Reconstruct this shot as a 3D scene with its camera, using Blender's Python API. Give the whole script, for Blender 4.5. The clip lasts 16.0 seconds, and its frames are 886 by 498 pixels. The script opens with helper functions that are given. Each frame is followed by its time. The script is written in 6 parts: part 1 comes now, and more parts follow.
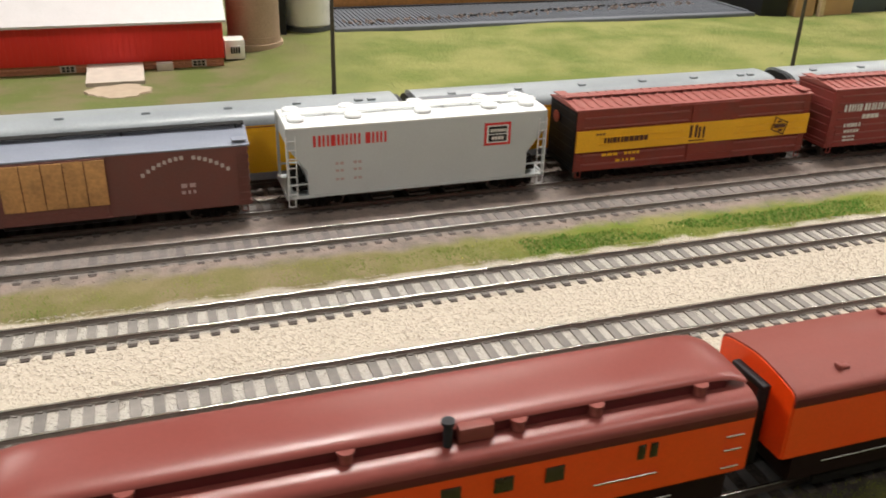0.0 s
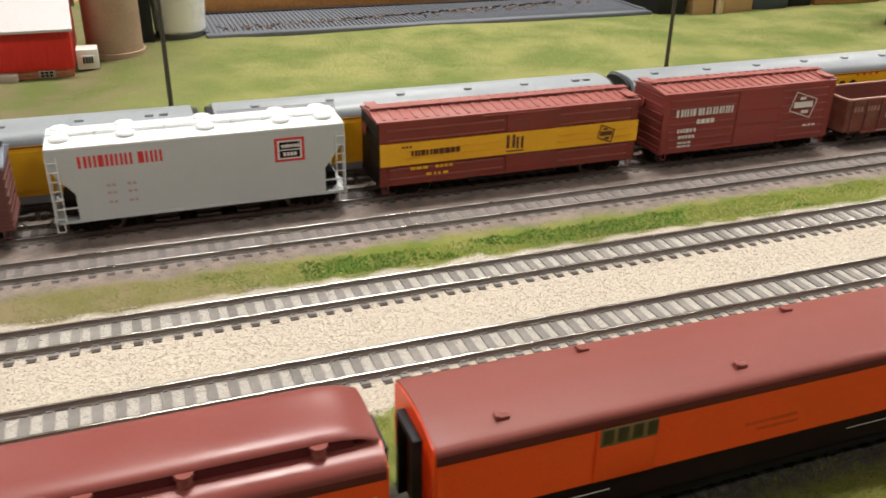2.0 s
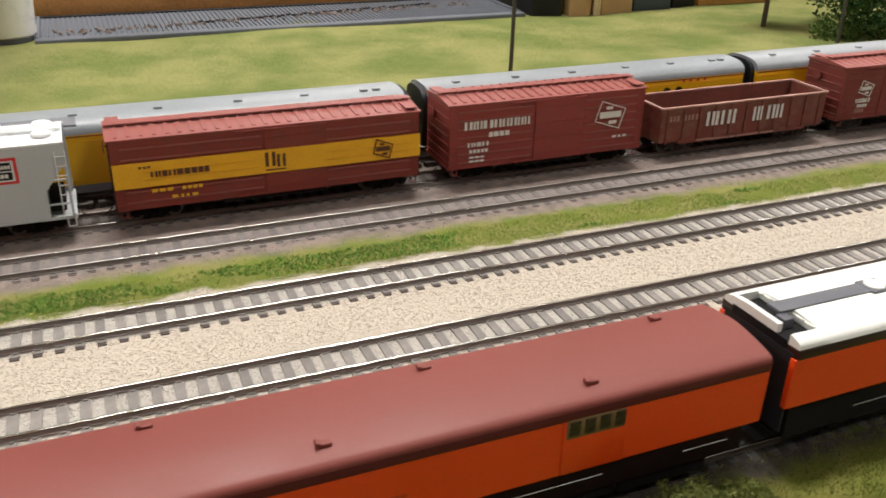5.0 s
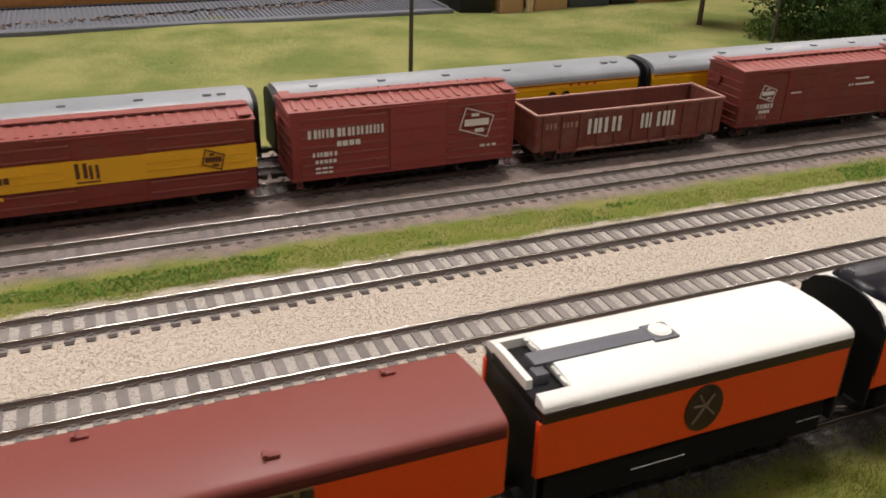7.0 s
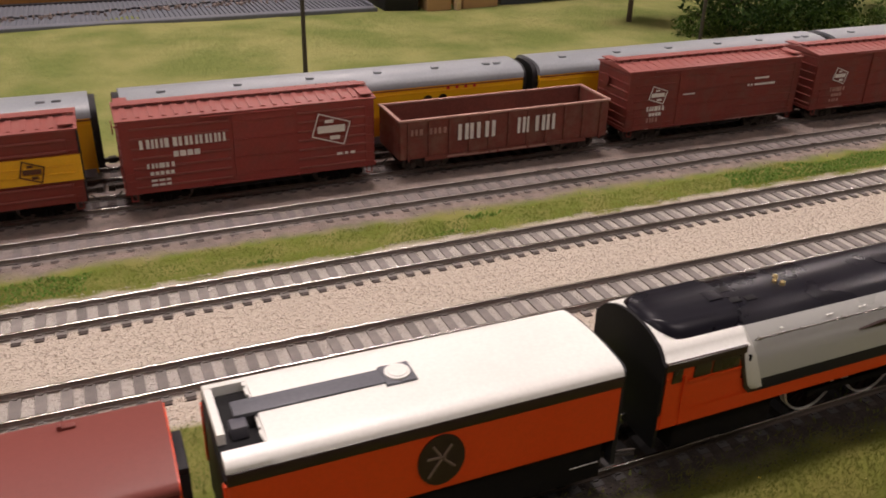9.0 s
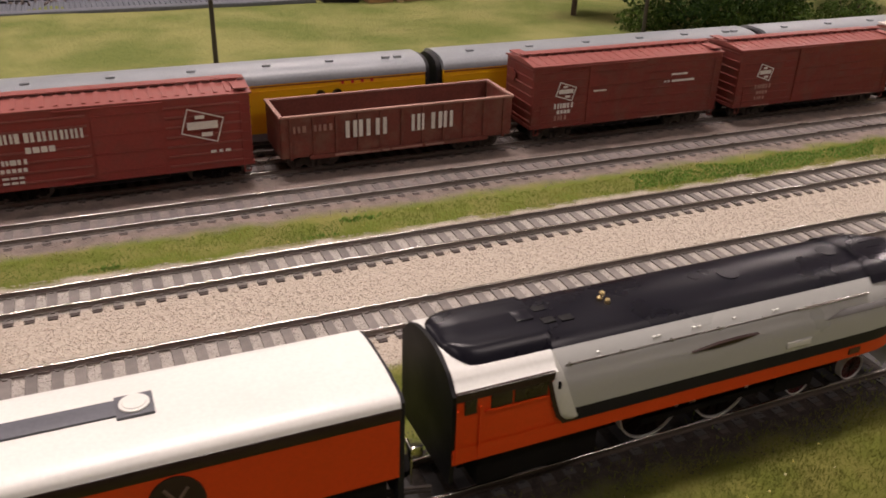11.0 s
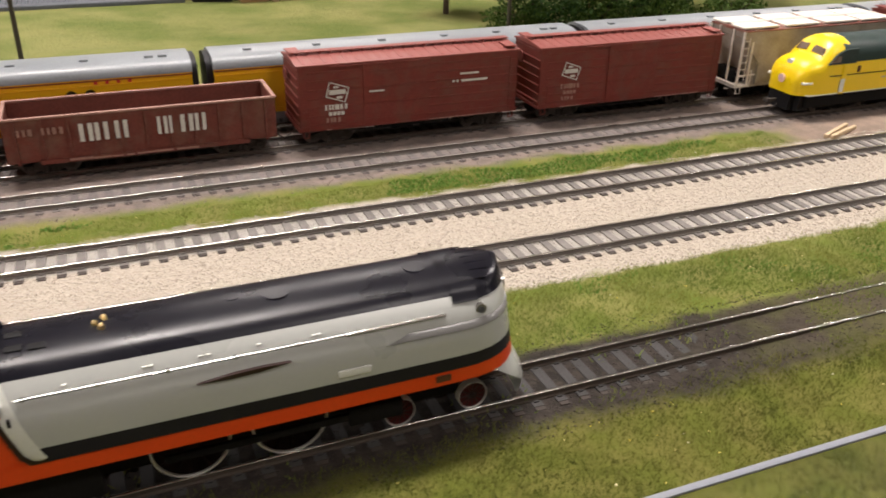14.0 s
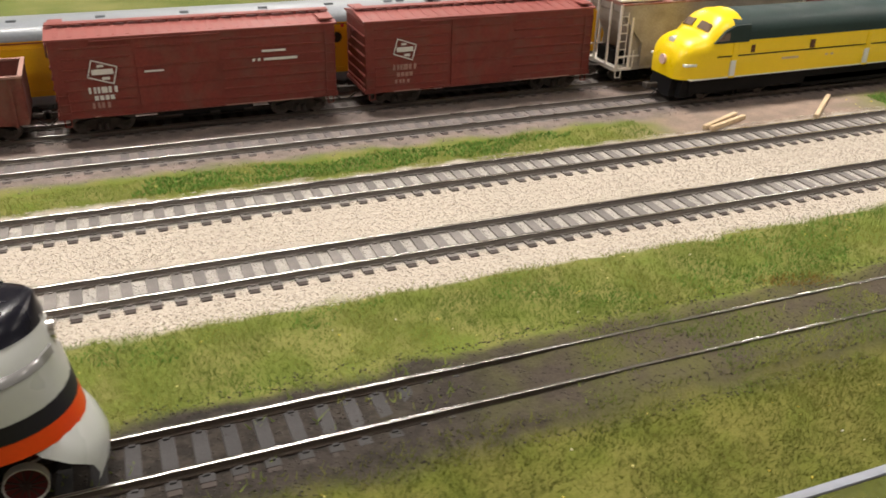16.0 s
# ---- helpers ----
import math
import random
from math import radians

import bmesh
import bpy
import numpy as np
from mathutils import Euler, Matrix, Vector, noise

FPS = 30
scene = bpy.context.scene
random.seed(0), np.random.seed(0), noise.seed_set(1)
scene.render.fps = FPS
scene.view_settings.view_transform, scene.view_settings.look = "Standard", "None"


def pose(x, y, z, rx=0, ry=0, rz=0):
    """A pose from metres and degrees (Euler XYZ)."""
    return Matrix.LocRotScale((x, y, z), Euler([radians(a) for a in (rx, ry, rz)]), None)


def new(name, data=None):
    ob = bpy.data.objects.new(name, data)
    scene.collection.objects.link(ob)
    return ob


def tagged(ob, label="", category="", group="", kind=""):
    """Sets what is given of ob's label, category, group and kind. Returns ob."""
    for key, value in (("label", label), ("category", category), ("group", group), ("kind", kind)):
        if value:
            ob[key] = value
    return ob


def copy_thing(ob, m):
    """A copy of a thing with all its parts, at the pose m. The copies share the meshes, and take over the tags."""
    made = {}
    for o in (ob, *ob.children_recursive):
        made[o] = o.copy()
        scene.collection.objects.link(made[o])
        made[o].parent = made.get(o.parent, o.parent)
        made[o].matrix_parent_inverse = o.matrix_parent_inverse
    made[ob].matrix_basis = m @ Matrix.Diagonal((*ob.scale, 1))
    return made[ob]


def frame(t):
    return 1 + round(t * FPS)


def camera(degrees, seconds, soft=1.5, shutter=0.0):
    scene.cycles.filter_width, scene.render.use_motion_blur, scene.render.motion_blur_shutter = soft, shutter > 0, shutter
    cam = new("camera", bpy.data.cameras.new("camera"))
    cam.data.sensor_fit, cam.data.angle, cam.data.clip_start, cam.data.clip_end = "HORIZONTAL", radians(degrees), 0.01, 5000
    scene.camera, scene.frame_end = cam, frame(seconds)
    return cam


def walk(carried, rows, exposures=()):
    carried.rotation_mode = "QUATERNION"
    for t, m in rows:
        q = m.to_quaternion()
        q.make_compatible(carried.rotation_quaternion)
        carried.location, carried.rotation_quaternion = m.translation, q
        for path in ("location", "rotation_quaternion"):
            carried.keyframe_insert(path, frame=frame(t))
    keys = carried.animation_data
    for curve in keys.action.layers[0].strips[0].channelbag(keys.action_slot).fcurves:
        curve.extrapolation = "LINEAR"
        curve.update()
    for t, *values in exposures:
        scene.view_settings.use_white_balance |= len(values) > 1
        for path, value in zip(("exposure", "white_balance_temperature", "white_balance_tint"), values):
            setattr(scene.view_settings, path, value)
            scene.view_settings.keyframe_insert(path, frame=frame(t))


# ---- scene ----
cam = camera(54.7, 16.0, soft=1.75, shutter=0.4)
# seconds, x, y, z, yaw, pitch, roll
ROWS = [
    (0, 0.0189, -0.2686, 0.1896, -19.07, -25.79, 1.66),
    (0.5, 0.0428, -0.2739, 0.1864, -19.38, -26.19, 1.54),
    (1, 0.0706, -0.2790, 0.1899, -19.50, -25.88, 1.69),
    (1.5, 0.0992, -0.2733, 0.1877, -20.05, -26.01, 1.51),
    (2, 0.1242, -0.2741, 0.1914, -20.56, -25.87, 1.09),
    (2.5, 0.1503, -0.2754, 0.1916, -21.16, -25.88, 0.84),
    (3, 0.1715, -0.2742, 0.1900, -21.68, -25.83, 0.91),
    (3.5, 0.1895, -0.2723, 0.1883, -22.02, -25.79, 1.11),
    (4, 0.2031, -0.2719, 0.1872, -22.51, -25.79, 1.18),
    (4.2, 0.2101, -0.2720, 0.1878, -22.82, -25.68, 1.24),
    (6.5, 0.3208, -0.2726, 0.1867, -23.12, -26.23, 1.55),
    (7, 0.3406, -0.2666, 0.1851, -23.07, -26.22, 1.68),
    (7.5, 0.3648, -0.2618, 0.1841, -23.21, -26.53, 1.52),
    (8, 0.3853, -0.2658, 0.1850, -23.21, -26.47, 1.45),
    (8.5, 0.4046, -0.2681, 0.1841, -23.27, -26.45, 1.33),
    (9, 0.4243, -0.2686, 0.1829, -23.26, -26.44, 1.33),
    (9.2, 0.4335, -0.2681, 0.1826, -23.33, -26.42, 1.28),
    (11.3, 0.5020, -0.2671, 0.1753, -23.53, -26.79, 1.81),
    (11.5, 0.5111, -0.2664, 0.1742, -23.57, -26.66, 1.73),
    (12, 0.5363, -0.2659, 0.1718, -23.29, -26.81, 1.35),
    (12.5, 0.5501, -0.2681, 0.1702, -23.21, -26.83, 1.40),
    (13, 0.5734, -0.2809, 0.1693, -22.62, -26.36, 1.40),
    (13.5, 0.6085, -0.2965, 0.1644, -21.95, -26.25, 1.49),
    (14, 0.6296, -0.2951, 0.1710, -22.82, -26.62, 1.37),
    (14.5, 0.6579, -0.2747, 0.1596, -24.48, -27.20, 2.02),
    (15, 0.6996, -0.2557, 0.1509, -24.40, -27.50, 1.68),
    (15.5, 0.7329, -0.2602, 0.1461, -22.97, -27.09, 2.03),
    (16, 0.7584, -0.2654, 0.1469, -21.99, -27.29, 1.36),
]
# seconds, stops, kelvin, tint
EXPOSURES = ((0, 0.25, 6500, 9), (3.5, 0.30, 6430, 9), (6.5, -0.08, 6550, 15), (8, -0.30, 6750, 22), (9, -0.38, 6850, 26), (12.5, -0.34, 6950, 26), (13.5, 0.12, 6700, 18), (14.5, 0.15, 6600, 15), (16, 0.17, 6600, 12))
walk(cam, [(t, pose(x, y, z, 90, 0, yaw) @ pose(0, 0, 0, pitch, 0, 0) @ pose(0, 0, 0, 0, 0, roll)) for t, x, y, z, yaw, pitch, roll in ROWS], EXPOSURES)

# ---- light ----
world = bpy.data.worlds.new("room_air")
scene.world = world
world.use_nodes = True
world.node_tree.nodes["Background"].inputs[0].default_value = (1.0, 0.94, 0.86, 1)
world.node_tree.nodes["Background"].inputs[1].default_value = 0.010
scene.view_settings.exposure = 0.0


def tube_lamp(x, y, z, lx, ly, watts):
    data = bpy.data.lights.new("ceiling_tube_light", "AREA")
    data.shape, data.size, data.size_y, data.energy, data.color = "RECTANGLE", lx, ly, watts, (1.0, 0.95, 0.89)
    ob = new("ceiling_tube_light", data)
    ob.matrix_world = pose(x, y, z, 0, 0, 0)


for lamp_x in (-2.6, 2.2, 7.0):
    tube_lamp(lamp_x, 6.0, 3.25, 1.7, 0.5, 105.0)
    tube_lamp(lamp_x - 1.5, 0.8, 3.25, 1.3, 0.5, 135.0)
    tube_lamp(lamp_x, -1.9, 3.25, 1.3, 0.5, 38.0)

# ---- materials ----


def nodes_of(m):
    nt = m.node_tree
    return nt, nt.nodes, nt.links, nt.nodes["Principled BSDF"]


def paint(name, rgb, rough=0.5, metal=0.0, vary=0.12, coarse=60.0, fine=900.0, bump=0.1, dirt=None, dirt_amount=0.0, coat=0.0, spec=0.5):
    """A painted or moulded surface: base colour with two scales of tone, a weathering film and fine relief."""
    m = bpy.data.materials.new(name)
    m.use_nodes = True
    nt, N, L, p = nodes_of(m)
    tc = N.new("ShaderNodeTexCoord")
    n1 = N.new("ShaderNodeTexNoise"); n1.inputs["Scale"].default_value = coarse; n1.inputs["Detail"].default_value = 4
    n2 = N.new("ShaderNodeTexNoise"); n2.inputs["Scale"].default_value = fine; n2.inputs["Detail"].default_value = 3
    for n in (n1, n2):
        L.new(tc.outputs["Object"], n.inputs["Vector"])
    add = N.new("ShaderNodeMath"); add.operation = "ADD"
    L.new(n1.outputs["Fac"], add.inputs[0]); L.new(n2.outputs["Fac"], add.inputs[1])
    ramp = N.new("ShaderNodeMapRange")
    ramp.inputs["From Min"].default_value, ramp.inputs["From Max"].default_value = 0.7, 1.3
    ramp.inputs["To Min"].default_value, ramp.inputs["To Max"].default_value = 1 - vary, 1 + vary
    L.new(add.outputs[0], ramp.inputs["Value"])
    mul = N.new("ShaderNodeVectorMath"); mul.operation = "SCALE"
    mul.inputs[0].default_value = rgb
    L.new(ramp.outputs[0], mul.inputs["Scale"])
    out = mul.outputs[0]
    if dirt:
        n3 = N.new("ShaderNodeTexNoise"); n3.inputs["Scale"].default_value = coarse * 2.3; n3.inputs["Detail"].default_value = 6
        L.new(tc.outputs["Object"], n3.inputs["Vector"])
        r3 = N.new("ShaderNodeMapRange")
        r3.inputs["From Min"].default_value, r3.inputs["From Max"].default_value = 0.45, 0.7
        r3.inputs["To Max"].default_value = dirt_amount
        L.new(n3.outputs["Fac"], r3.inputs["Value"])
        mix = N.new("ShaderNodeMix"); mix.data_type = "RGBA"
        L.new(r3.outputs[0], mix.inputs["Factor"]); L.new(out, mix.inputs["A"])
        mix.inputs["B"].default_value = (*dirt, 1)
        out = mix.outputs["Result"]
    L.new(out, p.inputs["Base Color"])
    rr = N.new("ShaderNodeMapRange")
    rr.inputs["From Min"].default_value, rr.inputs["From Max"].default_value = 0.3, 0.7
    rr.inputs["To Min"].default_value, rr.inputs["To Max"].default_value = max(0.02, rough - 0.08), min(1, rough + 0.08)
    L.new(n1.outputs["Fac"], rr.inputs["Value"]); L.new(rr.outputs[0], p.inputs["Roughness"])
    p.inputs["Metallic"].default_value = metal
    p.inputs["Specular IOR Level"].default_value = spec
    p.inputs["Coat Weight"].default_value = coat
    if bump:
        b = N.new("ShaderNodeBump"); b.inputs["Strength"].default_value = bump; b.inputs["Distance"].default_value = 0.0003
        L.new(n2.outputs["Fac"], b.inputs["Height"]); L.new(b.outputs[0], p.inputs["Normal"])
    return m


def island(name, colours, rough=0.9, spec=0.2, thin=0.0, patch=None, size=22.0, lay=0.0, bias=0.0):
    """Many small loose pieces: each island takes its own tone from the list."""
    m = bpy.data.materials.new(name)
    m.use_nodes = True
    nt, N, L, p = nodes_of(m)
    g = N.new("ShaderNodeNewGeometry")
    r = N.new("ShaderNodeValToRGB")
    el = r.color_ramp.elements
    while len(el) < len(colours):
        el.new(0.5)
    for i, c in enumerate(colours):
        el[i].position = i / (len(colours) - 1)
        el[i].color = (*c, 1)
    L.new(g.outputs["Random Per Island"], r.inputs["Fac"])
    colour = r.outputs["Color"]
    if patch:
        tc = N.new("ShaderNodeTexCoord")
        n = N.new("ShaderNodeTexNoise"); n.inputs["Scale"].default_value = size; n.inputs["Detail"].default_value = 4
        L.new(tc.outputs["Object"], n.inputs["Vector"])
        mr = N.new("ShaderNodeMapRange"); mr.inputs["From Min"].default_value, mr.inputs["From Max"].default_value = 0.38 + bias, 0.62 + bias
        L.new(n.outputs["Fac"], mr.inputs["Value"])
        mm = N.new("ShaderNodeMix"); mm.data_type = "RGBA"; mm.blend_type = "MULTIPLY"
        L.new(mr.outputs[0], mm.inputs["Factor"]); L.new(colour, mm.inputs["A"])
        mm.inputs["B"].default_value = (*patch, 1)
        colour = mm.outputs["Result"]
    L.new(colour, p.inputs["Base Color"])
    p.inputs["Roughness"].default_value = rough
    p.inputs["Specular IOR Level"].default_value = spec
    if lay:
        nm = N.new("ShaderNodeMix"); nm.data_type = "VECTOR"
        nm.inputs["Factor"].default_value = lay
        L.new(g.outputs["Normal"], nm.inputs[4]); nm.inputs[5].default_value = (0, 0, 1)
        nz = N.new("ShaderNodeVectorMath"); nz.operation = "NORMALIZE"
        L.new(nm.outputs[1], nz.inputs[0]); L.new(nz.outputs[0], p.inputs["Normal"])
    if thin:
        t = N.new("ShaderNodeBsdfTranslucent")
        L.new(colour, t.inputs["Color"])
        mx = N.new("ShaderNodeMixShader"); mx.inputs[0].default_value = thin
        L.new(p.outputs[0], mx.inputs[1]); L.new(t.outputs[0], mx.inputs[2])
        L.new(mx.outputs[0], N["Material Output"].inputs["Surface"])
    return m


def clear_sheet(name):
    m = bpy.data.materials.new(name)
    m.use_nodes = True
    nt, N, L, p = nodes_of(m)
    p.inputs["Base Color"].default_value = (0.93, 0.96, 0.95, 1)
    p.inputs["Transmission Weight"].default_value = 1.0
    p.inputs["Roughness"].default_value = 0.08
    p.inputs["IOR"].default_value = 1.2
    return m


M = {
    "acrylic": clear_sheet("clear_acrylic"),
    "rail": paint("rail_nickel", (0.62, 0.60, 0.56), 0.2, 1.0, 0.1, 80, 1500, 0.05),
    "raildull": paint("rail_dull_nickel", (0.36, 0.345, 0.32), 0.3, 1.0, 0.2, 25, 1500, 0.05),
    "railrust": paint("rail_side_rust", (0.065, 0.049, 0.037), 0.8, 0.0, 0.25, 150, 1500, 0.2),
    "orangesmudge": paint("faded_lettering_on_orange", (0.52, 0.050, 0.005), 0.5, 0, 0.15),
    "khaki": paint("khaki_blind", (0.17, 0.105, 0.035), 0.6, 0.0, 0.15, 200, 1500, 0.1),
    "railweb": paint("rail_web_grey_brown", (0.20, 0.178, 0.160), 0.75, 0.0, 0.2, 150, 1500, 0.15),
    "markdim": paint("dull_brass_mark", (0.16, 0.11, 0.075), 0.6, 0, 0.1),
    "railside": paint("rail_side_brown_shade", (0.045, 0.032, 0.026), 0.7, 0.0, 0.2),
    "tie": paint("tie_grey_plastic", (0.175, 0.160, 0.147), 0.75, 0.0, 0.2, 200, 2500, 0.3),
    "tieblack": paint("tie_creosote_weathered", (0.052, 0.049, 0.049), 0.85, 0.0, 0.25, 200, 2500, 0.3),
    "foam": island("foam_leaf", [(0.12, 0.145, 0.032), (0.15, 0.175, 0.042), (0.185, 0.205, 0.058), (0.10, 0.13, 0.029)], 0.85, thin=0.4),
    "tiedark": paint("tie_dark_weathered", (0.135, 0.119, 0.111), 0.85, 0.0, 0.25, 200, 2500, 0.3),
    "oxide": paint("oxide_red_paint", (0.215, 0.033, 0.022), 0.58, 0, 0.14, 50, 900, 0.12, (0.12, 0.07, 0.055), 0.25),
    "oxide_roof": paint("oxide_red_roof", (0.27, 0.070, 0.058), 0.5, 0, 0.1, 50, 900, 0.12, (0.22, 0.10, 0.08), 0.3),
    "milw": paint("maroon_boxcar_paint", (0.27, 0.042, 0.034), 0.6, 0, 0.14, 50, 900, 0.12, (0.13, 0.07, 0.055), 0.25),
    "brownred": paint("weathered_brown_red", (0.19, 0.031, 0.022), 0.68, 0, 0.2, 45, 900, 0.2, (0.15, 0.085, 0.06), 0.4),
    "npbrown": paint("dark_brown_paint", (0.155, 0.055, 0.045), 0.6, 0, 0.12, 50, 900, 0.12, (0.12, 0.07, 0.06), 0.3),
    "greyroof": paint("dark_grey_roof", (0.095, 0.10, 0.115), 0.5, 0, 0.15, 50, 900, 0.1),
    "blueroof": paint("blue_grey_roof", (0.20, 0.22, 0.275), 0.45, 0, 0.08, 50, 900, 0.05),
    "yellow": paint("yellow_band", (0.80, 0.43, 0.012), 0.5, 0, 0.08),
    "upyellow": paint("streamliner_yellow", (0.90, 0.50, 0.009), 0.38, 0, 0.06),
    "upgrey": paint("streamliner_grey", (0.25, 0.275, 0.295), 0.38, 0.0, 0.1, 40, 700, 0.04, spec=0.45),
    "cbq": paint("light_grey_hopper", (0.50, 0.545, 0.555), 0.5, 0, 0.05, 40, 900, 0.05),
    "cbqroof": paint("white_hopper_roof", (0.70, 0.72, 0.725), 0.5, 0, 0.05),
    "tan": paint("dusty_tan_hopper", (0.38, 0.335, 0.285), 0.7, 0, 0.2, 60, 900, 0.15, (0.2, 0.16, 0.12), 0.4),
    "tanroof": paint("dusty_white_roof", (0.78, 0.72, 0.65), 0.7, 0, 0.12, 60, 900, 0.15),
    "rust": paint("gondola_rust", (0.17, 0.042, 0.029), 0.75, 0, 0.25, 60, 900, 0.25, (0.2, 0.12, 0.08), 0.5),
    "rustin": paint("gondola_inside", (0.17, 0.055, 0.04), 0.8, 0, 0.25, 60, 900, 0.25),
    "rim": paint("worn_pink_rim", (0.36, 0.2, 0.16), 0.7, 0, 0.2),
    "white": paint("white_lettering", (0.72, 0.70, 0.66), 0.6, 0, 0.1),
    "red": paint("red_lettering", (0.62, 0.03, 0.03), 0.5, 0, 0.05),
    "black": paint("black_paint", (0.008, 0.008, 0.009), 0.5, 0, 0.15, spec=0.2),
    "dim": paint("faded_red_lettering", (0.45, 0.33, 0.32), 0.6, 0, 0.1),
    "dark": paint("dark_underframe", (0.009, 0.008, 0.0075), 0.8, 0, 0.3, spec=0.15),
    "darkbrown": paint("brown_lettering", (0.10, 0.035, 0.012), 0.6, 0, 0.1),
    "wheel": paint("wheel_steel", (0.11, 0.10, 0.09), 0.45, 1.0, 0.2),
    "truckgrey": paint("weathered_truck", (0.045, 0.036, 0.030), 0.8, 0, 0.3),
    "wood": paint("raw_wood_door", (0.50, 0.27, 0.10), 0.7, 0, 0.25, 90, 600, 0.3),
    "roofmaroon": paint("maroon_car_roof", (0.19, 0.046, 0.036), 0.55, 0, 0.05, 30, 900, 0.03, spec=0.35),
    "roofgloss": paint("glossy_maroon_roof", (0.20, 0.050, 0.042), 0.36, 0, 0.05, 30, 900, 0.02, spec=0.38),
    "stripemaroon": paint("dark_maroon_stripe", (0.095, 0.013, 0.013), 0.5, 0, 0.08, spec=0.3),
    "skirtblack": paint("dark_maroon_skirt", (0.011, 0.004, 0.004), 0.65, 0, 0.15, spec=0.15),
    "orange": paint("orange_car_side", (0.76, 0.060, 0.004), 0.42, 0, 0.06, 30, 900, 0.04, coat=0.1),
    "ivory": paint("ivory_white_roof", (0.75, 0.765, 0.72), 0.42, 0, 0.05, 30, 900, 0.05),
    "locograrey": paint("loco_light_grey", (0.47, 0.488, 0.465), 0.34, 0.05, 0.02, 30, 900, 0.02, coat=0.15),
    "locoblack": paint("loco_satin_black", (0.007, 0.007, 0.012), 0.30, 0, 0.10, 40, 900, 0.02, coat=0.0, spec=0.25),
    "brownband": paint("dark_brown_band", (0.026, 0.010, 0.008), 0.4, 0, 0.1),
    "glassdark": paint("dark_window_glass", (0.028, 0.020, 0.009), 0.3, 0, 0.3),
    "brass": paint("brass_fitting", (0.86, 0.70, 0.36), 0.28, 1.0, 0.1),
    "silver": paint("bright_metal", (0.7, 0.69, 0.66), 0.2, 1.0, 0.05),
    "rimwhite": paint("white_wheel_rim", (0.72, 0.70, 0.67), 0.45, 0, 0.05),
    "cnwyellow": paint("bright_loco_yellow", (0.93, 0.66, 0.008), 0.35, 0, 0.04, coat=0.15),
    "cnwgreen": paint("dark_green_roof", (0.020, 0.040, 0.036), 0.55, 0, 0.15, spec=0.25),
    "barnred": paint("barn_red", (0.62, 0.018, 0.014), 0.55, 0, 0.06, 40, 900, 0.1),
    "barnroof": paint("barn_white_roof", (0.50, 0.478, 0.487), 0.5, 0, 0.06),
    "brick": paint("foundation_brick", (0.40, 0.16, 0.09), 0.85, 0, 0.25, 300, 1500, 0.3),
    "concrete": paint("cast_concrete", (0.43, 0.37, 0.32), 0.9, 0, 0.15, 120, 1500, 0.3),
    "silo": paint("silo_tan", (0.34, 0.24, 0.165), 0.75, 0, 0.15, 40, 600, 0.15),
    "tub": paint("white_plastic_tub", (0.80, 0.80, 0.80), 0.3, 0, 0.03),
    "charcoal": paint("charcoal_plastic", (0.014, 0.014, 0.017), 0.6, 0, 0.2, spec=0.3),
    "navy": paint("navy_plastic", (0.05, 0.065, 0.10), 0.5, 0, 0.1),
    "traygrey": paint("tray_slate_grey", (0.12, 0.13, 0.15), 0.75, 0.0, 0.15, 40, 500, 0.15, spec=0.2),
    "board": paint("varnished_board", (0.42, 0.20, 0.06), 0.4, 0, 0.25, 25, 300, 0.1),
    "card": paint("cardboard", (0.48, 0.30, 0.16), 0.85, 0, 0.1),
    "timber": paint("weathered_timber", (0.58, 0.44, 0.28), 0.8, 0, 0.2, 200, 1500, 0.3),
    "dirt": paint("sandy_dirt", (0.37, 0.29, 0.215), 0.95, 0, 0.15, 150, 2000, 0.4),
    "pole": paint("creosote_pole", (0.055, 0.05, 0.04), 0.85, 0, 0.2, 200, 1500, 0.3),
    "bark": paint("tree_bark", (0.05, 0.035, 0.022), 0.9, 0, 0.3, 200, 1500, 0.4),
    "edge": paint("grey_edge_trim", (0.23, 0.245, 0.28), 0.45, 0.0, 0.06, 40, 600, 0.04),
    "wallpaint": paint("room_wall_paint", (0.42, 0.40, 0.36), 0.9, 0, 0.05, 3, 60, 0.1),
    "ceilingpaint": paint("ceiling_tile_white", (0.75, 0.74, 0.70), 0.95, 0, 0.05, 3, 60, 0.1),
    "floorpaint": paint("carpet_floor", (0.16, 0.14, 0.13), 0.95, 0, 0.15, 6, 200, 0.2),
    "bushleaf": island("bush_leaf", [(0.035, 0.075, 0.013), (0.06, 0.11, 0.02), (0.10, 0.16, 0.035), (0.045, 0.085, 0.016)], 0.8, thin=0.2),
    "treeleaf": island("tree_leaf", [(0.012, 0.035, 0.008), (0.025, 0.06, 0.012), (0.045, 0.09, 0.018), (0.02, 0.045, 0.012)], 0.8, thin=0.3),
    "dimwhite": paint("dulled_white_lettering", (0.48, 0.42, 0.40), 0.6, 0, 0.15),
    "slatebox": paint("slate_grey_box", (0.07, 0.07, 0.085), 0.5, 0, 0.1),
    "wingsteel": paint("dull_steel_trim", (0.23, 0.23, 0.225), 0.22, 0.2, 0.05, 30, 900, 0.02),
    "hopperrust": paint("rusty_hopper_roof", (0.27, 0.105, 0.08), 0.75, 0, 0.25, 70, 900, 0.2, (0.36, 0.30, 0.25), 0.5),
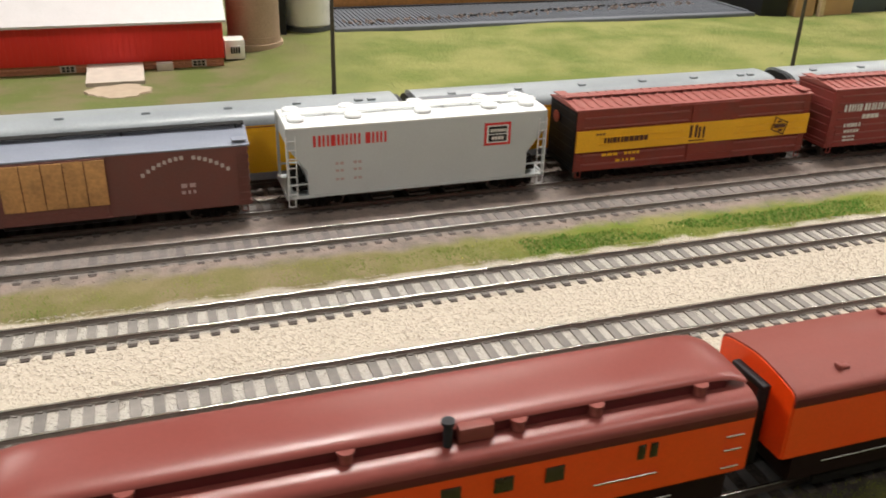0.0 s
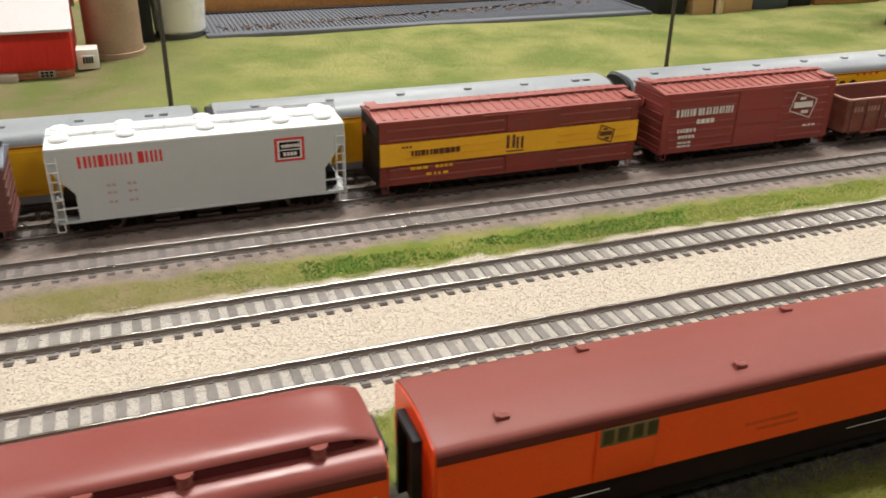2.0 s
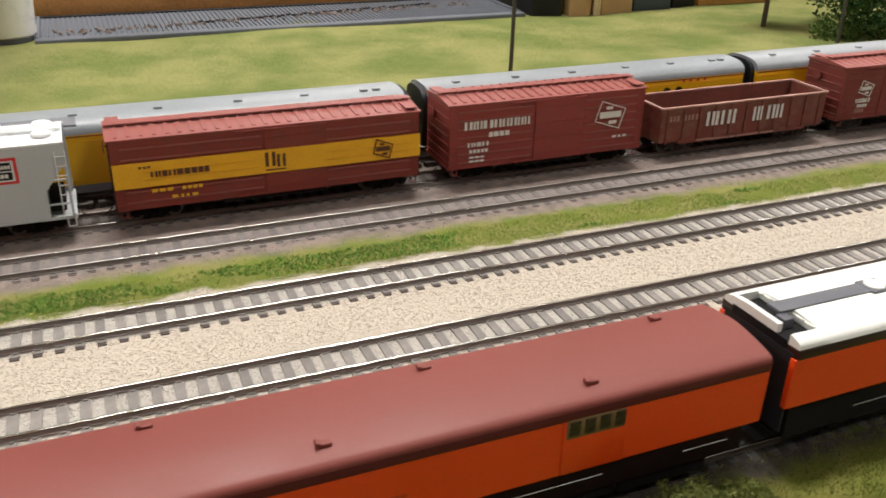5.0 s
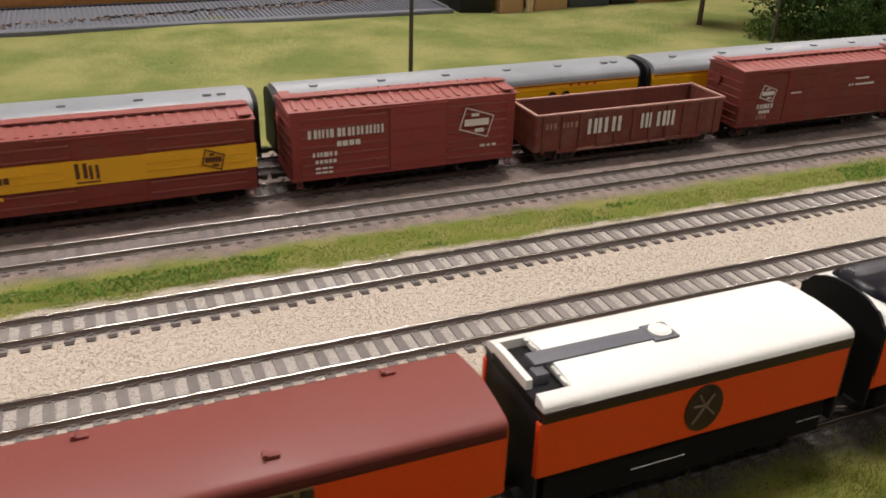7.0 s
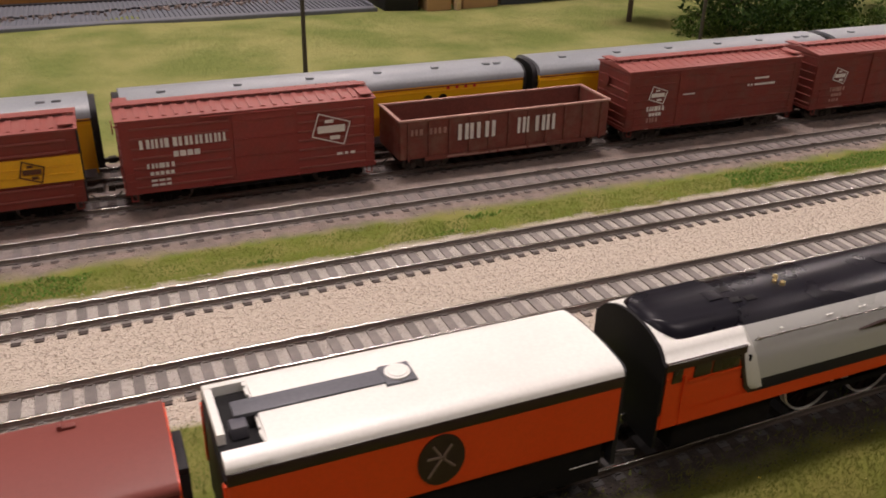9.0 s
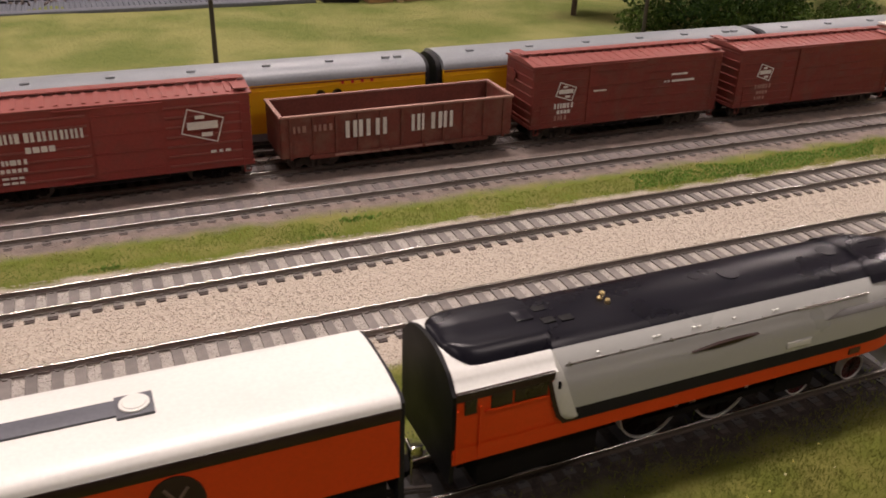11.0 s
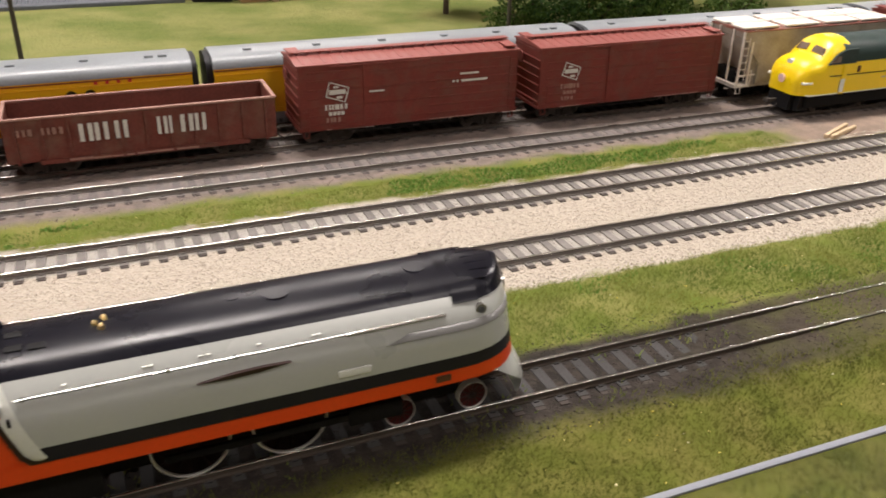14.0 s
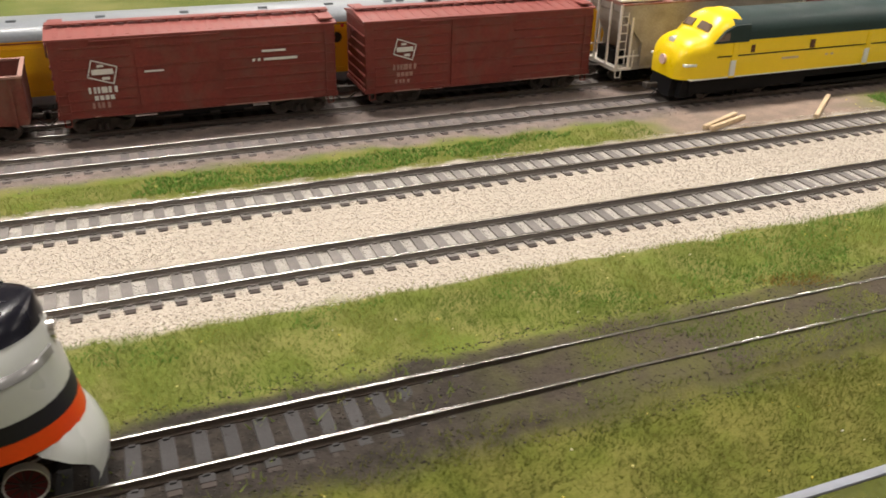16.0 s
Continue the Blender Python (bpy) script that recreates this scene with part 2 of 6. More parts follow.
    "bandblack": paint("blue_black_band", (0.017, 0.016, 0.022), 0.5, 0, 0.1, 40, 900, 0.02, spec=0.2),
    "emblempink": paint("pale_pink_emblem", (0.74, 0.50, 0.46), 0.5, 0, 0.1),
    "handrail": paint("dull_steel_wire", (0.30, 0.29, 0.27), 0.3, 1.0, 0.1),
    "cabglass": paint("dusty_cab_glass", (0.15, 0.105, 0.08), 0.3, 0, 0.2),
    "blade": island("grass_blade", [(0.205, 0.24, 0.048), (0.225, 0.25, 0.055), (0.245, 0.26, 0.062), (0.215, 0.245, 0.052), (0.265, 0.25, 0.075)], 0.85, thin=0.3, patch=(0.52, 0.72, 0.52), size=30, lay=0.65),
    # olive front grass, a darker copy of blade with the shade in its colours
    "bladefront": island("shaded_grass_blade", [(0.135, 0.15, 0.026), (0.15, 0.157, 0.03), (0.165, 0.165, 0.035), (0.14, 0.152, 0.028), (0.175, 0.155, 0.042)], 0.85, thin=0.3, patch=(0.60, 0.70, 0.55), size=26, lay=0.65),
    "bladefield": island("field_blade", [(0.222, 0.238, 0.100), (0.232, 0.246, 0.107), (0.248, 0.256, 0.114), (0.226, 0.241, 0.103), (0.265, 0.266, 0.128)], 0.85, thin=0.3, patch=(0.46, 0.64, 0.47), size=14, lay=0.7, bias=0.04),
    "weed": island("weed_leaf", [(0.085, 0.21, 0.03), (0.105, 0.24, 0.036), (0.14, 0.27, 0.048), (0.19, 0.28, 0.058)], 0.85, thin=0.35, lay=0.6),
    "stone": island("ballast_stone", [(0.52, 0.47, 0.39), (0.47, 0.415, 0.335), (0.57, 0.53, 0.455), (0.43, 0.37, 0.30), (0.54, 0.49, 0.415), (0.43, 0.37, 0.30), (0.57, 0.53, 0.46), (0.48, 0.435, 0.365), (0.24, 0.19, 0.15)], 0.9),
    "ochre": island("dry_ochre_tuft", [(0.38, 0.22, 0.06), (0.30, 0.20, 0.06), (0.44, 0.28, 0.08)], 0.9, thin=0.4),
    "petal": island("tiny_petal", [(0.75, 0.68, 0.30), (0.70, 0.55, 0.06), (0.72, 0.70, 0.58)], 0.9),
    "cinderblack": island("black_cinder", [(0.045, 0.039, 0.034), (0.058, 0.049, 0.043), (0.075, 0.064, 0.055), (0.036, 0.031, 0.028)], 0.95),
    "stonegrey": island("grey_ballast_stone", [(0.43, 0.405, 0.365), (0.39, 0.365, 0.33), (0.47, 0.445, 0.405), (0.35, 0.325, 0.295), (0.51, 0.485, 0.44), (0.41, 0.385, 0.345)], 0.9),
    "stonedark": island("dark_cinder", [(0.20, 0.165, 0.15), (0.25, 0.20, 0.18), (0.14, 0.115, 0.105), (0.29, 0.235, 0.21)], 0.95),
}

# ---- builders ----


def part(name, bm, material, parent, label="", angle=35):
    me = bpy.data.meshes.new(name)
    bmesh.ops.recalc_face_normals(bm, faces=bm.faces[:])
    bm.to_mesh(me)
    bm.free()
    me.shade_smooth()
    me.set_sharp_from_angle(angle=radians(angle))
    me.materials.append(M[material])
    ob = new(name, me)
    ob.parent = parent
    if label:
        ob["label"] = label
    return ob


def part_of(name, me, parent, m=None):
    """One more part on a mesh that is shared by alike parts."""
    ob = new(name, me)
    ob.parent = parent
    if m is not None:
        ob.matrix_basis = m
    return ob


def thing(name, x, y, z, label, category, group="", kind=""):
    ob = new(name)
    ob.empty_display_size = 0.01
    ob.location = (x, y, z)
    return tagged(ob, label, category, group, kind)


def box(bm, x0, x1, y0, y1, z0, z1, bevel=0.0):
    r = bmesh.ops.create_cube(bm, size=1, matrix=Matrix.LocRotScale(((x0 + x1) / 2, (y0 + y1) / 2, (z0 + z1) / 2), None, (x1 - x0, y1 - y0, z1 - z0)))
    if bevel:
        edges = list({e for v in r["verts"] for e in v.link_edges})
        bmesh.ops.bevel(bm, geom=edges, offset=bevel, segments=2, affect="EDGES", profile=0.5)
    return bm


def B(x0, x1, y0, y1, z0, z1, bevel=0.0):
    return box(bmesh.new(), x0, x1, y0, y1, z0, z1, bevel)


def prism(bm, prof, x0, x1):
    """A closed (y, z) outline drawn out along x."""
    a = [bm.verts.new((x0, y, z)) for y, z in prof]
    b = [bm.verts.new((x1, y, z)) for y, z in prof]
    n = len(prof)
    for i in range(n):
        bm.faces.new((a[i], a[(i + 1) % n], b[(i + 1) % n], b[i]))
    bm.faces.new(a[::-1])
    bm.faces.new(b)
    return bm


def slab(bm, outline, y0, y1):
    """A closed (x, z) outline drawn out along y."""
    a = [bm.verts.new((x, y0, z)) for x, z in outline]
    b = [bm.verts.new((x, y1, z)) for x, z in outline]
    n = len(outline)
    for i in range(n):
        bm.faces.new((a[i], a[(i + 1) % n], b[(i + 1) % n], b[i]))
    bm.faces.new(a[::-1])
    bm.faces.new(b)
    return bm


def cyl(bm, p, axis, r, depth, seg=16, r2=None):
    turn = {"z": (0, 0, 0), "y": (radians(90), 0, 0), "x": (0, radians(90), 0)}[axis]
    bmesh.ops.create_cone(bm, cap_ends=True, segments=seg, radius1=r, radius2=r if r2 is None else r2, depth=depth, matrix=Matrix.LocRotScale(p, Euler(turn), None))
    return bm


def rod(bm, a, b, r, seg=6):
    a, b = Vector(a), Vector(b)
    d = b - a
    bmesh.ops.create_cone(bm, cap_ends=True, segments=seg, radius1=r, radius2=r, depth=d.length, matrix=Matrix.Translation((a + b) / 2) @ d.to_track_quat("Z", "Y").to_matrix().to_4x4())
    return bm


def sheet(bm, rows):
    """A surface through rows of points (each row the same length)."""
    vs = [[bm.verts.new(p) for p in row] for row in rows]
    for i in range(len(vs) - 1):
        for j in range(len(vs[0]) - 1):
            bm.faces.new((vs[i][j], vs[i][j + 1], vs[i + 1][j + 1], vs[i + 1][j]))
    return bm


def bars(parent, x, z, widths, h, y, material, gap=0.0005, label="", rise=None):
    """Writing as plain upright bars on a side that faces -y."""
    bm = bmesh.new()
    for i, w in enumerate(widths):
        if w > 0:
            dz = rise(i) if rise else 0.0
            z0, z1 = z + dz, z + dz + h
            strokes = ((0.0, 0.34), (0.66, 1.0)) if 0.0031 < w < 0.0075 else ((0.0, 1.0),)
            for a, b in strokes:
                box(bm, x + a * w, x + b * w, y - 0.00012, y + 0.0001, z0, z1)
        x += abs(w) + gap
    return part("lettering", bm, material, parent, label)


def wheel_mesh(name, r, width=0.0025, material="wheel"):
    bm = bmesh.new()
    cyl(bm, (0, 0, 0), "y", r, width, 20)
    cyl(bm, (0, 0.0011, 0), "y", r + 0.0006, 0.0006, 20)
    cyl(bm, (0, -0.0013, 0), "y", r * 0.6, 0.0006, 16)
    me = bpy.data.meshes.new(name)
    bmesh.ops.recalc_face_normals(bm, faces=bm.faces[:])
    bm.to_mesh(me)
    bm.free()
    me.shade_smooth()
    me.set_sharp_from_angle(angle=radians(35))
    me.materials.append(M[material])
    return me


WHEEL = wheel_mesh("wheel", 0.0048)
G2 = 0.00865


def truck(parent, x, base=0.0195, material="dark", wheels=(-1, 1)):
    """A bogie: side frames with springs and journal boxes, a bolster and its wheels."""
    bm = bmesh.new()
    h = base / 2
    for s in (-1, 1):
        y0, y1 = sorted((s * 0.0112, s * 0.0128))
        slab(bm, [(-h - 0.003, 0.0058), (-h - 0.003, 0.0036), (-h + 0.0028, 0.0036), (-0.0035, 0.0014), (0.0035, 0.0014), (h - 0.0028, 0.0036), (h + 0.003, 0.0036), (h + 0.003, 0.0058), (0.0045, 0.0078), (-0.0045, 0.0078)], y0, y1)
        for k in (-1, 1):
            box(bm, k * h - 0.0016, k * h + 0.0016, *sorted((s * 0.0128, s * 0.0142)), 0.0032, 0.0062, 0.0003)
            cyl(bm, (k * 0.0017, s * 0.0134, 0.0040), "z", 0.0012, 0.0036, 8)
    box(bm, -0.0035, 0.0035, -0.0115, 0.0115, 0.0050, 0.0084)
    t = part("truck", bm, material, parent)
    t.location = (x, 0, 0)
    for k in wheels:
        for s in (-1, 1):
            part_of("wheel", WHEEL, t, pose(k * h, s * G2, 0.0048, 0, 0, 0 if s < 0 else 180))
        ax = bmesh.new()
        cyl(ax, (k * h, 0, 0.0048), "y", 0.0009, 0.021, 8)
        part("axle", ax, "dark", t)
    return t


def coupler(parent, x, s):
    bm = bmesh.new()
    box(bm, min(x, x + s * 0.006), max(x, x + s * 0.006), -0.0011, 0.0011, 0.0068, 0.0090, 0.0002)
    box(bm, min(x + s * 0.005, x + s * 0.0085), max(x + s * 0.005, x + s * 0.0085), -0.0021, 0.0021, 0.0062, 0.0096, 0.0005)
    rod(bm, (x + s * 0.002, -0.004, 0.0065), (x + s * 0.006, -0.0035, 0.0030), 0.0004)
    part("coupler", bm, "truckgrey", parent)


def ladder(parent, x0, x1, y, z0, z1, n, material, r=0.00032):
    bm = bmesh.new()
    for x in (x0, x1):
        rod(bm, (x, y, z0), (x, y, z1), r)
    for i in range(n):
        z = z0 + (z1 - z0) * (i + 0.5) / n
        rod(bm, (x0, y, z), (x1, y, z), r)
    part("ladder", bm, material, parent)

# ---- layout top, tracks ----
X0, X1 = -0.7, 2.1
T1, T2, T3, T4, T5, T6 = -0.0835, 0.00865, 0.0683, 0.1371, 0.1825, 0.2255
T1Z = 0.0012


def siding_shift(x):
    """The near siding bows a little towards the table's edge."""
    k = max(0.0, min(1.0, (0.74 - x) / 0.30))
    return -0.0035 * k * k * (3 - 2 * k)


def fbm(x, y, s):
    return noise.noise((x * s, y * s, 0.3)) * 0.6 + noise.noise((x * s * 2.3, y * s * 2.3, 1.7)) * 0.4


def ground_z(x, y):
    z = -0.0031
    if y < -0.105:
        z += 0.0028 * (0.4 + fbm(x, y, 22))
    elif y < -0.062:
        k = min(1.0, max(0.0, (x - 0.80) / 0.10))
        inside = abs(y - T1 - siding_shift(x)) < 0.0078
        z = T1Z - 0.0027 + 0.0009 * fbm(x, y, 60) + k * (0.0015 if inside else 0.0019)
    elif -0.062 < y < -0.022:
        z += 0.0016 * (0.6 + fbm(x, y, 30))
    elif 0.086 < y < 0.118:
        z += 0.0014 * (0.4 + fbm(x, y, 30))
    elif 0.118 <= y <= 0.25:
        z += 0.0004 + 0.0005 * fbm(x, y, 60)
    elif y > 0.25:
        k = min(1.0, (y - 0.25) / 0.15)
        z += k * (0.0015 + 0.006 * fbm(x, y, 5))
        near_barn = max(0.0, min(1.0, (0.14 - x) / 0.06)) * max(0.0, min(1.0, (y - 0.42) / 0.05))
        z += near_barn * (-0.0062 - z)
    return z


def grid_mesh(name, xs, ys, zf, material, parent=None):
    co = [(x, y, zf(x, y)) for y in ys for x in xs]
    w = len(xs)
    fs = [(j * w + i, j * w + i + 1, (j + 1) * w + i + 1, (j + 1) * w + i) for j in range(len(ys) - 1) for i in range(w - 1)]
    me = bpy.data.meshes.new(name)
    me.from_pydata(co, [], fs)
    me.shade_smooth()
    me.materials.append(material)
    ob = new(name, me)
    ob.parent = parent
    return ob


def ground_material():
    m = bpy.data.materials.new("scenery_ground")
    m.use_nodes = True
    nt, N, L, p = nodes_of(m)
    tc = N.new("ShaderNodeTexCoord")
    sep = N.new("ShaderNodeSeparateXYZ")
    L.new(tc.outputs["Object"], sep.inputs[0])

    def noisy(scale, detail=5):
        n = N.new("ShaderNodeTexNoise"); n.inputs["Scale"].default_value = scale; n.inputs["Detail"].default_value = detail
        L.new(tc.outputs["Object"], n.inputs["Vector"])
        return n.outputs["Fac"]

    def math(op, a, b):
        n = N.new("ShaderNodeMath"); n.operation = op
        for i, v in enumerate((a, b)):
            if isinstance(v, (int, float)):
                n.inputs[i].default_value = v
            else:
                L.new(v, n.inputs[i])
        return n.outputs[0]

    def smooth(v, a, b):
        n = N.new("ShaderNodeMapRange"); n.interpolation_type = "SMOOTHSTEP"
        n.inputs["From Min"].default_value, n.inputs["From Max"].default_value = a, b
        L.new(v, n.inputs["Value"])
        return n.outputs[0]

    def tone(c1, c2, scale):
        n = N.new("ShaderNodeMix"); n.data_type = "RGBA"
        L.new(smooth(noisy(scale), 0.35, 0.65), n.inputs["Factor"])
        n.inputs["A"].default_value, n.inputs["B"].default_value = (*c1, 1), (*c2, 1)
        return n.outputs["Result"]

    def over(a, b, f):
        n = N.new("ShaderNodeMix"); n.data_type = "RGBA"
        L.new(f, n.inputs["Factor"]); L.new(a, n.inputs["A"]); L.new(b, n.inputs["B"])
        return n.outputs["Result"]

    wob = math("MULTIPLY", math("SUBTRACT", noisy(45), 0.5), 0.020)
    y = math("ADD", sep.outputs["Y"], wob)
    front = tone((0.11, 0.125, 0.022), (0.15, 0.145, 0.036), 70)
    cinder = tone((0.052, 0.044, 0.037), (0.030, 0.026, 0.023), 260)
    green = tone((0.13, 0.165, 0.03), (0.20, 0.20, 0.06), 60)
    beige = tone((0.50, 0.45, 0.375), (0.43, 0.38, 0.315), 700)
    mud = tone((0.24, 0.192, 0.168), (0.17, 0.142, 0.127), 110)
    field = tone((0.25, 0.25, 0.09), (0.15, 0.18, 0.05), 14)
    x = math("ADD", sep.outputs["X"], math("MULTIPLY", wob, 3.0))
    worn = tone((0.20, 0.165, 0.09), (0.15, 0.14, 0.055), 40)
    strip = over(worn, green, smooth(x, 0.10, 0.24))
    bare = tone((0.30, 0.225, 0.18), (0.23, 0.18, 0.145), 90)
    strip = over(strip, bare, math("MULTIPLY", smooth(x, 1.00, 1.05), smooth(math("SUBTRACT", 1.32, x), 0.12, 0.17)))
    yard = tone((0.105, 0.125, 0.038), (0.155, 0.135, 0.07), 28)
    field = over(yard, field, smooth(math("SUBTRACT", x, math("MULTIPLY", y, 0.25)), -0.05, 0.12))
    moss = tone((0.105, 0.105, 0.034), (0.085, 0.068, 0.050), 55)
    cinder = over(cinder, moss, math("MULTIPLY", smooth(x, 0.80, 0.92), 0.8))
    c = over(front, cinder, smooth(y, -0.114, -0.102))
    c = over(c, green, smooth(y, -0.070, -0.062))
    c = over(c, beige, smooth(y, -0.024, -0.018))
    bed = tone((0.43, 0.405, 0.365), (0.38, 0.355, 0.32), 700)
    for ty_ in (T2, T3):
        c = over(c, bed, smooth(math("ABSOLUTE", math("SUBTRACT", sep.outputs["Y"], ty_), 0), 0.0125, 0.0095))
    c = over(c, strip, smooth(y, 0.084, 0.088))
    c = over(c, mud, smooth(y, 0.108, 0.120))
    c = over(c, field, smooth(y, 0.245, 0.258))
    # T5 bed darker than T4: shade below the freight cars painted into it
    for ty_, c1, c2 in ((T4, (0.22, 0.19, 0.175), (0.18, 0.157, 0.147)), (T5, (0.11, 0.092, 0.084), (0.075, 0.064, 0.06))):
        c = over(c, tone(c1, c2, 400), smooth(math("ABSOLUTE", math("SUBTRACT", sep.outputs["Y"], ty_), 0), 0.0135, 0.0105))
    fine = N.new("ShaderNodeMapRange")
    fine.inputs["From Min"].default_value, fine.inputs["From Max"].default_value = 0.3, 0.7
    fine.inputs["To Min"].default_value, fine.inputs["To Max"].default_value = 0.87, 1.1
    L.new(noisy(1300, 2), fine.inputs["Value"])
    sc = N.new("ShaderNodeVectorMath"); sc.operation = "SCALE"
    L.new(c, sc.inputs[0]); L.new(fine.outputs[0], sc.inputs["Scale"])
    L.new(sc.outputs[0], p.inputs["Base Color"])
    p.inputs["Roughness"].default_value = 0.95
    p.inputs["Specular IOR Level"].default_value = 0.1
    b = N.new("ShaderNodeBump"); b.inputs["Strength"].default_value = 0.4; b.inputs["Distance"].default_value = 0.0006
    L.new(noisy(900, 4), b.inputs["Height"]); L.new(b.outputs[0], p.inputs["Normal"])
    return m


FRONT = -0.186
ground = grid_mesh("ground", [X0 + (X1 - X0) * i / 360 for i in range(361)], [FRONT + (0.92 - FRONT) * j / 240 for j in range(241)], ground_z, ground_material())
tagged(ground, "model landscape of grass, beige ballast and dark cinders", "ground", kind="structure")

# table that carries the layout, room round it
slab_ob = part("layout_table", B(X0, X1, FRONT, 1.25, -0.12, -0.012), "board", None)
part("plinth", B(X0 + 0.04, X1 - 0.04, FRONT + 0.04, 1.21, -1.1, -0.12), "board", slab_ob)
tagged(slab_ob, "plywood benchwork table under the model landscape", "table", kind="structure")
for nm, lab, b_, mt in (
    ("floor", "dark carpeted room floor", (-6, 11, -5, 10, -1.2, -1.1), "floorpaint"),
    ("ceiling", "white tiled room ceiling", (-6, 11, -5, 10, 3.3, 3.4), "ceilingpaint"),
    ("wall_north", "plain cream painted wall", (-6, 11, 10, 10.1, -1.1, 3.3), "wallpaint"),
    ("wall_south", "plain cream painted wall", (-6, 11, -5.1, -5, -1.1, 3.3), "wallpaint"),
    ("wall_west", "plain cream painted wall", (-6.1, -6, -5, 10, -1.1, 3.3), "wallpaint"),
    ("wall_east", "plain cream painted wall", (11, 11.1, -5, 10, -1.1, 3.3), "wallpaint"),
):
    tagged(part(nm, B(*b_), mt, None), lab, nm.split("_")[0], kind="structure")


def rail_mesh(x0, x1, side="railside", bend=None, top="rail"):
    prof = [(-0.0011, -0.0025), (0.0011, -0.0025), (0.0011, -0.0021), (0.0003, -0.0019), (0.0003, -0.0007), (0.00055, -0.0005), (0.00055, -0.00018), (0.00046, -0.00006), (0.00024, 0.0), (-0.00024, 0.0), (-0.00046, -0.00006), (-0.00055, -0.00018), (-0.00055, -0.0005), (-0.0003, -0.0007), (-0.0003, -0.0019), (-0.0011, -0.0021)]
    if bend:
        bm = bmesh.new()
        xs = [x0 + (x1 - x0) * i / 80 for i in range(81)]
        sheet(bm, [[(x, y + bend(x), z) for y, z in prof + prof[:1]] for x in xs])
        bmesh.ops.remove_doubles(bm, verts=bm.verts[:], dist=1e-7)
    else:
        bm = prism(bmesh.new(), prof, x0, x1)
    me = bpy.data.meshes.new("rail")
    bmesh.ops.recalc_face_normals(bm, faces=bm.faces[:])
    bm.to_mesh(me)
    bm.free()
    me.materials.append(M[top]); me.materials.append(M[side]); me.materials.append(M["railweb" if side == "railside" else side])
    me.shade_smooth()
    me.set_sharp_from_angle(angle=radians(50))
    # head side darker than the web: shade under the head is coloured in
    for poly in me.polygons:
        poly.material_index = 0 if poly.center.z > -0.00018 else (1 if poly.center.z > -0.00075 else 2)
    return me


def tie_mesh(mt):
    bm = B(-0.0020, 0.0020, -0.0128, 0.0128, -0.0044, -0.0024, 0.0002)
    for s in (-1, 1):
        for k in (-0.0017, 0.0017):
            box(bm, -0.0008, 0.0008, s * G2 + k - 0.0004, s * G2 + k + 0.0004, -0.0025, -0.0019)
    # added dark block: shade at the tie's near end put into colour
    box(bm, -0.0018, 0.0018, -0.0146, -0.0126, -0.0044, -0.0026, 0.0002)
    me = bpy.data.meshes.new("tie")
    bmesh.ops.recalc_face_normals(bm, faces=bm.faces[:])
    bm.to_mesh(me)
    bm.free()
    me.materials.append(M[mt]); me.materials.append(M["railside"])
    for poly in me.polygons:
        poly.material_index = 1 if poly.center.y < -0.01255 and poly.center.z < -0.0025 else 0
    return me


def tie_random(m):
    """Each tie its own tone."""
    nt, N, L, p = nodes_of(m)
    base = p.inputs["Base Color"].links[0].from_socket
    o = N.new("ShaderNodeObjectInfo")
    r = N.new("ShaderNodeMapRange"); r.inputs["To Min"].default_value, r.inputs["To Max"].default_value = 0.82, 1.2
    L.new(o.outputs["Random"], r.inputs["Value"])
    s = N.new("ShaderNodeVectorMath"); s.operation = "SCALE"
    L.new(base, s.inputs[0]); L.new(r.outputs[0], s.inputs["Scale"]); L.new(s.outputs[0], p.inputs["Base Color"])


tie_random(M["tie"]); tie_random(M["tiedark"]); tie_random(M["tieblack"])
RAIL, RAILD, RAILR = rail_mesh(X0, X1), rail_mesh(X0, X1, top="raildull"), rail_mesh(X0, X1, "railrust", siding_shift)
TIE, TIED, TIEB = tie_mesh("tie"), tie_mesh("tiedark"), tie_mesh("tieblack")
TRACKS = []
for ty_, tz_, tm_, lab in (
    (T1, T1Z, TIEB, "siding track half buried in dark cinders and grass"),
    (T2, 0, TIE, "main line track in clean beige ballast"),
    (T3, 0, TIE, "main line track in clean beige ballast"),
    (T4, 0, TIED, "yard track in dark dirty ballast"),
    (T5, 0, TIED, "yard track in dirty ballast, bed coloured darker as shade under freight cars"),
    (T6, 0, TIED, "yard track in dark dirty ballast under passenger cars"),
):
    tr = thing("track", 0, ty_, tz_, lab, "railway track", "parallel tracks", "structure")
    for s in (-1, 1):
        part_of("rail", RAILR if ty_ == T1 else (RAILD if ty_ > T3 else RAIL), tr, pose(0, s * G2, 0))
    TRACKS.append((tr, tm_))

# ---- freight cars ----
HW = 0.0178


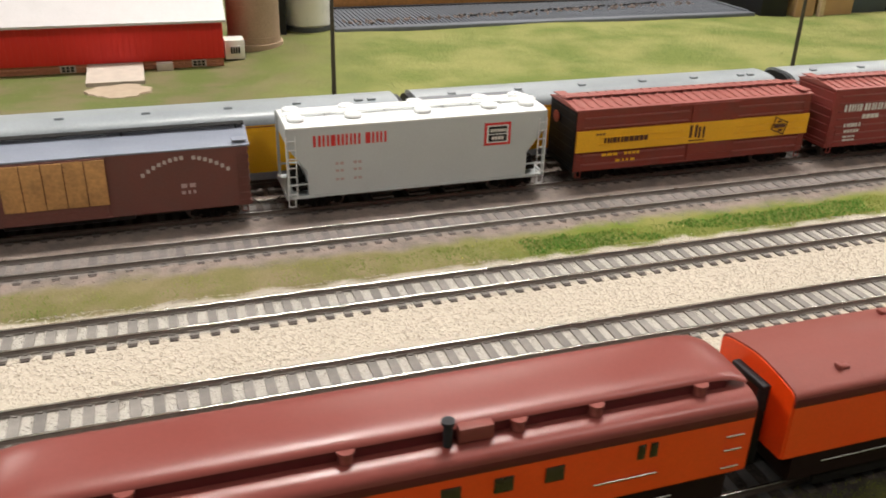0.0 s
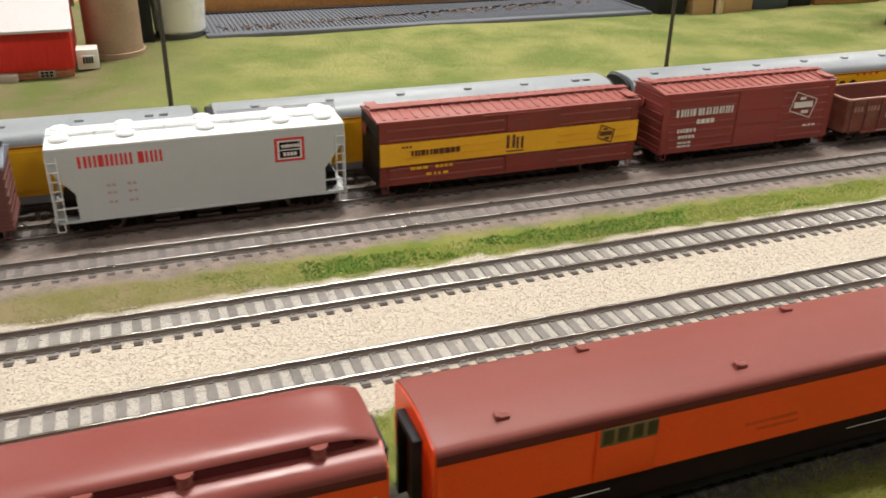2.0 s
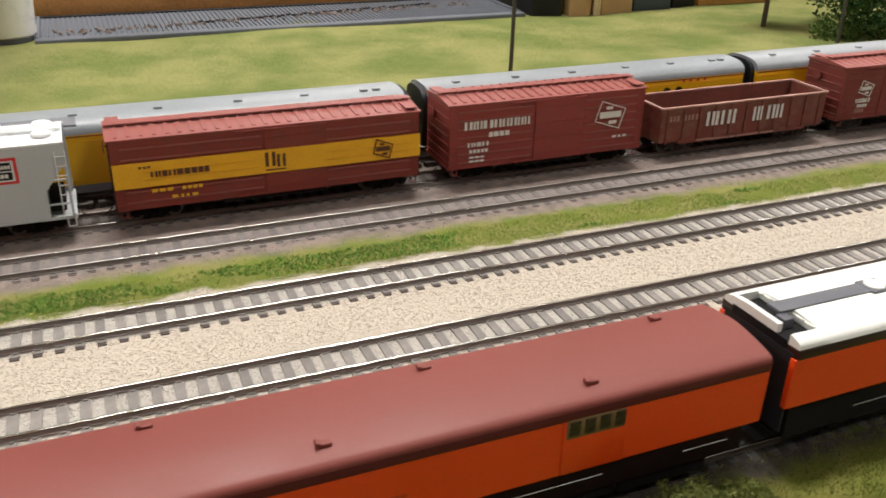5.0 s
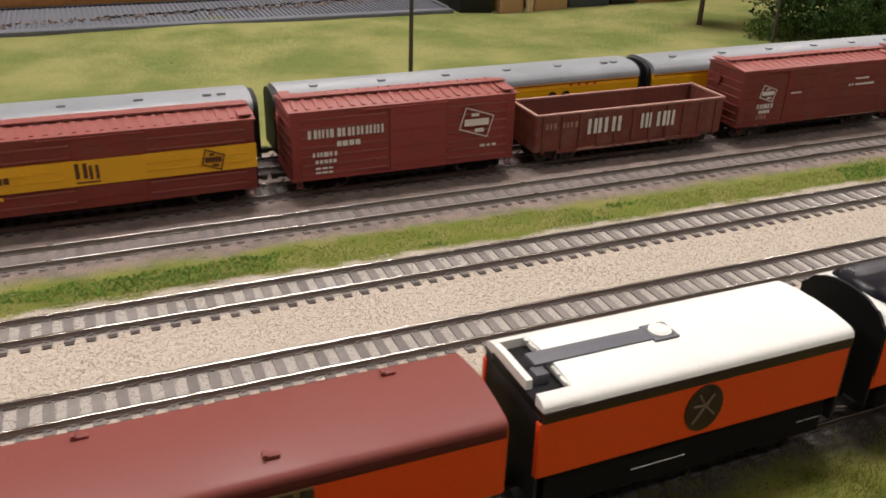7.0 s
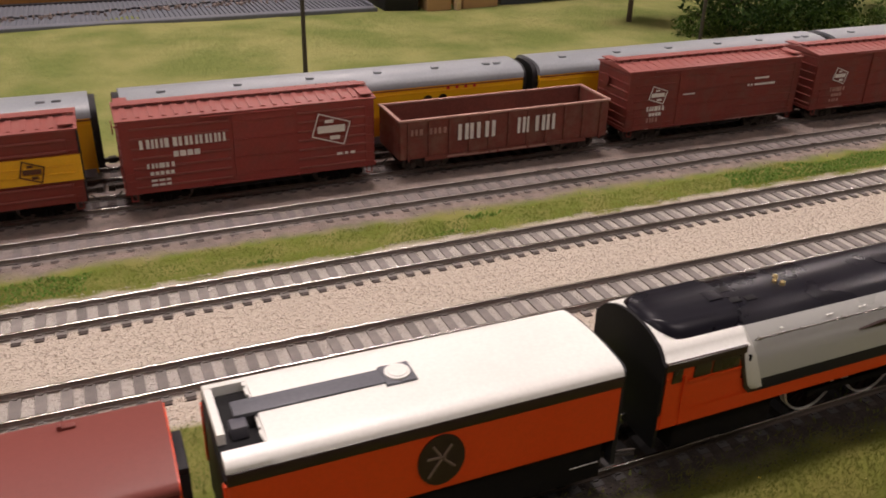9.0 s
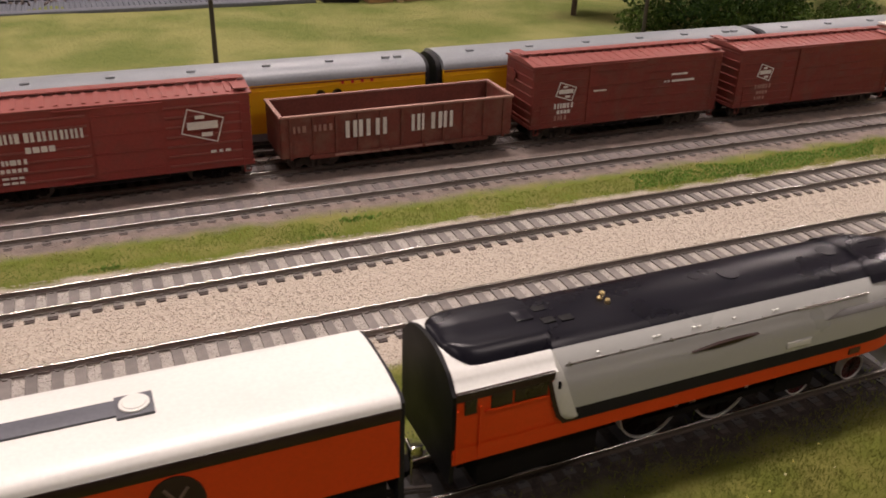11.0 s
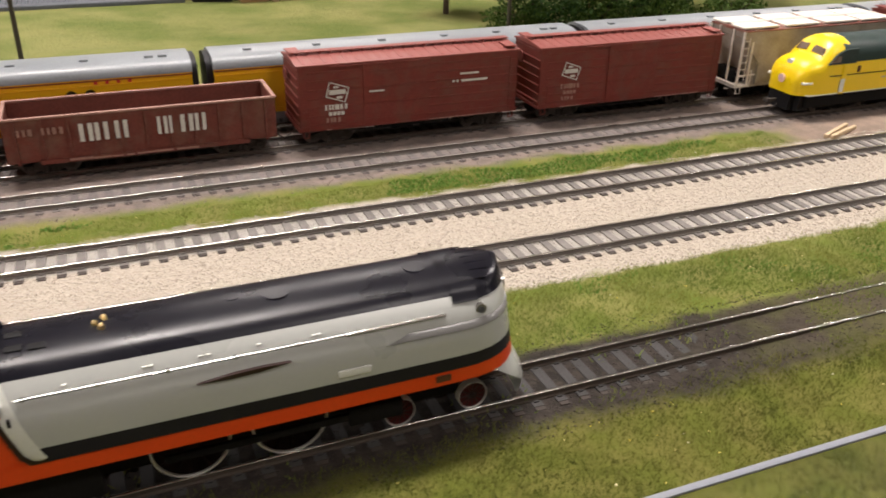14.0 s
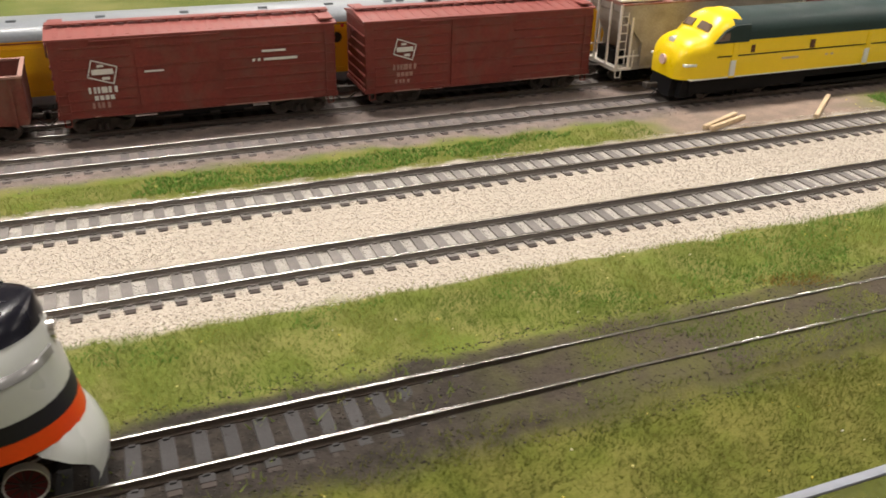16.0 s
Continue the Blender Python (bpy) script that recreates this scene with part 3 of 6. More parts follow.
def boxcar(x0, x1, label, body, roofm, eave=0.0475, ribs=True, rib_d=0.0007, roof_label="", door=(0.40, 0.62), rib_rows=6, sill=0.0090, rise=0.0022, endm=None, ribm=None, roof_ribs=True, boardm=None, rib_h=1.0):
    """A model boxcar: body with ribbed sides, door on rails, panelled roof with running board, ends, ladders, bogies."""
    L = x1 - x0
    car = thing("boxcar", x0, T5, 0, label, "boxcar", "freight train")
    part("body", prism(bmesh.new(), [(-HW, sill), (HW, sill), (HW, eave - 0.0004), (-HW, eave - 0.0004)], 0.0012, L - 0.0012), body, car)
    bm = bmesh.new()
    box(bm, 0.004, L - 0.004, -0.006, 0.006, 0.0072, sill)
    box(bm, L * 0.33, L * 0.67, -HW, -HW + 0.0012, sill - 0.0022, sill)
    box(bm, L * 0.42, L * 0.52, -0.012, -0.006, 0.0045, 0.0085, 0.0006)
    cyl(bm, (L * 0.60, -0.010, 0.0062), "x", 0.0024, 0.012, 12)
    part("underframe", bm, "dark", car)
    # roof: two slopes with raised cross ribs and a running board
    peak = eave + rise
    part("roof", prism(bmesh.new(), [(-HW - 0.0004, eave - 0.0008), (HW + 0.0004, eave - 0.0008), (HW + 0.0004, eave), (0, peak), (-HW - 0.0004, eave)], 0, L), roofm, car, roof_label)
    n = max(10, round(L / 0.0065))
    rb = bmesh.new()
    for s in (-1, 1):
        y0, y1, z0, z1 = s * (HW - 0.0022), s * 0.003, eave + 0.0002, peak - 0.0003
        for dx, dz in ((0.0016, 0.0003 * rib_h), (0.0009, 0.0009 * rib_h)):
            slope = [(y0, z0 - 0.0004), (y1, z1 - 0.0004), (y1, z1 + dz), (y0, z0 + dz)]
            prism(rb, slope, -dx, dx)
    if roof_ribs:
        rib = part("roof_rib", rb, roofm, car)
        rib.location.x = 0.005
        for i in range(1, n):
            part_of("roof_rib", rib.data, car, pose(0.005 + (L - 0.010) * i / (n - 1), 0, 0))
    bm = bmesh.new()
    for k in (-0.0019, 0.0, 0.0019):
        box(bm, 0.0006, L - 0.0006, k - 0.00085, k + 0.00085, peak + 0.0010, peak + 0.0016)
    for i in range(n if roof_ribs else 4):
        xx = 0.005 + (L - 0.010) * i / ((n if roof_ribs else 4) - 1)
        box(bm, xx - 0.0004, xx + 0.0004, -0.0026, 0.0026, peak - 0.0004, peak + 0.0010)
    part("running_board", bm, boardm or roofm, car)
    part("roof_platform", B(L - 0.0085, L - 0.0015, -HW + 0.001, -0.003, eave + 0.0016, eave + 0.0022), roofm, car)
    part("roof_platform", B(0.0015, 0.0085, 0.003, HW - 0.001, eave + 0.0016, eave + 0.0022), roofm, car)
    # horizontal ribs pressed into the sides; a paler ribm paints in their dusty highlights
    d0, d1 = L * door[0], L * door[1]
    if ribs:
        for a, b in ((0.006, d0 - 0.002), (d1 + 0.002, L - 0.006)):
            m = B(0, b - a, -rib_d, rib_d, -0.0005, 0.0005, 0.0002)
            one = part("side_rib", m, ribm or body, car)
            zs = [sill + (eave - sill) * (i + 0.7) / (rib_rows + 0.6) for i in range(rib_rows)]
            one.location = (a, -HW - 0.0001, zs[0])
            for z in zs[1:]:
                part_of("side_rib", one.data, car, pose(a, -HW - 0.0001, z))
    for s in (-1, 1):
        bm = bmesh.new()
        y = s * HW
        ribs_at = []
        box(bm, d0, d1, *sorted((y, y + s * 0.0007)), sill + 0.001, eave - 0.002)
        for i in range(4):
            z = sill + 0.004 + i * (eave - sill - 0.010) / 3
            ribs_at.append(z)
        leaf = part("door", bm, body, car)
        for z in ribs_at:
            part("door_rib", B(d0 + 0.001, d1 - 0.001, *sorted((y + s * 0.0006, y + s * 0.0010)), z, z + 0.0006), body, leaf)
        part("door_rail", B(d0 - (d1 - d0) * 0.5, d1 + 0.002, *sorted((y, y + s * 0.0011)), eave - 0.0019, eave - 0.0012), body, car)
        part("door_rail", B(d0 - (d1 - d0) * 0.5, d1 + 0.002, *sorted((y, y + s * 0.0012)), sill + 0.0003, sill + 0.0010), body, car)
    # ends
    for e, s in ((0.0012, -1), (L - 0.0012, 1)):
        bm = bmesh.new()
        for i in range(7):
            z = sill + 0.004 + i * (eave - sill - 0.007) / 6
            cyl(bm, (e, 0, z), "y", 0.0007, 2 * HW - 0.003, 8)
        box(bm, *sorted((e, e + s * 0.0008)), -HW, HW, sill, sill + 0.002)
        if endm:
            part("end_wall", B(*sorted((e - s * 0.0002, e + s * 0.0005)), -HW + 0.0002, HW - 0.0002, sill, eave - 0.001), endm, car, "black end wall")
        part("end_ribs", bm, endm or body, car)
        coupler(car, e, s)
    bm = bmesh.new()
    cyl(bm, (-0.0010, 0.006, eave - 0.010), "x", 0.0038, 0.0005, 16)
    rod(bm, (-0.0004, 0.006, eave - 0.010), (0.0012, 0.006, eave - 0.010), 0.0005)
    part("brake_wheel", bm, body, car)
    ladder(car, L - 0.0065, L - 0.0018, -HW - 0.0008, sill + 0.001, eave - 0.003, 7, body, 0.00022)
    ladder(car, 0.0018, 0.0065, -HW - 0.0008, sill + 0.001, sill + 0.014, 3, body, 0.00022)
    for xx in (0.003, L - 0.006):
        bm = bmesh.new()
        for q in (0, 0.003):
            rod(bm, (xx + q, -HW - 0.0002, sill), (xx + q, -HW - 0.0002, sill - 0.0035), 0.0003)
        rod(bm, (xx, -HW - 0.0002, sill - 0.0035), (xx + 0.003, -HW - 0.0002, sill - 0.0035), 0.0003)
        part("stirrup", bm, body, car)
    if body == "brownred":
        part("worn_edge", B(L * 0.12, L * 0.90, -HW - 0.0004, -HW + 0.0001, sill - 0.0001, sill + 0.0004, 0.0001), "rim", car, "pale chipped lower edge")
    truck(car, 0.020, material="truckgrey" if body == "brownred" else "dark")
    truck(car, L - 0.020, material="truckgrey" if body == "brownred" else "dark")
    return car


def diamond(car, xc, zc, w, h, y, tilt=0.18, mats="white"):
    """A slanted diamond outline with plain bars inside."""
    bm = bmesh.new()
    pts = [(-w / 2, -h * 0.18), (-w * 0.32, h / 2), (w / 2, h * 0.18), (w * 0.32, -h / 2)]
    for i in range(4):
        a, b = Vector((pts[i][0], 0, pts[i][1])), Vector((pts[(i + 1) % 4][0], 0, pts[(i + 1) % 4][1]))
        d = (b - a).normalized() * 0.0003
        nrm = Vector((-d.z, 0, d.x))
        q = [a - d + nrm, b + d + nrm, b + d - nrm, a - d - nrm]
        slab(bm, [(p.x, p.z) for p in q], -0.00012, 0.0001)
    box(bm, -w * 0.36, w * 0.36, -0.00013, 0.0001, -h * 0.10, h * 0.12)
    box(bm, -w * 0.16, w * 0.06, -0.00013, 0.0001, h * 0.20, h * 0.30)
    box(bm, -w * 0.04, w * 0.22, -0.00013, 0.0001, -h * 0.32, -h * 0.20)
    ob = part("emblem", bm, mats, car)
    ob.location = (xc, y, zc)


# dark brown boxcar with a raw wood door
c = boxcar(-0.1215, 0.0605, "dark brown boxcar with raw wood doors and blue-grey roof", "npbrown", "blueroof", 0.0425, ribs=False, door=(0.33, 0.60), rise=0.0050, roof_label="smooth blue-grey roof", roof_ribs=False, boardm="black")
for i in range(5):
    xx = 0.0620 + i * 0.0098
    part("wood_panel", B(xx, xx + 0.0094, -HW - 0.0015, -HW - 0.0003, 0.0165, 0.0405, 0.0003), "wood", c, "raw honey-coloured wood")
arc = [0.0018] * 8 + [-0.0022] + [0.0018] * 7
bars(c, 0.1270, 0.0290, arc, 0.0021, -HW, "dimwhite", 0.0010, rise=lambda i: 0.0078 * (1 - ((i - 7.5) / 7.5) ** 2))
bars(c, 0.146, 0.0215, [0.003, 0.003], 0.0022, -HW, "dim", 0.0012)
bars(c, 0.146, 0.0180, [0.002, 0.004], 0.0018, -HW, "dim", 0.0012)

# light grey covered hopper


def covered_hopper(x0, x1, label, bodym, roofm, top=0.0488, hatch_rows=((0.055, -1), (0.26, -1), (0.52, -1), (0.78, -1), (0.93, -1)), round_hatch=True, cut=0.0125):
    L = x1 - x0
    HATCH_Y = 0.0082 if round_hatch else 0.0098
    car = thing("covered_hopper", x0, T5, 0, label, "hopper car", "freight train")
    W = HW
    # side sheet: full along the top, cut back in triangles at both ends
    bm = bmesh.new()
    outline = [(cut, 0.0095), (L - cut, 0.0095), (L - cut, 0.0245), (L - 0.0025, 0.025 + cut), (L - 0.0025, top), (0.0025, top), (0.0025, 0.025 + cut), (cut, 0.0245)]
    slab(bm, outline, -W, W)
    part("body", bm, bodym, car)
    part("roof", prism(bmesh.new(), [(-W - 0.0002, top - 0.0006), (W + 0.0002, top - 0.0006), (W + 0.0002, top + 0.0003), (W * 0.72, top + 0.0014), (-W * 0.72, top + 0.0014), (-W - 0.0002, top + 0.0003)], 0.0015, L - 0.0015), roofm, car, "bright white roof" if round_hatch else "rusty red-brown roof")
    hatch = None
    for k, s in hatch_rows:
        for q in (-1, 1):
            if hatch is None:
                bm = bmesh.new()
                if round_hatch:
                    cyl(bm, (0, 0, 0.0007), "z", 0.0046, 0.0014, 20)
                    cyl(bm, (0, 0, 0.0018), "z", 0.0050, 0.0009, 20, 0.0044)
                    cyl(bm, (0, 0, 0.0024), "z", 0.0014, 0.0005, 10)
                else:
                    box(bm, -0.0150, 0.0150, -0.0074, 0.0074, 0, 0.0014, 0.0005)
                hatch = part("roof_hatch", bm, roofm if round_hatch else "tanroof", car)
                hatch.location = (k * L, q * HATCH_Y, top + 0.0013)
            else:
                part_of("roof_hatch", hatch.data, car, pose(k * L, q * HATCH_Y, top + 0.0013))
    bm = bmesh.new()
    for q in (-1, 1):
        box(bm, 0.002, L - 0.002, *sorted((q * 0.0006, q * 0.0028)), top + 0.0026, top + 0.0031)
    for i in range(9):
        xx = 0.008 + (L - 0.016) * i / 8
        box(bm, xx - 0.0004, xx + 0.0004, -0.0028, 0.0028, top + 0.0012, top + 0.0026)
    part("running_board", bm, roofm if round_hatch else "tanroof", car)
    # open end frames
    for e, s in ((0.0, 1), (L, -1)):
        bm = bmesh.new()
        for y in (-W, W):
            yy = y * 0.985
            box(bm, *sorted((e + s * 0.0012, e + s * 0.0026)), yy - 0.0006, yy + 0.0006, 0.0090, top)
            box(bm, *sorted((e + s * 0.0012, e + s * 0.017)), yy - 0.0006, yy + 0.0006, 0.0090, 0.0104)
            box(bm, *sorted((e + s * 0.0012, e + s * 0.017)), yy - 0.0004, yy + 0.0004, 0.0168, 0.0176)
            rod(bm, (e + s * 0.013, yy, 0.010), (e + s * 0.013, yy, 0.0205), 0.0004)
        box(bm, *sorted((e + s * 0.0004, e + s * 0.0016)), -W, W, 0.0088, 0.0112)
        box(bm, *sorted((e + s * 0.0004, e + s * 0.014)), -W * 0.96, W * 0.96, 0.0096, 0.0102)
        if not round_hatch:
            for y in (-W, W):
                yy = y * 0.985
                box(bm, *sorted((e + s * 0.0095, e + s * 0.0108)), yy - 0.0006, yy + 0.0006, 0.0100, 0.0400)
            for y in (-W * 0.4, W * 0.4):
                box(bm, *sorted((e + s * 0.0008, e + s * 0.0018)), y - 0.0006, y + 0.0006, 0.0100, top)
            part("slope_sheet", slab(bmesh.new(), [(e + s * 0.0120, 0.0095), (e + s * 0.0190, 0.0095), (e + s * 0.0190, 0.0460), (e + s * 0.0030, 0.0460), (e + s * 0.0030, 0.0430), (e + s * 0.0120, 0.0240)][::s], -W * 0.90, W * 0.90), bodym, car)
        part("end_frame", bm, bodym if round_hatch else "tanroof", car)
        bm = bmesh.new()
        box(bm, *sorted((e + s * 0.005, e + s * 0.012)), -0.010, 0.010, 0.0104, 0.0190, 0.0006)
        cyl(bm, (e + s * 0.009, -0.012, 0.014), "x", 0.0024, 0.007, 12)
        part("brake_gear", bm, "dark", car)
        ladder(car, *sorted((e + s * 0.0014, e + s * 0.0062)), -W - 0.0010, 0.0098, top - 0.004, 7, roofm if round_hatch else "tanroof", 0.00030)
        bm = bmesh.new()
        for q in (0.0014, 0.005):
            rod(bm, (e + s * q, -W - 0.0006, 0.0095), (e + s * q, -W - 0.0006, 0.0050), 0.00032)
        rod(bm, (e + s * 0.0014, -W - 0.0006, 0.0050), (e + s * 0.005, -W - 0.0006, 0.0050), 0.00032)
        part("stirrup", bm, roofm if round_hatch else "tanroof", car)
        coupler(car, e + s * 0.001, -s)
    # outlets below
    for k in (0.36, 0.5, 0.64) if L > 0.14 else (0.4, 0.6):
        bm = bmesh.new()
        slab(bm, [(k * L - 0.010, 0.0096), (k * L + 0.010, 0.0096), (k * L + 0.005, 0.0040), (k * L - 0.005, 0.0040)], -0.012, 0.012)
        box(bm, k * L - 0.006, k * L + 0.006, -0.0150, 0.0150, 0.0034, 0.0046)
        part("outlet_chute", bm, "truckgrey" if bodym == "cbq" else "dark", car)
    bm = bmesh.new()
    box(bm, 0.010, L - 0.010, -0.003, 0.003, 0.0068, 0.0096)
    part("centre_sill", bm, "dark", car)
    bm = bmesh.new()
    box(bm, 0.0125, L - 0.0125, -W - 0.0006, -W + 0.0004, 0.0093, 0.0106)
    part("side_sill", bm, bodym, car)
    truck(car, 0.019)
    truck(car, L - 0.019)
    return car


hop = covered_hopper(0.0780, 0.2310, "light grey covered hopper with red lettering and white round hatches", "cbq", "cbqroof")
bars(hop, 0.0158, 0.0378, [0.0042, 0.0036, 0.0026, 0.0014, 0.0014, 0.0036, 0.0036, -0.0010, 0.0028, 0.0036, 0.0036], 0.0062, -HW, "red", 0.0009, "bold red letter bars")
bars(hop, 0.0276, 0.0268, [0.0018, 0.0018, -0.004, 0.0018, 0.0018], 0.0016, -HW, "dim", 0.0008)
bars(hop, 0.0276, 0.0228, [0.0018, 0.0018, -0.004, 0.0018, 0.0018], 0.0014, -HW, "dim", 0.0008)
bars(hop, 0.0276, 0.0178, [0.0018, 0.0018, -0.004, 0.0018, 0.0018], 0.0014, -HW, "dim", 0.0008)
part("emblem", B(0.1135, 0.1296, -HW - 0.0002, -HW + 0.0001, 0.0306, 0.0438), "red", hop, "red framed square emblem")
part("emblem", B(0.1150, 0.1281, -HW - 0.0003, -HW + 0.0001, 0.0320, 0.0424), "cbqroof", hop)
part("emblem", B(0.1160, 0.1271, -HW - 0.0004, -HW + 0.0001, 0.0328, 0.0368), "black", hop)
part("emblem", B(0.1160, 0.1271, -HW - 0.0004, -HW + 0.0001, 0.0374, 0.0416), "black", hop)
bars(hop, 0.1180, 0.0338, [0.0015] * 4, 0.0020, -HW - 0.0003, "white", 0.0004)
bars(hop, 0.1172, 0.0384, [0.0011] * 7, 0.0018, -HW - 0.0003, "white", 0.0003)

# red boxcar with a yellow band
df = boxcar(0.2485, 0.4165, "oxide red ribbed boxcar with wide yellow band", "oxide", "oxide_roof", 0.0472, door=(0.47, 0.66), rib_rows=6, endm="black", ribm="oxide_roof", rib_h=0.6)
bm = bmesh.new()
LD = 0.168
box(bm, 0.0014, LD - 0.0008, -HW - 0.0013, -HW + 0.0001, 0.0213, 0.0343)
part("yellow_band", bm, "yellow", df, "broad yellow band along the side")
yb = -HW - 0.0013
for zz in (0.0252, 0.0294):
    for a, b in ((0.016, 0.076), (0.112, 0.146), (0.150, 0.164)):
        part("band_rib", B(a, b, yb - 0.0005, yb + 0.0001, zz, zz + 0.0007, 0.0002), "yellow", df)
bars(df, 0.0139, 0.0313, [0.0016] * 3, 0.0012, yb, "darkbrown", 0.0006)
bars(df, 0.0195, 0.0264, [0.0034, 0.0010, 0.0024, 0.0036, 0.0030, 0.0028, 0.0028, 0.0024, 0.0024], 0.0032, yb - 0.0004, "darkbrown", 0.0007)
bars(df, 0.0784, 0.0250, [0.0056], 0.0080, yb, "darkbrown", 0.0008)
bars(df, 0.0848, 0.0243, [0.0046], 0.0072, yb, "darkbrown", 0.0008)
bars(df, 0.0784, 0.0226, [0.0112], 0.0008, yb, "darkbrown")
bars(df, 0.0192, 0.0178, [0.003] * 3 + [-0.003] + [0.002] * 4, 0.0018, -HW - 0.0009, "yellow", 0.0008)
bars(df, 0.0289, 0.0136, [0.003, 0.004, 0.003], 0.0016, -HW - 0.0009, "yellow", 0.0016)
diamond(df, 0.1447, 0.0279, 0.0115, 0.0115, yb - 0.0006, mats="darkbrown")

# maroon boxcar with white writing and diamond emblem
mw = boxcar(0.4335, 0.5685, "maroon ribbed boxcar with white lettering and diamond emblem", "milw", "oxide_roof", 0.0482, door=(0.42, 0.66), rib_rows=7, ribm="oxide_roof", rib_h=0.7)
bars(mw, 0.0100, 0.0330, [0.0050, 0.0012, 0.0036, 0.0062, 0.0046, 0.0042, 0.0042, 0.0036, 0.0036], 0.0048, -HW - 0.0009, "white", 0.0008, "white block letter bars")
bars(mw, 0.0260, 0.0275, [0.0025, 0.0030, 0.0028, 0.0028], 0.0030, -HW - 0.0009, "white", 0.0007)
bars(mw, 0.0123, 0.0224, [0.0036, 0.0012, 0.0028, 0.0042], 0.0026, -HW - 0.0009, "white", 0.0006)
bars(mw, 0.0136, 0.0186, [0.0018] * 5, 0.0020, -HW - 0.0009, "white", 0.0007)
bars(mw, 0.0136, 0.0152, [0.0030, 0.0030, 0.0022], 0.0012, -HW - 0.0009, "white", 0.0007)
bars(mw, 0.0136, 0.0128, [0.0030, 0.0030, 0.0022], 0.0012, -HW - 0.0009, "white", 0.0007)
bars(mw, 0.1120, 0.0180, [0.0030, 0.0018, 0.0026], 0.0014, -HW - 0.0009, "white", 0.0014)
diamond(mw, 0.1091, 0.0331, 0.0213, 0.0182, -HW - 0.0011)

# open gondola
gx0, gx1 = 0.5818, 0.7208
gon = thing("gondola_car", gx0, T5, 0, "rusty red open gondola with worn white letters", "gondola", "freight train")
LG = gx1 - gx0
GT = 0.0325
for s in (-1, 1):
    part("side_panel", B(0.001, LG - 0.001, *sorted((s * (HW - 0.0012), s * HW * 0.985)), 0.0095, GT - 0.0006), "rust", gon)
    bm = bmesh.new()
    box(bm, 0, LG, *sorted((s * (HW - 0.0018), s * (HW + 0.0004))), GT - 0.0008, GT + 0.0003, 0.0002)
    part("top_rim", bm, "rim", gon, "worn pinkish top edge")
    rm = None
    for i in range(11):
        xx = 0.006 + (LG - 0.012) * i / 10
        if rm is None:
            rm = part("side_post", slab(bmesh.new(), [(-0.0007, 0.0085), (0.0007, 0.0085), (0.0007, GT - 0.001), (-0.0007, GT - 0.001)], -0.0005, 0.0005), "rust", gon)
            rm.location = (xx, s * (HW + 0.0001), 0)
        else:
            part_of("side_post", rm.data, gon, pose(xx, s * (HW + 0.0001), 0))
for e, s in ((0.0, 1), (LG, -1)):
    part("end_panel", B(*sorted((e + s * 0.0004, e + s * 0.0016)), -HW + 0.001, HW - 0.001, 0.0095, GT - 0.0006), "rust", gon)
    part("top_rim", B(*sorted((e - s * 0.0001, e + s * 0.0020)), -HW, HW, GT - 0.0006, GT + 0.0005), "rim", gon)
    coupler(gon, e, -s)
part("floor_panel", B(0.001, LG - 0.001, -HW + 0.001, HW - 0.001, 0.0090, 0.0102), "rustin", gon)
part("inner_lining", B(0.002, LG - 0.002, HW - 0.0016, HW - 0.0012, 0.0102, GT - 0.001), "rustin", gon)
part("side_sill", B(0.016, LG - 0.016, -HW - 0.0008, -HW + 0.0003, 0.0078, 0.0100), "rust", gon)
rag = random.Random(23)
xx = 0.030
while xx < 0.092:
    wd = rag.uniform(0.004, 0.012)
    zb = 0.0079 + rag.uniform(0, 0.0005)
    part("worn_sill", B(xx, xx + wd, -HW - 0.0010, -HW - 0.0004, zb, zb + rag.uniform(0.0006, 0.0014), 0.0002), "rim", gon, "flaking pale edge of the sill")
    xx += wd + rag.uniform(0.0, 0.003)
truck(gon, 0.020, material="truckgrey")
truck(gon, LG - 0.020, material="truckgrey")
bars(gon, 0.0364, 0.0180, [0.0066, 0.0066, -0.0012, 0.0064, -0.0128, 0.0052, 0.0014, -0.0024, 0.0066, 0.0056], 0.0096, -HW - 0.0006, "white", 0.0010, "tall worn white letter bars")
bars(gon, 0.0072, 0.0235, [0.004, 0.002, -0.002, 0.004, 0.005], 0.0036, -HW - 0.0006, "rim", 0.0012)

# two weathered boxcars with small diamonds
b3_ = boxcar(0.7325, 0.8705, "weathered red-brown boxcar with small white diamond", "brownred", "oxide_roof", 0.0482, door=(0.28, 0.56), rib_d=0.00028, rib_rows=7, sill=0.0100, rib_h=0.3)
diamond(b3_, 0.0232, 0.0319, 0.0135, 0.0118, -HW - 0.0006)
bars(b3_, 0.0158, 0.0218, [0.0034, 0.0012, 0.0026, 0.0040], 0.0030, -HW - 0.0004, "white", 0.0006)
bars(b3_, 0.0180, 0.0184, [0.0018] * 4, 0.0022, -HW - 0.0004, "white", 0.0006)
bars(b3_, 0.0165, 0.0145, [0.0036, 0.0040], 0.0028, -HW - 0.0004, "rim", 0.0006)
bars(b3_, 0.0421, 0.0304, [0.0090], 0.0009, -HW - 0.0012, "white")
bars(b3_, 0.0990, 0.0358, [0.0120], 0.0011, -HW - 0.0004, "white")
bars(b3_, 0.0940, 0.0315, [0.0040, -0.0008, 0.0170], 0.0013, -HW - 0.0004, "white")
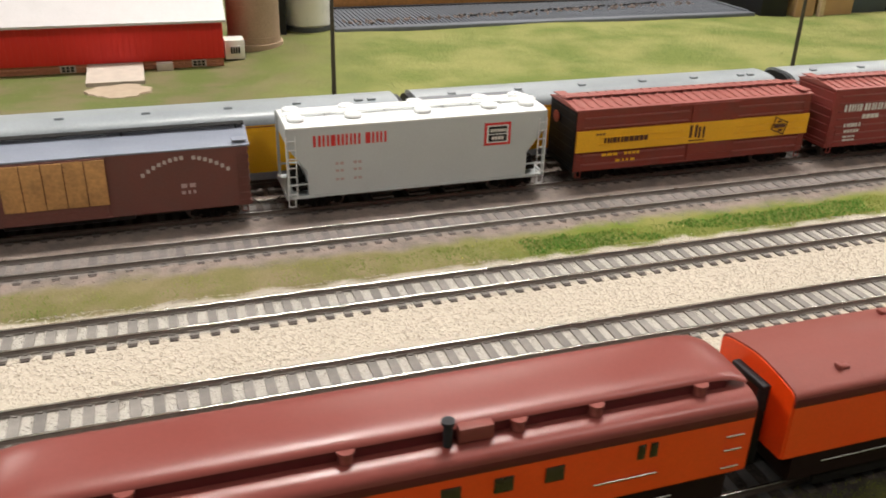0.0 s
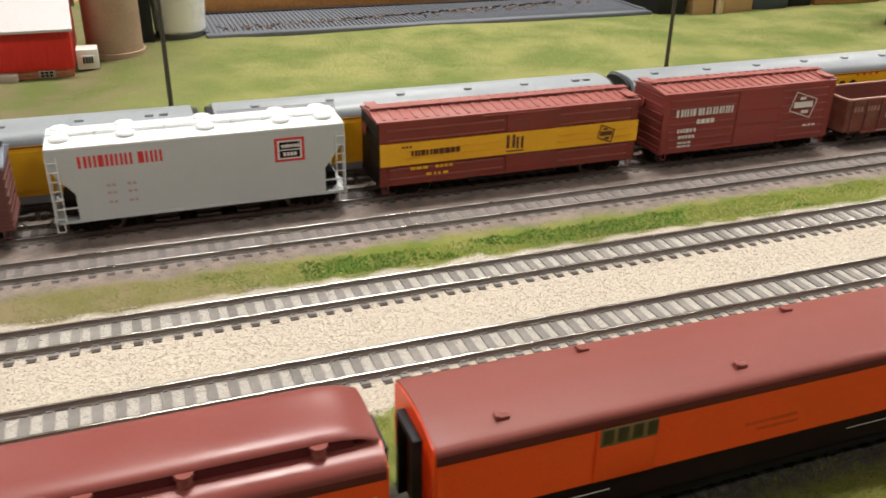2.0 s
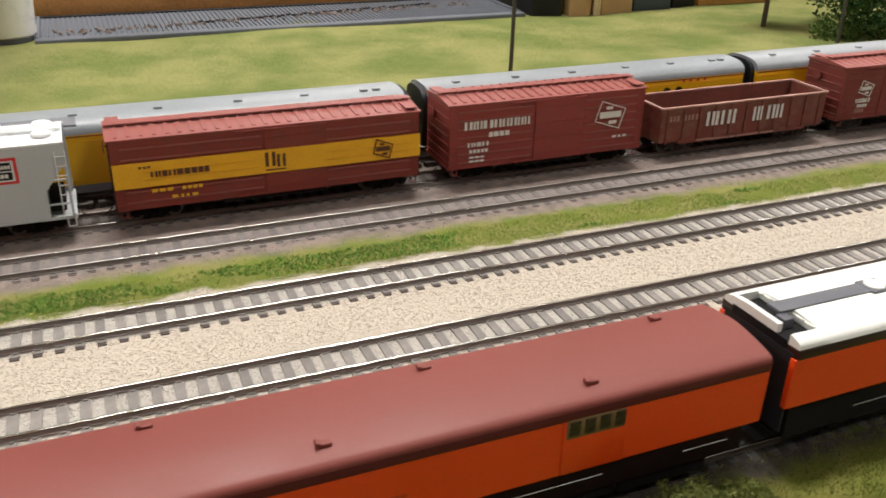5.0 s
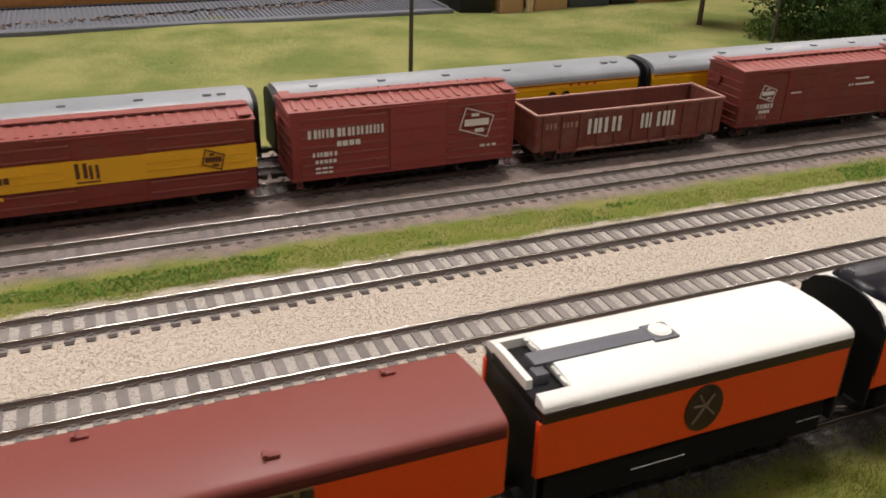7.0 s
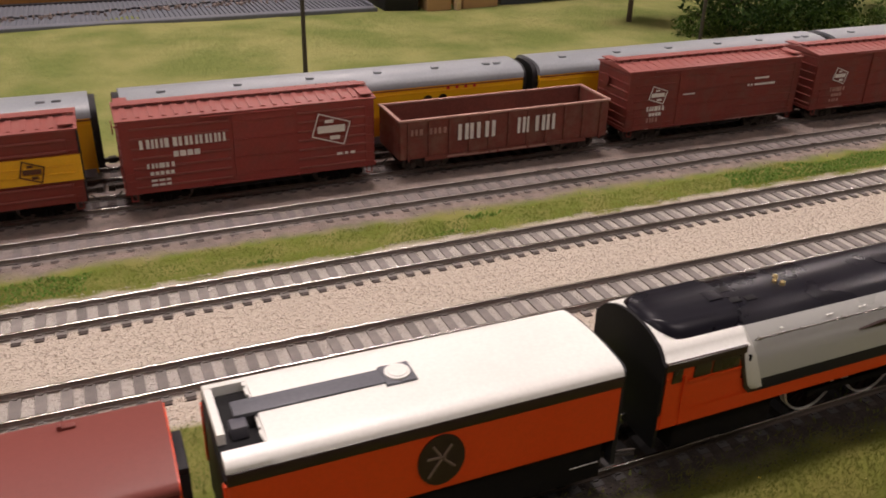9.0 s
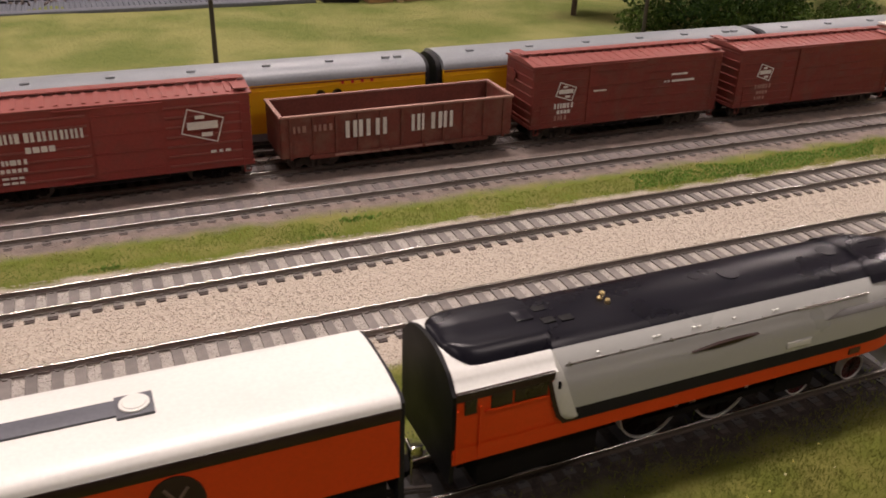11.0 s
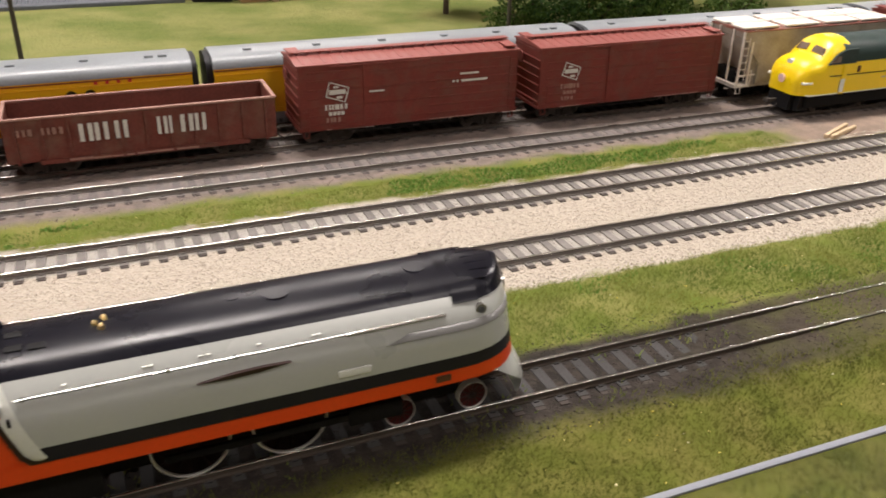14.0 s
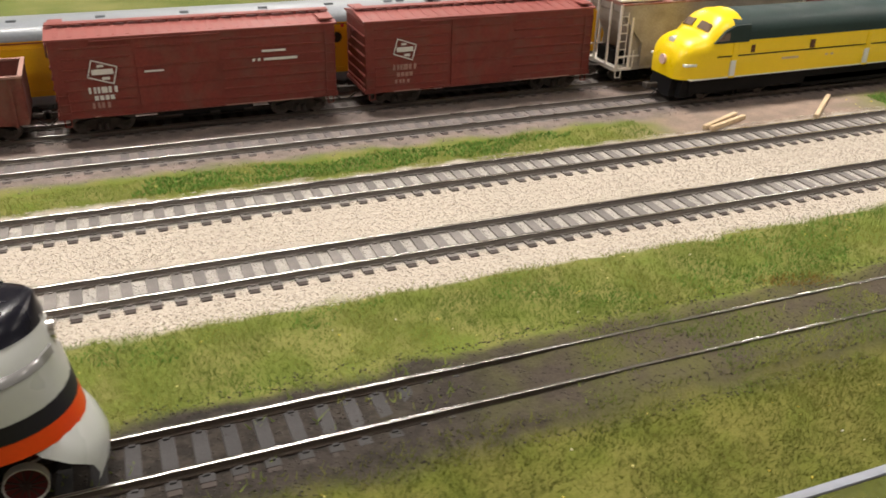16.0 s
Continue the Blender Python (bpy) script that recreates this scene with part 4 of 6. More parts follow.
b4_ = boxcar(0.8845, 1.0225, "red-brown boxcar with small diamond and faint lettering", "brownred", "oxide_roof", 0.0475, door=(0.36, 0.62), rib_d=0.00028, rib_rows=7, sill=0.0090, rib_h=0.3)
diamond(b4_, 0.0228, 0.0317, 0.0128, 0.0116, -HW - 0.0006)
bars(b4_, 0.0162, 0.0208, [0.0034, 0.0012, 0.0026, 0.0040], 0.0030, -HW - 0.0004, "rim", 0.0006)
bars(b4_, 0.0182, 0.0172, [0.0018] * 4, 0.0022, -HW - 0.0004, "rim", 0.0006)
bars(b4_, 0.0172, 0.0136, [0.0036, 0.0040], 0.0020, -HW - 0.0004, "rim", 0.0006)

covered_hopper(1.0385, 1.1750, "dusty tan covered hopper with white square hatches", "tan", "hopperrust", 0.0475, ((0.12, -1), (0.38, -1), (0.64, -1), (0.88, -1)), False, 0.0180)
boxcar(1.1900, 1.3300, "bright red boxcar behind the yellow locomotive", "oxide", "oxide", 0.0490, door=(0.40, 0.62))

# ---- streamlined yellow passenger cars ----


def arch(hw, z0, zt, n=12, sq=2.6):
    """Half outline of a rounded roof, from the near eave over to the far eave."""
    out = []
    for i in range(n + 1):
        a = math.pi * i / n
        c_, s_ = math.cos(a), math.sin(a)
        out.append((-hw * (abs(c_) ** (2 / sq)) * (1 if c_ > 0 else -1), z0 + (zt - z0) * (s_ ** (2 / sq) if s_ > 0 else 0)))
    return out


def passenger_car(x0, L, label, portholes=True):
    car = thing("passenger_car", x0, T6, 0, label, "passenger car", "yellow passenger train")
    w = 0.0178
    part("body", prism(bmesh.new(), [(-w, 0.0075), (w, 0.0075), (w, 0.0385), (-w, 0.0385)], 0.003, L - 0.003), "upyellow", car)
    roof = arch(w + 0.0002, 0.0385, 0.0464)
    part("roof", prism(bmesh.new(), roof[::-1], 0.0026, L - 0.0026), "upgrey", car, "smooth grey roof")
    part("skirt", B(0.004, L - 0.004, -w - 0.0002, w + 0.0002, 0.0055, 0.0100), "upgrey", car)
    for z in (0.0372, 0.0345, 0.0125):
        part("stripe", B(0.003, L - 0.003, -w - 0.0003, -w + 0.0002, z, z + 0.0006), "oxide" if z > 0.036 else "upyellow", car)
    if portholes:
        for xx in (0.180, 0.190):
            bm = bmesh.new()
            cyl(bm, (xx, -w, 0.0300), "y", 0.0030, 0.0008, 16)
            part("porthole", bm, "glassdark", car)
    bars(car, L - 0.056, 0.0355, [0.0018] * 4, 0.0022, -w - 0.0001, "red", 0.0042)
    vent = None
    for k, y in ((0.10, -0.006), (0.27, -0.006), (0.44, -0.006), (0.61, -0.006), (0.76, -0.006), (0.90, -0.007), (0.93, -0.007)):
        if vent is None:
            bm = bmesh.new()
            box(bm, -0.0024, 0.0024, -0.0016, 0.0016, 0, 0.0016, 0.0004)
            vent = part("roof_vent", bm, "upgrey", car)
            vent.location = (k * L, y, 0.0456)
        else:
            part_of("roof_vent", vent.data, car, pose(k * L, y, 0.0456))
    for e, s in ((0.003, -1), (L - 0.003, 1)):
        bm = bmesh.new()
        ring = arch(w * 0.84, 0.036, 0.0452, 10)
        prism(bm, [(-w * 0.84, 0.009)] + ring + [(w * 0.84, 0.009)], *sorted((e, e + s * 0.0038)))
        part("diaphragm", bm, "charcoal", car, "dark grey bellows")
        coupler(car, e + s * 0.001, s)
        part("end_window", B(*sorted((e, e + s * 0.0006)), -w * 0.97, -w * 0.83, 0.022, 0.030), "glassdark", car)
    for xx in (0.040, L - 0.040):
        truck(car, xx, 0.028, "upgrey")
    return car


PC = 0.2485
pcar = passenger_car(0.4365, PC, "yellow streamlined passenger car with grey roof and portholes")
lcar = passenger_car(-0.1045, 0.2620, "long yellow passenger car with plain grey roof", False)
copy_thing(lcar, pose(-0.3740, T6, 0))
tail = copy_thing(lcar, pose(0.1640, T6, 0))
tagged(tail, "yellow passenger car with a long dark panel on its grey roof")
part("roof_panel", prism(bmesh.new(), [(-0.0166, 0.0420), (-0.0100, 0.0455), (-0.0100, 0.0466), (-0.0160, 0.0438)], 0.004, 0.072), "greyroof", tail, "long dark grey roof panel")
for xx in (0.6915, 0.9445, 1.1985, 1.4520):
    o = copy_thing(pcar, pose(xx, T6, 0))
    tagged(o, "yellow streamlined passenger car with a shiny silver-grey roof")

# ---- orange and maroon train on the near siding ----
HT = 0.0182


LOW_ROOF = [(-0.0184, 0.0404), (-0.0184, 0.0414), (-0.0181, 0.0422), (-0.0175, 0.0429), (-0.0165, 0.0434), (-0.0150, 0.0438), (-0.0118, 0.0445), (-0.0075, 0.0452), (-0.0035, 0.0457)]
LOW_ROOF = LOW_ROOF + [(0.0, 0.0459)] + [(-y, z) for y, z in LOW_ROOF[::-1]]


def head_end_car(x0, x1, label, kind):
    L = x1 - x0
    car = thing("express_car" if kind == "express" else "coach_car", x0, T1 - 0.0035, T1Z, label, "passenger car", "orange passenger train")
    w = HT
    roof_z = 0.0406
    board_z = 0.0380
    part("body", prism(bmesh.new(), [(-w, 0.0188), (w, 0.0188), (w, roof_z), (-w, roof_z)], 0.0010, L - 0.0010), "orange", car)
    part("letter_board", B(0.0008, L - 0.0008, -w - 0.0003, w + 0.0003, board_z, roof_z + 0.0004, 0.0002), "stripemaroon", car, "dark maroon stripe under the roof")
    part("skirt", B(0.006, L - 0.006, -w + 0.001, w - 0.001, 0.0085, 0.0190), "skirtblack", car, "dark maroon lower skirt")
    # dark box and plates added to block light and hide the rail below
    part("underbody_box", B(0.052, L - 0.052, -0.0158, 0.0158, 0.0030, 0.0090, 0.0008), "dark", car)
    for xx in (0.034, L - 0.034):
        part("truck_frame", B(xx - 0.0165, xx + 0.0165, -0.0160, -0.0142, 0.0026, 0.0092, 0.0008), "dark", car)
    for q in (0.07, 0.60, 0.88) if kind == "express" else (0.10, 0.72):
        part("step_rail", rod(bmesh.new(), (L * q, -w + 0.0004, 0.0144), (L * (q + (0.16 if q < 0.8 else 0.07)), -w + 0.0004, 0.0144), 0.00018), "handrail", car)
    if kind == "express":
        part("roof", prism(bmesh.new(), LOW_ROOF[::-1], 0.0006, L - 0.0006), "roofmaroon", car, "smooth maroon arched roof", 50)
        vent = None
        for k, y in ((0.0914, -0.0118), (0.419, -0.0118), (0.746, -0.0118), (0.247, 0.0118), (0.570, 0.0118), (0.903, 0.0118)):
            z = 0.0445
            if vent is None:
                bm = bmesh.new()
                box(bm, -0.0019, 0.0019, -0.0010, 0.0010, -0.0004, 0.0010, 0.0003)
                box(bm, -0.0024, -0.0012, -0.0012, 0.0012, 0.0004, 0.0017, 0.0002)
                vent = part("roof_vent", bm, "roofmaroon", car)
                vent.location = (k * L, y, z)
            else:
                part_of("roof_vent", vent.data, car, pose(k * L, y, z))
        for a, b in ((0.203, 0.288), (0.696, 0.783)):
            part("baggage_door", B(a * L, b * L, -w - 0.0005, -w + 0.0002, 0.0190, board_z, 0.0002), "orange", car)
            part("window_blind", B(a * L + 0.0008, b * L - 0.0008, -w - 0.0007, -w, 0.0318, 0.0382, 0.0002), "khaki", car, "khaki blind behind the windows")
            n = 4
            for i in range(n):
                xa = a * L + 0.0016 + i * (b - a) * L * 0.96 / n
                part("window", B(xa, xa + (b - a) * L * 0.17, -w - 0.0009, -w, 0.0328, 0.0377, 0.0002), "glassdark", car)
        bars(car, L * 0.42, 0.0262, [0.020], 0.0012, -w, "orangesmudge")
        bars(car, L * 0.44, 0.0236, [0.016], 0.0010, -w, "orangesmudge")
    else:
        # clerestory roof: low side decks and a raised middle with turned-down ends
        half = [(w * 0.55 + (w * 0.45 + 0.0003) * math.cos(a) ** 0.8, roof_z + 0.0048 * math.sin(a) ** 0.8) for a in [math.pi / 2 * i / 11 for i in range(12)]]
        deck = [(-y, z) for y, z in half[:1]] + half + [(-y, z) for y, z in half[::-1][:-1]]
        part("side_deck", prism(bmesh.new(), deck, 0.0008, L - 0.0008), "roofgloss", car, "rounded maroon lower roof")
        cw = 0.0116
        part("clerestory_wall", B(0.008, L - 0.008, -cw, cw, roof_z + 0.0044, roof_z + 0.0086), "stripemaroon", car, "dark maroon clerestory side")
        rows = []
        n = 14
        for i in range(41):
            t = i / 40
            x = 0.0010 + (L - 0.0020) * t
            d = min(x, L - x)
            k = min(1.0, d / 0.016)
            lift = math.sqrt(max(0.0, 1 - (1 - k) ** 2))
            base = roof_z + 0.0040 + 0.0044 * lift
            rows.append([(x, y, z) for y, z in arch(cw + 0.0008, base, base + 0.0012 + 0.0016 * lift, n, 2.3)])
        bm = sheet(bmesh.new(), rows)
        part("roof", bm, "roofgloss", car, "smooth maroon raised roof", 60)
        for k in (0.168, 0.420, 0.646, 0.757, 0.917):
            bm = bmesh.new()
            cyl(bm, (k * L, -cw - 0.0006, roof_z + 0.0062), "z", 0.0021, 0.0026, 14, 0.0017)
            cyl(bm, (k * L, -cw - 0.0006, roof_z + 0.0080), "z", 0.0024, 0.0008, 14)
            part("roof_ventilator", bm, "roofmaroon", car)
        bm = bmesh.new()
        cyl(bm, (0.548 * L, -cw - 0.002, roof_z + 0.0085), "z", 0.0013, 0.0075, 12)
        cyl(bm, (0.548 * L, -cw - 0.002, roof_z + 0.0122), "z", 0.0019, 0.0010, 12)
        part("smoke_jack", bm, "charcoal", car, "small black smoke stack")
        part("roof_box", B(0.562 * L, 0.609 * L, -cw - 0.003, -cw + 0.001, roof_z + 0.0050, roof_z + 0.0096, 0.0004), "roofmaroon", car)
        for i in range(11):
            xa = 0.1412 - i * 0.0150
            part("window", B(xa, xa + 0.0056, -w - 0.0004, -w + 0.0004, 0.0300, 0.0350, 0.0002), "glassdark", car)
        for xa in (0.1695, 0.1735):
            part("window", B(xa, xa + 0.0024, -w - 0.0004, -w + 0.0004, 0.0312, 0.0362, 0.0002), "glassdark", car)
        for z in (0.0215, 0.0280, 0.0330):
            part("grab_rail", rod(bmesh.new(), (L - 0.010, -w - 0.0006, z), (L - 0.004, -w - 0.0006, z), 0.00028), "silver", car)
        for q in (0.15, 0.35, 0.55, 0.75):
            part("grab_rail", rod(bmesh.new(), (L * q, -w - 0.0005, 0.0255), (L * q + 0.020, -w - 0.0005, 0.0255), 0.00025), "silver", car)
    for e, s in ((0.0010, -1), (L - 0.0010, 1)):
        part("end_wall", prism(bmesh.new(), ([(-w + 0.0004, 0.0188)] + [(y * 0.975, z - 0.0006) for y, z in LOW_ROOF] + [(w - 0.0004, 0.0188)])[::-1] if kind == "express" else [(-w + 0.0004, 0.0188), (w - 0.0004, 0.0188), (w - 0.0004, 0.0412), (w * 0.6, 0.0448), (-w * 0.6, 0.0448), (-w + 0.0004, 0.0412)], *sorted((e, e + s * 0.0008))), "orange", car)
        bm = bmesh.new()
        for y in (-0.0068, 0.0068):
            box(bm, *sorted((e + s * 0.0006, e + s * 0.0036)), y - 0.0011, y + 0.0011, 0.0095, 0.0375, 0.0003)
        box(bm, *sorted((e + s * 0.0006, e + s * 0.0036)), -0.0079, 0.0079, 0.0375, 0.0395, 0.0003)
        part("diaphragm", bm, "charcoal", car, "black vestibule frame")
        part("end_door", B(*sorted((e + s * 0.0006, e + s * 0.0012)), -0.0050, 0.0050, 0.0105, 0.0360), "stripemaroon", car)
        coupler(car, e, s)
    for xx in (0.034, L - 0.034):
        truck(car, xx, 0.026, "dark")
    return car


head_end_car(-0.0345, 0.1740, "orange coach with maroon clerestory roof and small windows", "coach")
head_end_car(0.1862, 0.4302, "orange express car with plain arched maroon roof", "express")

# ---- tender ----
TX0, TX1 = 0.4395, 0.5520
tend = thing("locomotive_tender", TX0, T1 - 0.0035, T1Z, "orange streamlined tender with ivory roof and black deck fittings", "tender", "orange passenger train")
tend.rotation_euler.z = radians(0.45)
LT = TX1 - TX0
w = HT
part("body", B(0.001, LT - 0.001, -w, w, 0.0205, 0.0405), "orange", tend)
part("stripe", B(0.0006, LT - 0.0006, -w - 0.0003, w + 0.0003, 0.0393, 0.0430, 0.0002), "brownband", tend, "dark brown stripe")
prof = [(-w - 0.0002, 0.0429), (-w * 0.99, 0.0440), (-w * 0.965, 0.0448), (-w * 0.90, 0.0456), (-w * 0.74, 0.0463), (-w * 0.4, 0.0470)]
prof = prof + [(0, 0.0473)] + [(-y, z) for y, z in prof[::-1]]
part("roof", prism(bmesh.new(), prof[::-1], 0.0118, LT - 0.0006), "ivory", tend, "ivory white rounded roof", 50)
bm = bmesh.new()
for s in (-1, 1):
    prism(bm, [(s * w, 0.0429), (s * w * 0.99, 0.0440), (s * w * 0.965, 0.0448), (s * w * 0.90, 0.0456), (s * w * 0.74, 0.0463), (s * w * 0.72, 0.0425)], 0.0006, 0.0119)
prism(bm, [(-w * 0.42, 0.0427), (w * 0.73, 0.0427), (w * 0.73, 0.0463), (w * 0.4, 0.0468), (-w * 0.42, 0.0468)], 0.0006, 0.0026)
part("rear_coaming", bm, "ivory", tend)
part("rear_well", B(0.0004, 0.0117, -w * 0.715, w * 0.715, 0.0400, 0.0436), "black", tend, "black open well at the back")
bm = bmesh.new()
rag = random.Random(17)
for i in range(18):
    y0 = -w * 0.72 + i * w * 1.44 / 18
    box(bm, 0.0118 - rag.uniform(0.0001, 0.0012), 0.0122, y0, y0 + w * 1.44 / 18 + 0.0002, 0.0455, 0.0462)
part("torn_edge", bm, "ivory", tend, "ragged cut edge of the roof opening")
part("fuel_hatch", B(0.0042, 0.0086, -0.0068, -0.0022, 0.0430, 0.0470, 0.0005), "slatebox", tend, "slate grey box")
part("walkway", B(0.0058, 0.0462, -0.0027, 0.0036, 0.0466, 0.0478, 0.0002), "greyroof", tend, "dark grey roof walkway")
part("filler_base", B(0.0460, 0.0548, -0.0042, 0.0046, 0.0466, 0.0479, 0.0002), "greyroof", tend)
bm = bmesh.new()
cyl(bm, (0.0504, 0.0002, 0.0480), "z", 0.0036, 0.0008, 24)
cyl(bm, (0.0504, 0.0002, 0.0485), "z", 0.0030, 0.0004, 24, 0.0026)
part("filler_cap", bm, "ivory", tend, "round ivory filler cap")
bm = bmesh.new()
cyl(bm, (0, 0, 0), "y", 0.0083, 0.0005, 36)
for v in bm.verts:
    v.co.x *= 0.82
    v.co += Vector((0.0560, -w - 0.0001, 0.0305))
part("emblem", bm, "brownband", tend, "round dark brown emblem", 20)
bm = bmesh.new()
for a, b in (((-0.0038, -0.0050), (0.0029, 0.0046)), ((-0.0042, 0.0012), (0.0012, 0.0010)), ((0.0, 0.0008), (0.0038, -0.0030)), ((-0.0004, 0.0016), (-0.0026, 0.0052))):
    rod(bm, (0.0560 + a[0], -w - 0.0004, 0.0305 + a[1]), (0.0560 + b[0], -w - 0.0004, 0.0305 + b[1]), 0.00045)
part("emblem_mark", bm, "markdim", tend, "pale streak mark")
part("frame", B(0.004, LT - 0.004, -0.0165, 0.0165, 0.0065, 0.0207), "dark", tend)
for a, b in ((0.0338, 0.0534), (0.0980, 0.1075)):
    part("step_rail", rod(bmesh.new(), (a, -0.0168, 0.0124), (b, -0.0168, 0.0124), 0.00022), "handrail", tend)
bm = bmesh.new()
box(bm, LT - 0.001, LT + 0.0070, -0.004, 0.004, 0.0060, 0.0085, 0.0004)
part("drawbar", bm, "dark", tend)
bm = bmesh.new()
box(bm, LT + 0.0058, LT + 0.0066, -0.0088, -0.0040, 0.0075, 0.0205, 0.0002)
box(bm, LT + 0.0058, LT + 0.0096, -0.0088, -0.0080, 0.0165, 0.0205, 0.0002)
part("drawbar_bracket", bm, "silver", tend, "bright drawbar bracket")
bm = bmesh.new()
prism(bm, [(-w + 0.001, 0.0105), (w - 0.001, 0.0105), (w - 0.001, 0.0405), (-w + 0.001, 0.0405)], 0.0002, 0.0012)
part("rear_wall", bm, "charcoal", tend)
for s in (-1, 1):
    part("corner_post", B(-0.0003, 0.0012, *sorted((s * (w - 0.0022), s * w)), 0.0205, 0.0393, 0.0003), "orange", tend)
part("front_wall", prism(bmesh.new(), [(-w + 0.0006, 0.0105), (w - 0.0006, 0.0105), (w - 0.0006, 0.0438), (w * 0.88, 0.0452), (w * 0.4, 0.0464), (-w * 0.4, 0.0464), (-w * 0.88, 0.0452), (-w + 0.0006, 0.0438)], LT - 0.0010, LT + 0.0006), "charcoal", tend, "black front end sheet")
rod_bm = bmesh.new()
for z in (0.0135, 0.0120):
    rod(rod_bm, (LT - 0.006, -w + 0.0040, z), (LT + 0.010, -w + 0.0040, z - 0.003), 0.0005)
part("brake_hose", rod_bm, "truckgrey", tend)
coupler(tend, 0.001, -1)
truck(tend, 0.026, 0.026, "dark")
truck(tend, LT - 0.028, 0.026, "dark")

# ---- streamlined steam locomotive ----
LX = 0.5655
loco = thing("steam_locomotive", LX, T1 - 0.0021, T1Z, "streamlined grey, orange and black steam locomotive on the near siding", "locomotive", "orange passenger train")
loco.rotation_euler.z = radians(0.75)
NOSE0 = 0.150


def front_x(z):
    """How far forward the nose reaches at a height."""
    return 0.1768 - 0.19 * (z - 0.0170)


def skin(rows_z, x0, n=12):
    """Casing strip between heights: near side, round the nose, far side. rows_z: (half width, z)."""
    rows = []
    for hw, z in rows_z:
        start = x0(z) if callable(x0) else x0
        row = [(start, -hw, z)]
        for i in range(n + 1):
            a = math.pi * i / n - math.pi / 2
            row.append((NOSE0 + (front_x(z) - NOSE0) * math.cos(a) ** 0.75 if math.cos(a) > 1e-9 else NOSE0, hw * math.sin(a), z))
        row.append((start, hw, z))
        rows.append(row)
    bm = sheet(bmesh.new(), rows)
    bmesh.ops.remove_doubles(bm, verts=bm.verts[:], dist=5e-6)
    return bm


part("skirt", skin([(HT, 0.0190), (HT, 0.0243)], 0.0006, 16), "orange", loco, "bright orange skirt band", 60)



def lip_outer(z):
    """Where the casing's slanted back edge stands at a height."""
    return float(np.interp(z, (0.0241, 0.0280, 0.0336, 0.0400, 0.0470), (0.0390, 0.0376, 0.0354, 0.0334, 0.0312)))


part("band", skin([(HT + 0.0004, 0.0241), (HT + 0.0010, 0.0293)], lip_outer, 16), "bandblack", loco, "black running band", 60)
CAS = [(HT + 0.0010, 0.0290), (HT + 0.0010, 0.0345), (HT * 0.985 + 0.0008, 0.0378), (HT * 0.95 + 0.0005, 0.0405), (HT * 0.90 + 0.0002, 0.0426), (HT * 0.83, 0.0446), (HT * 0.74, 0.0463)]
part("casing", skin(CAS, lip_outer, 16), "locograrey", loco, "light grey boiler casing", 60)
TOP = [(HT * 0.74, 0.0463), (HT * 0.67, 0.0477), (HT * 0.55, 0.0489), (HT * 0.37, 0.0499), (HT * 0.18, 0.0504), (0.000001, 0.0506)]
part("casing_top", skin(TOP, 0.0260, 16), "locoblack", loco, "satin black boiler top", 60)
part("side_panel", B(0.0006, NOSE0, -HT + 0.0004, HT - 0.0004, 0.0192, 0.0300), "orange", loco)
# cab
part("cab", B(0.0012, 0.0306, -HT + 0.0003, HT - 0.0003, 0.0190, 0.0422), "orange", loco, "orange cab")
part("window_band", B(0.0012, 0.0306, -HT - 0.0002, HT + 0.0002, 0.0398, 0.0426), "brownband", loco)
for a, b in ((0.0038, 0.0074), (0.0116, 0.0180), (0.0186, 0.0288)):
    part("cab_window", B(a, b, -HT - 0.0001, -HT + 0.0005, 0.0353 if a > 0.01 else 0.0350, 0.0405, 0.0002), "glassdark", loco)
bm = bmesh.new()
box(bm, 0.0014, 0.0022, -HT - 0.0003, -HT + 0.0002, 0.0192, 0.0370)
box(bm, 0.0082, 0.0088, -HT - 0.0003, -HT + 0.0002, 0.0192, 0.0370)
box(bm, 0.0100, 0.0296, -HT - 0.0003, -HT + 0.0002, 0.0343, 0.0351)
part("cab_trim", bm, "orange", loco)
cabroof = [(-HT - 0.0003, 0.0424)] + [(-a - 0.0004, b + 0.0002) for a, b in CAS[4:]] + [(-a, b - 0.0010) for a, b in TOP[1:]] + [(a, b - 0.0010) for a, b in TOP[::-1][1:-1]] + [(a + 0.0004, b + 0.0002) for a, b in CAS[4:][::-1]] + [(HT + 0.0003, 0.0424)]
part("cab_roof", prism(bmesh.new(), cabroof[::-1], 0.0014, 0.0314), "ivory", loco, "ivory white cab roof", 50)
PROF = CAS[4:-1] + TOP[:-1] + [(0.0, TOP[-1][1])]


def cover_z(y):
    """Height of the casing's outline at a distance from the middle."""
    y = abs(y)
    for (ya, za), (yb, zb) in zip(PROF, PROF[1:]):
        if yb <= y <= ya:
            return za + (zb - za) * (ya - y) / (ya - yb)
    return PROF[0][1]


rows = []
for i in range(17):
    t = i / 16
    x = 0.0008 + 0.0312 * t ** 1.7
    k = math.sqrt(max(0.0, 1 - (1 - min(1.0, (x - 0.0008) / 0.0115)) ** 2))
    wv = 0.0003 + HT * 0.76 * k
    rows.append([(x, y, cover_z(y) + 0.0012 - 0.0050 * (1 - k) ** 2 - 0.0016 * abs(y / wv) ** 8 + 0.0004 * k * math.exp(-((abs(y) / wv - 0.72) / 0.12) ** 2)) for y in [wv * (j / 16 - 1) for j in range(33)]])
back = [(-HT + 0.0003, 0.0120)] + [(-HT - 0.0001, 0.0418)] + [(-a - 0.0002, b + 0.0001) for a, b in CAS[4:]] + [(-a, b - 0.0008) for a, b in TOP[1:]]
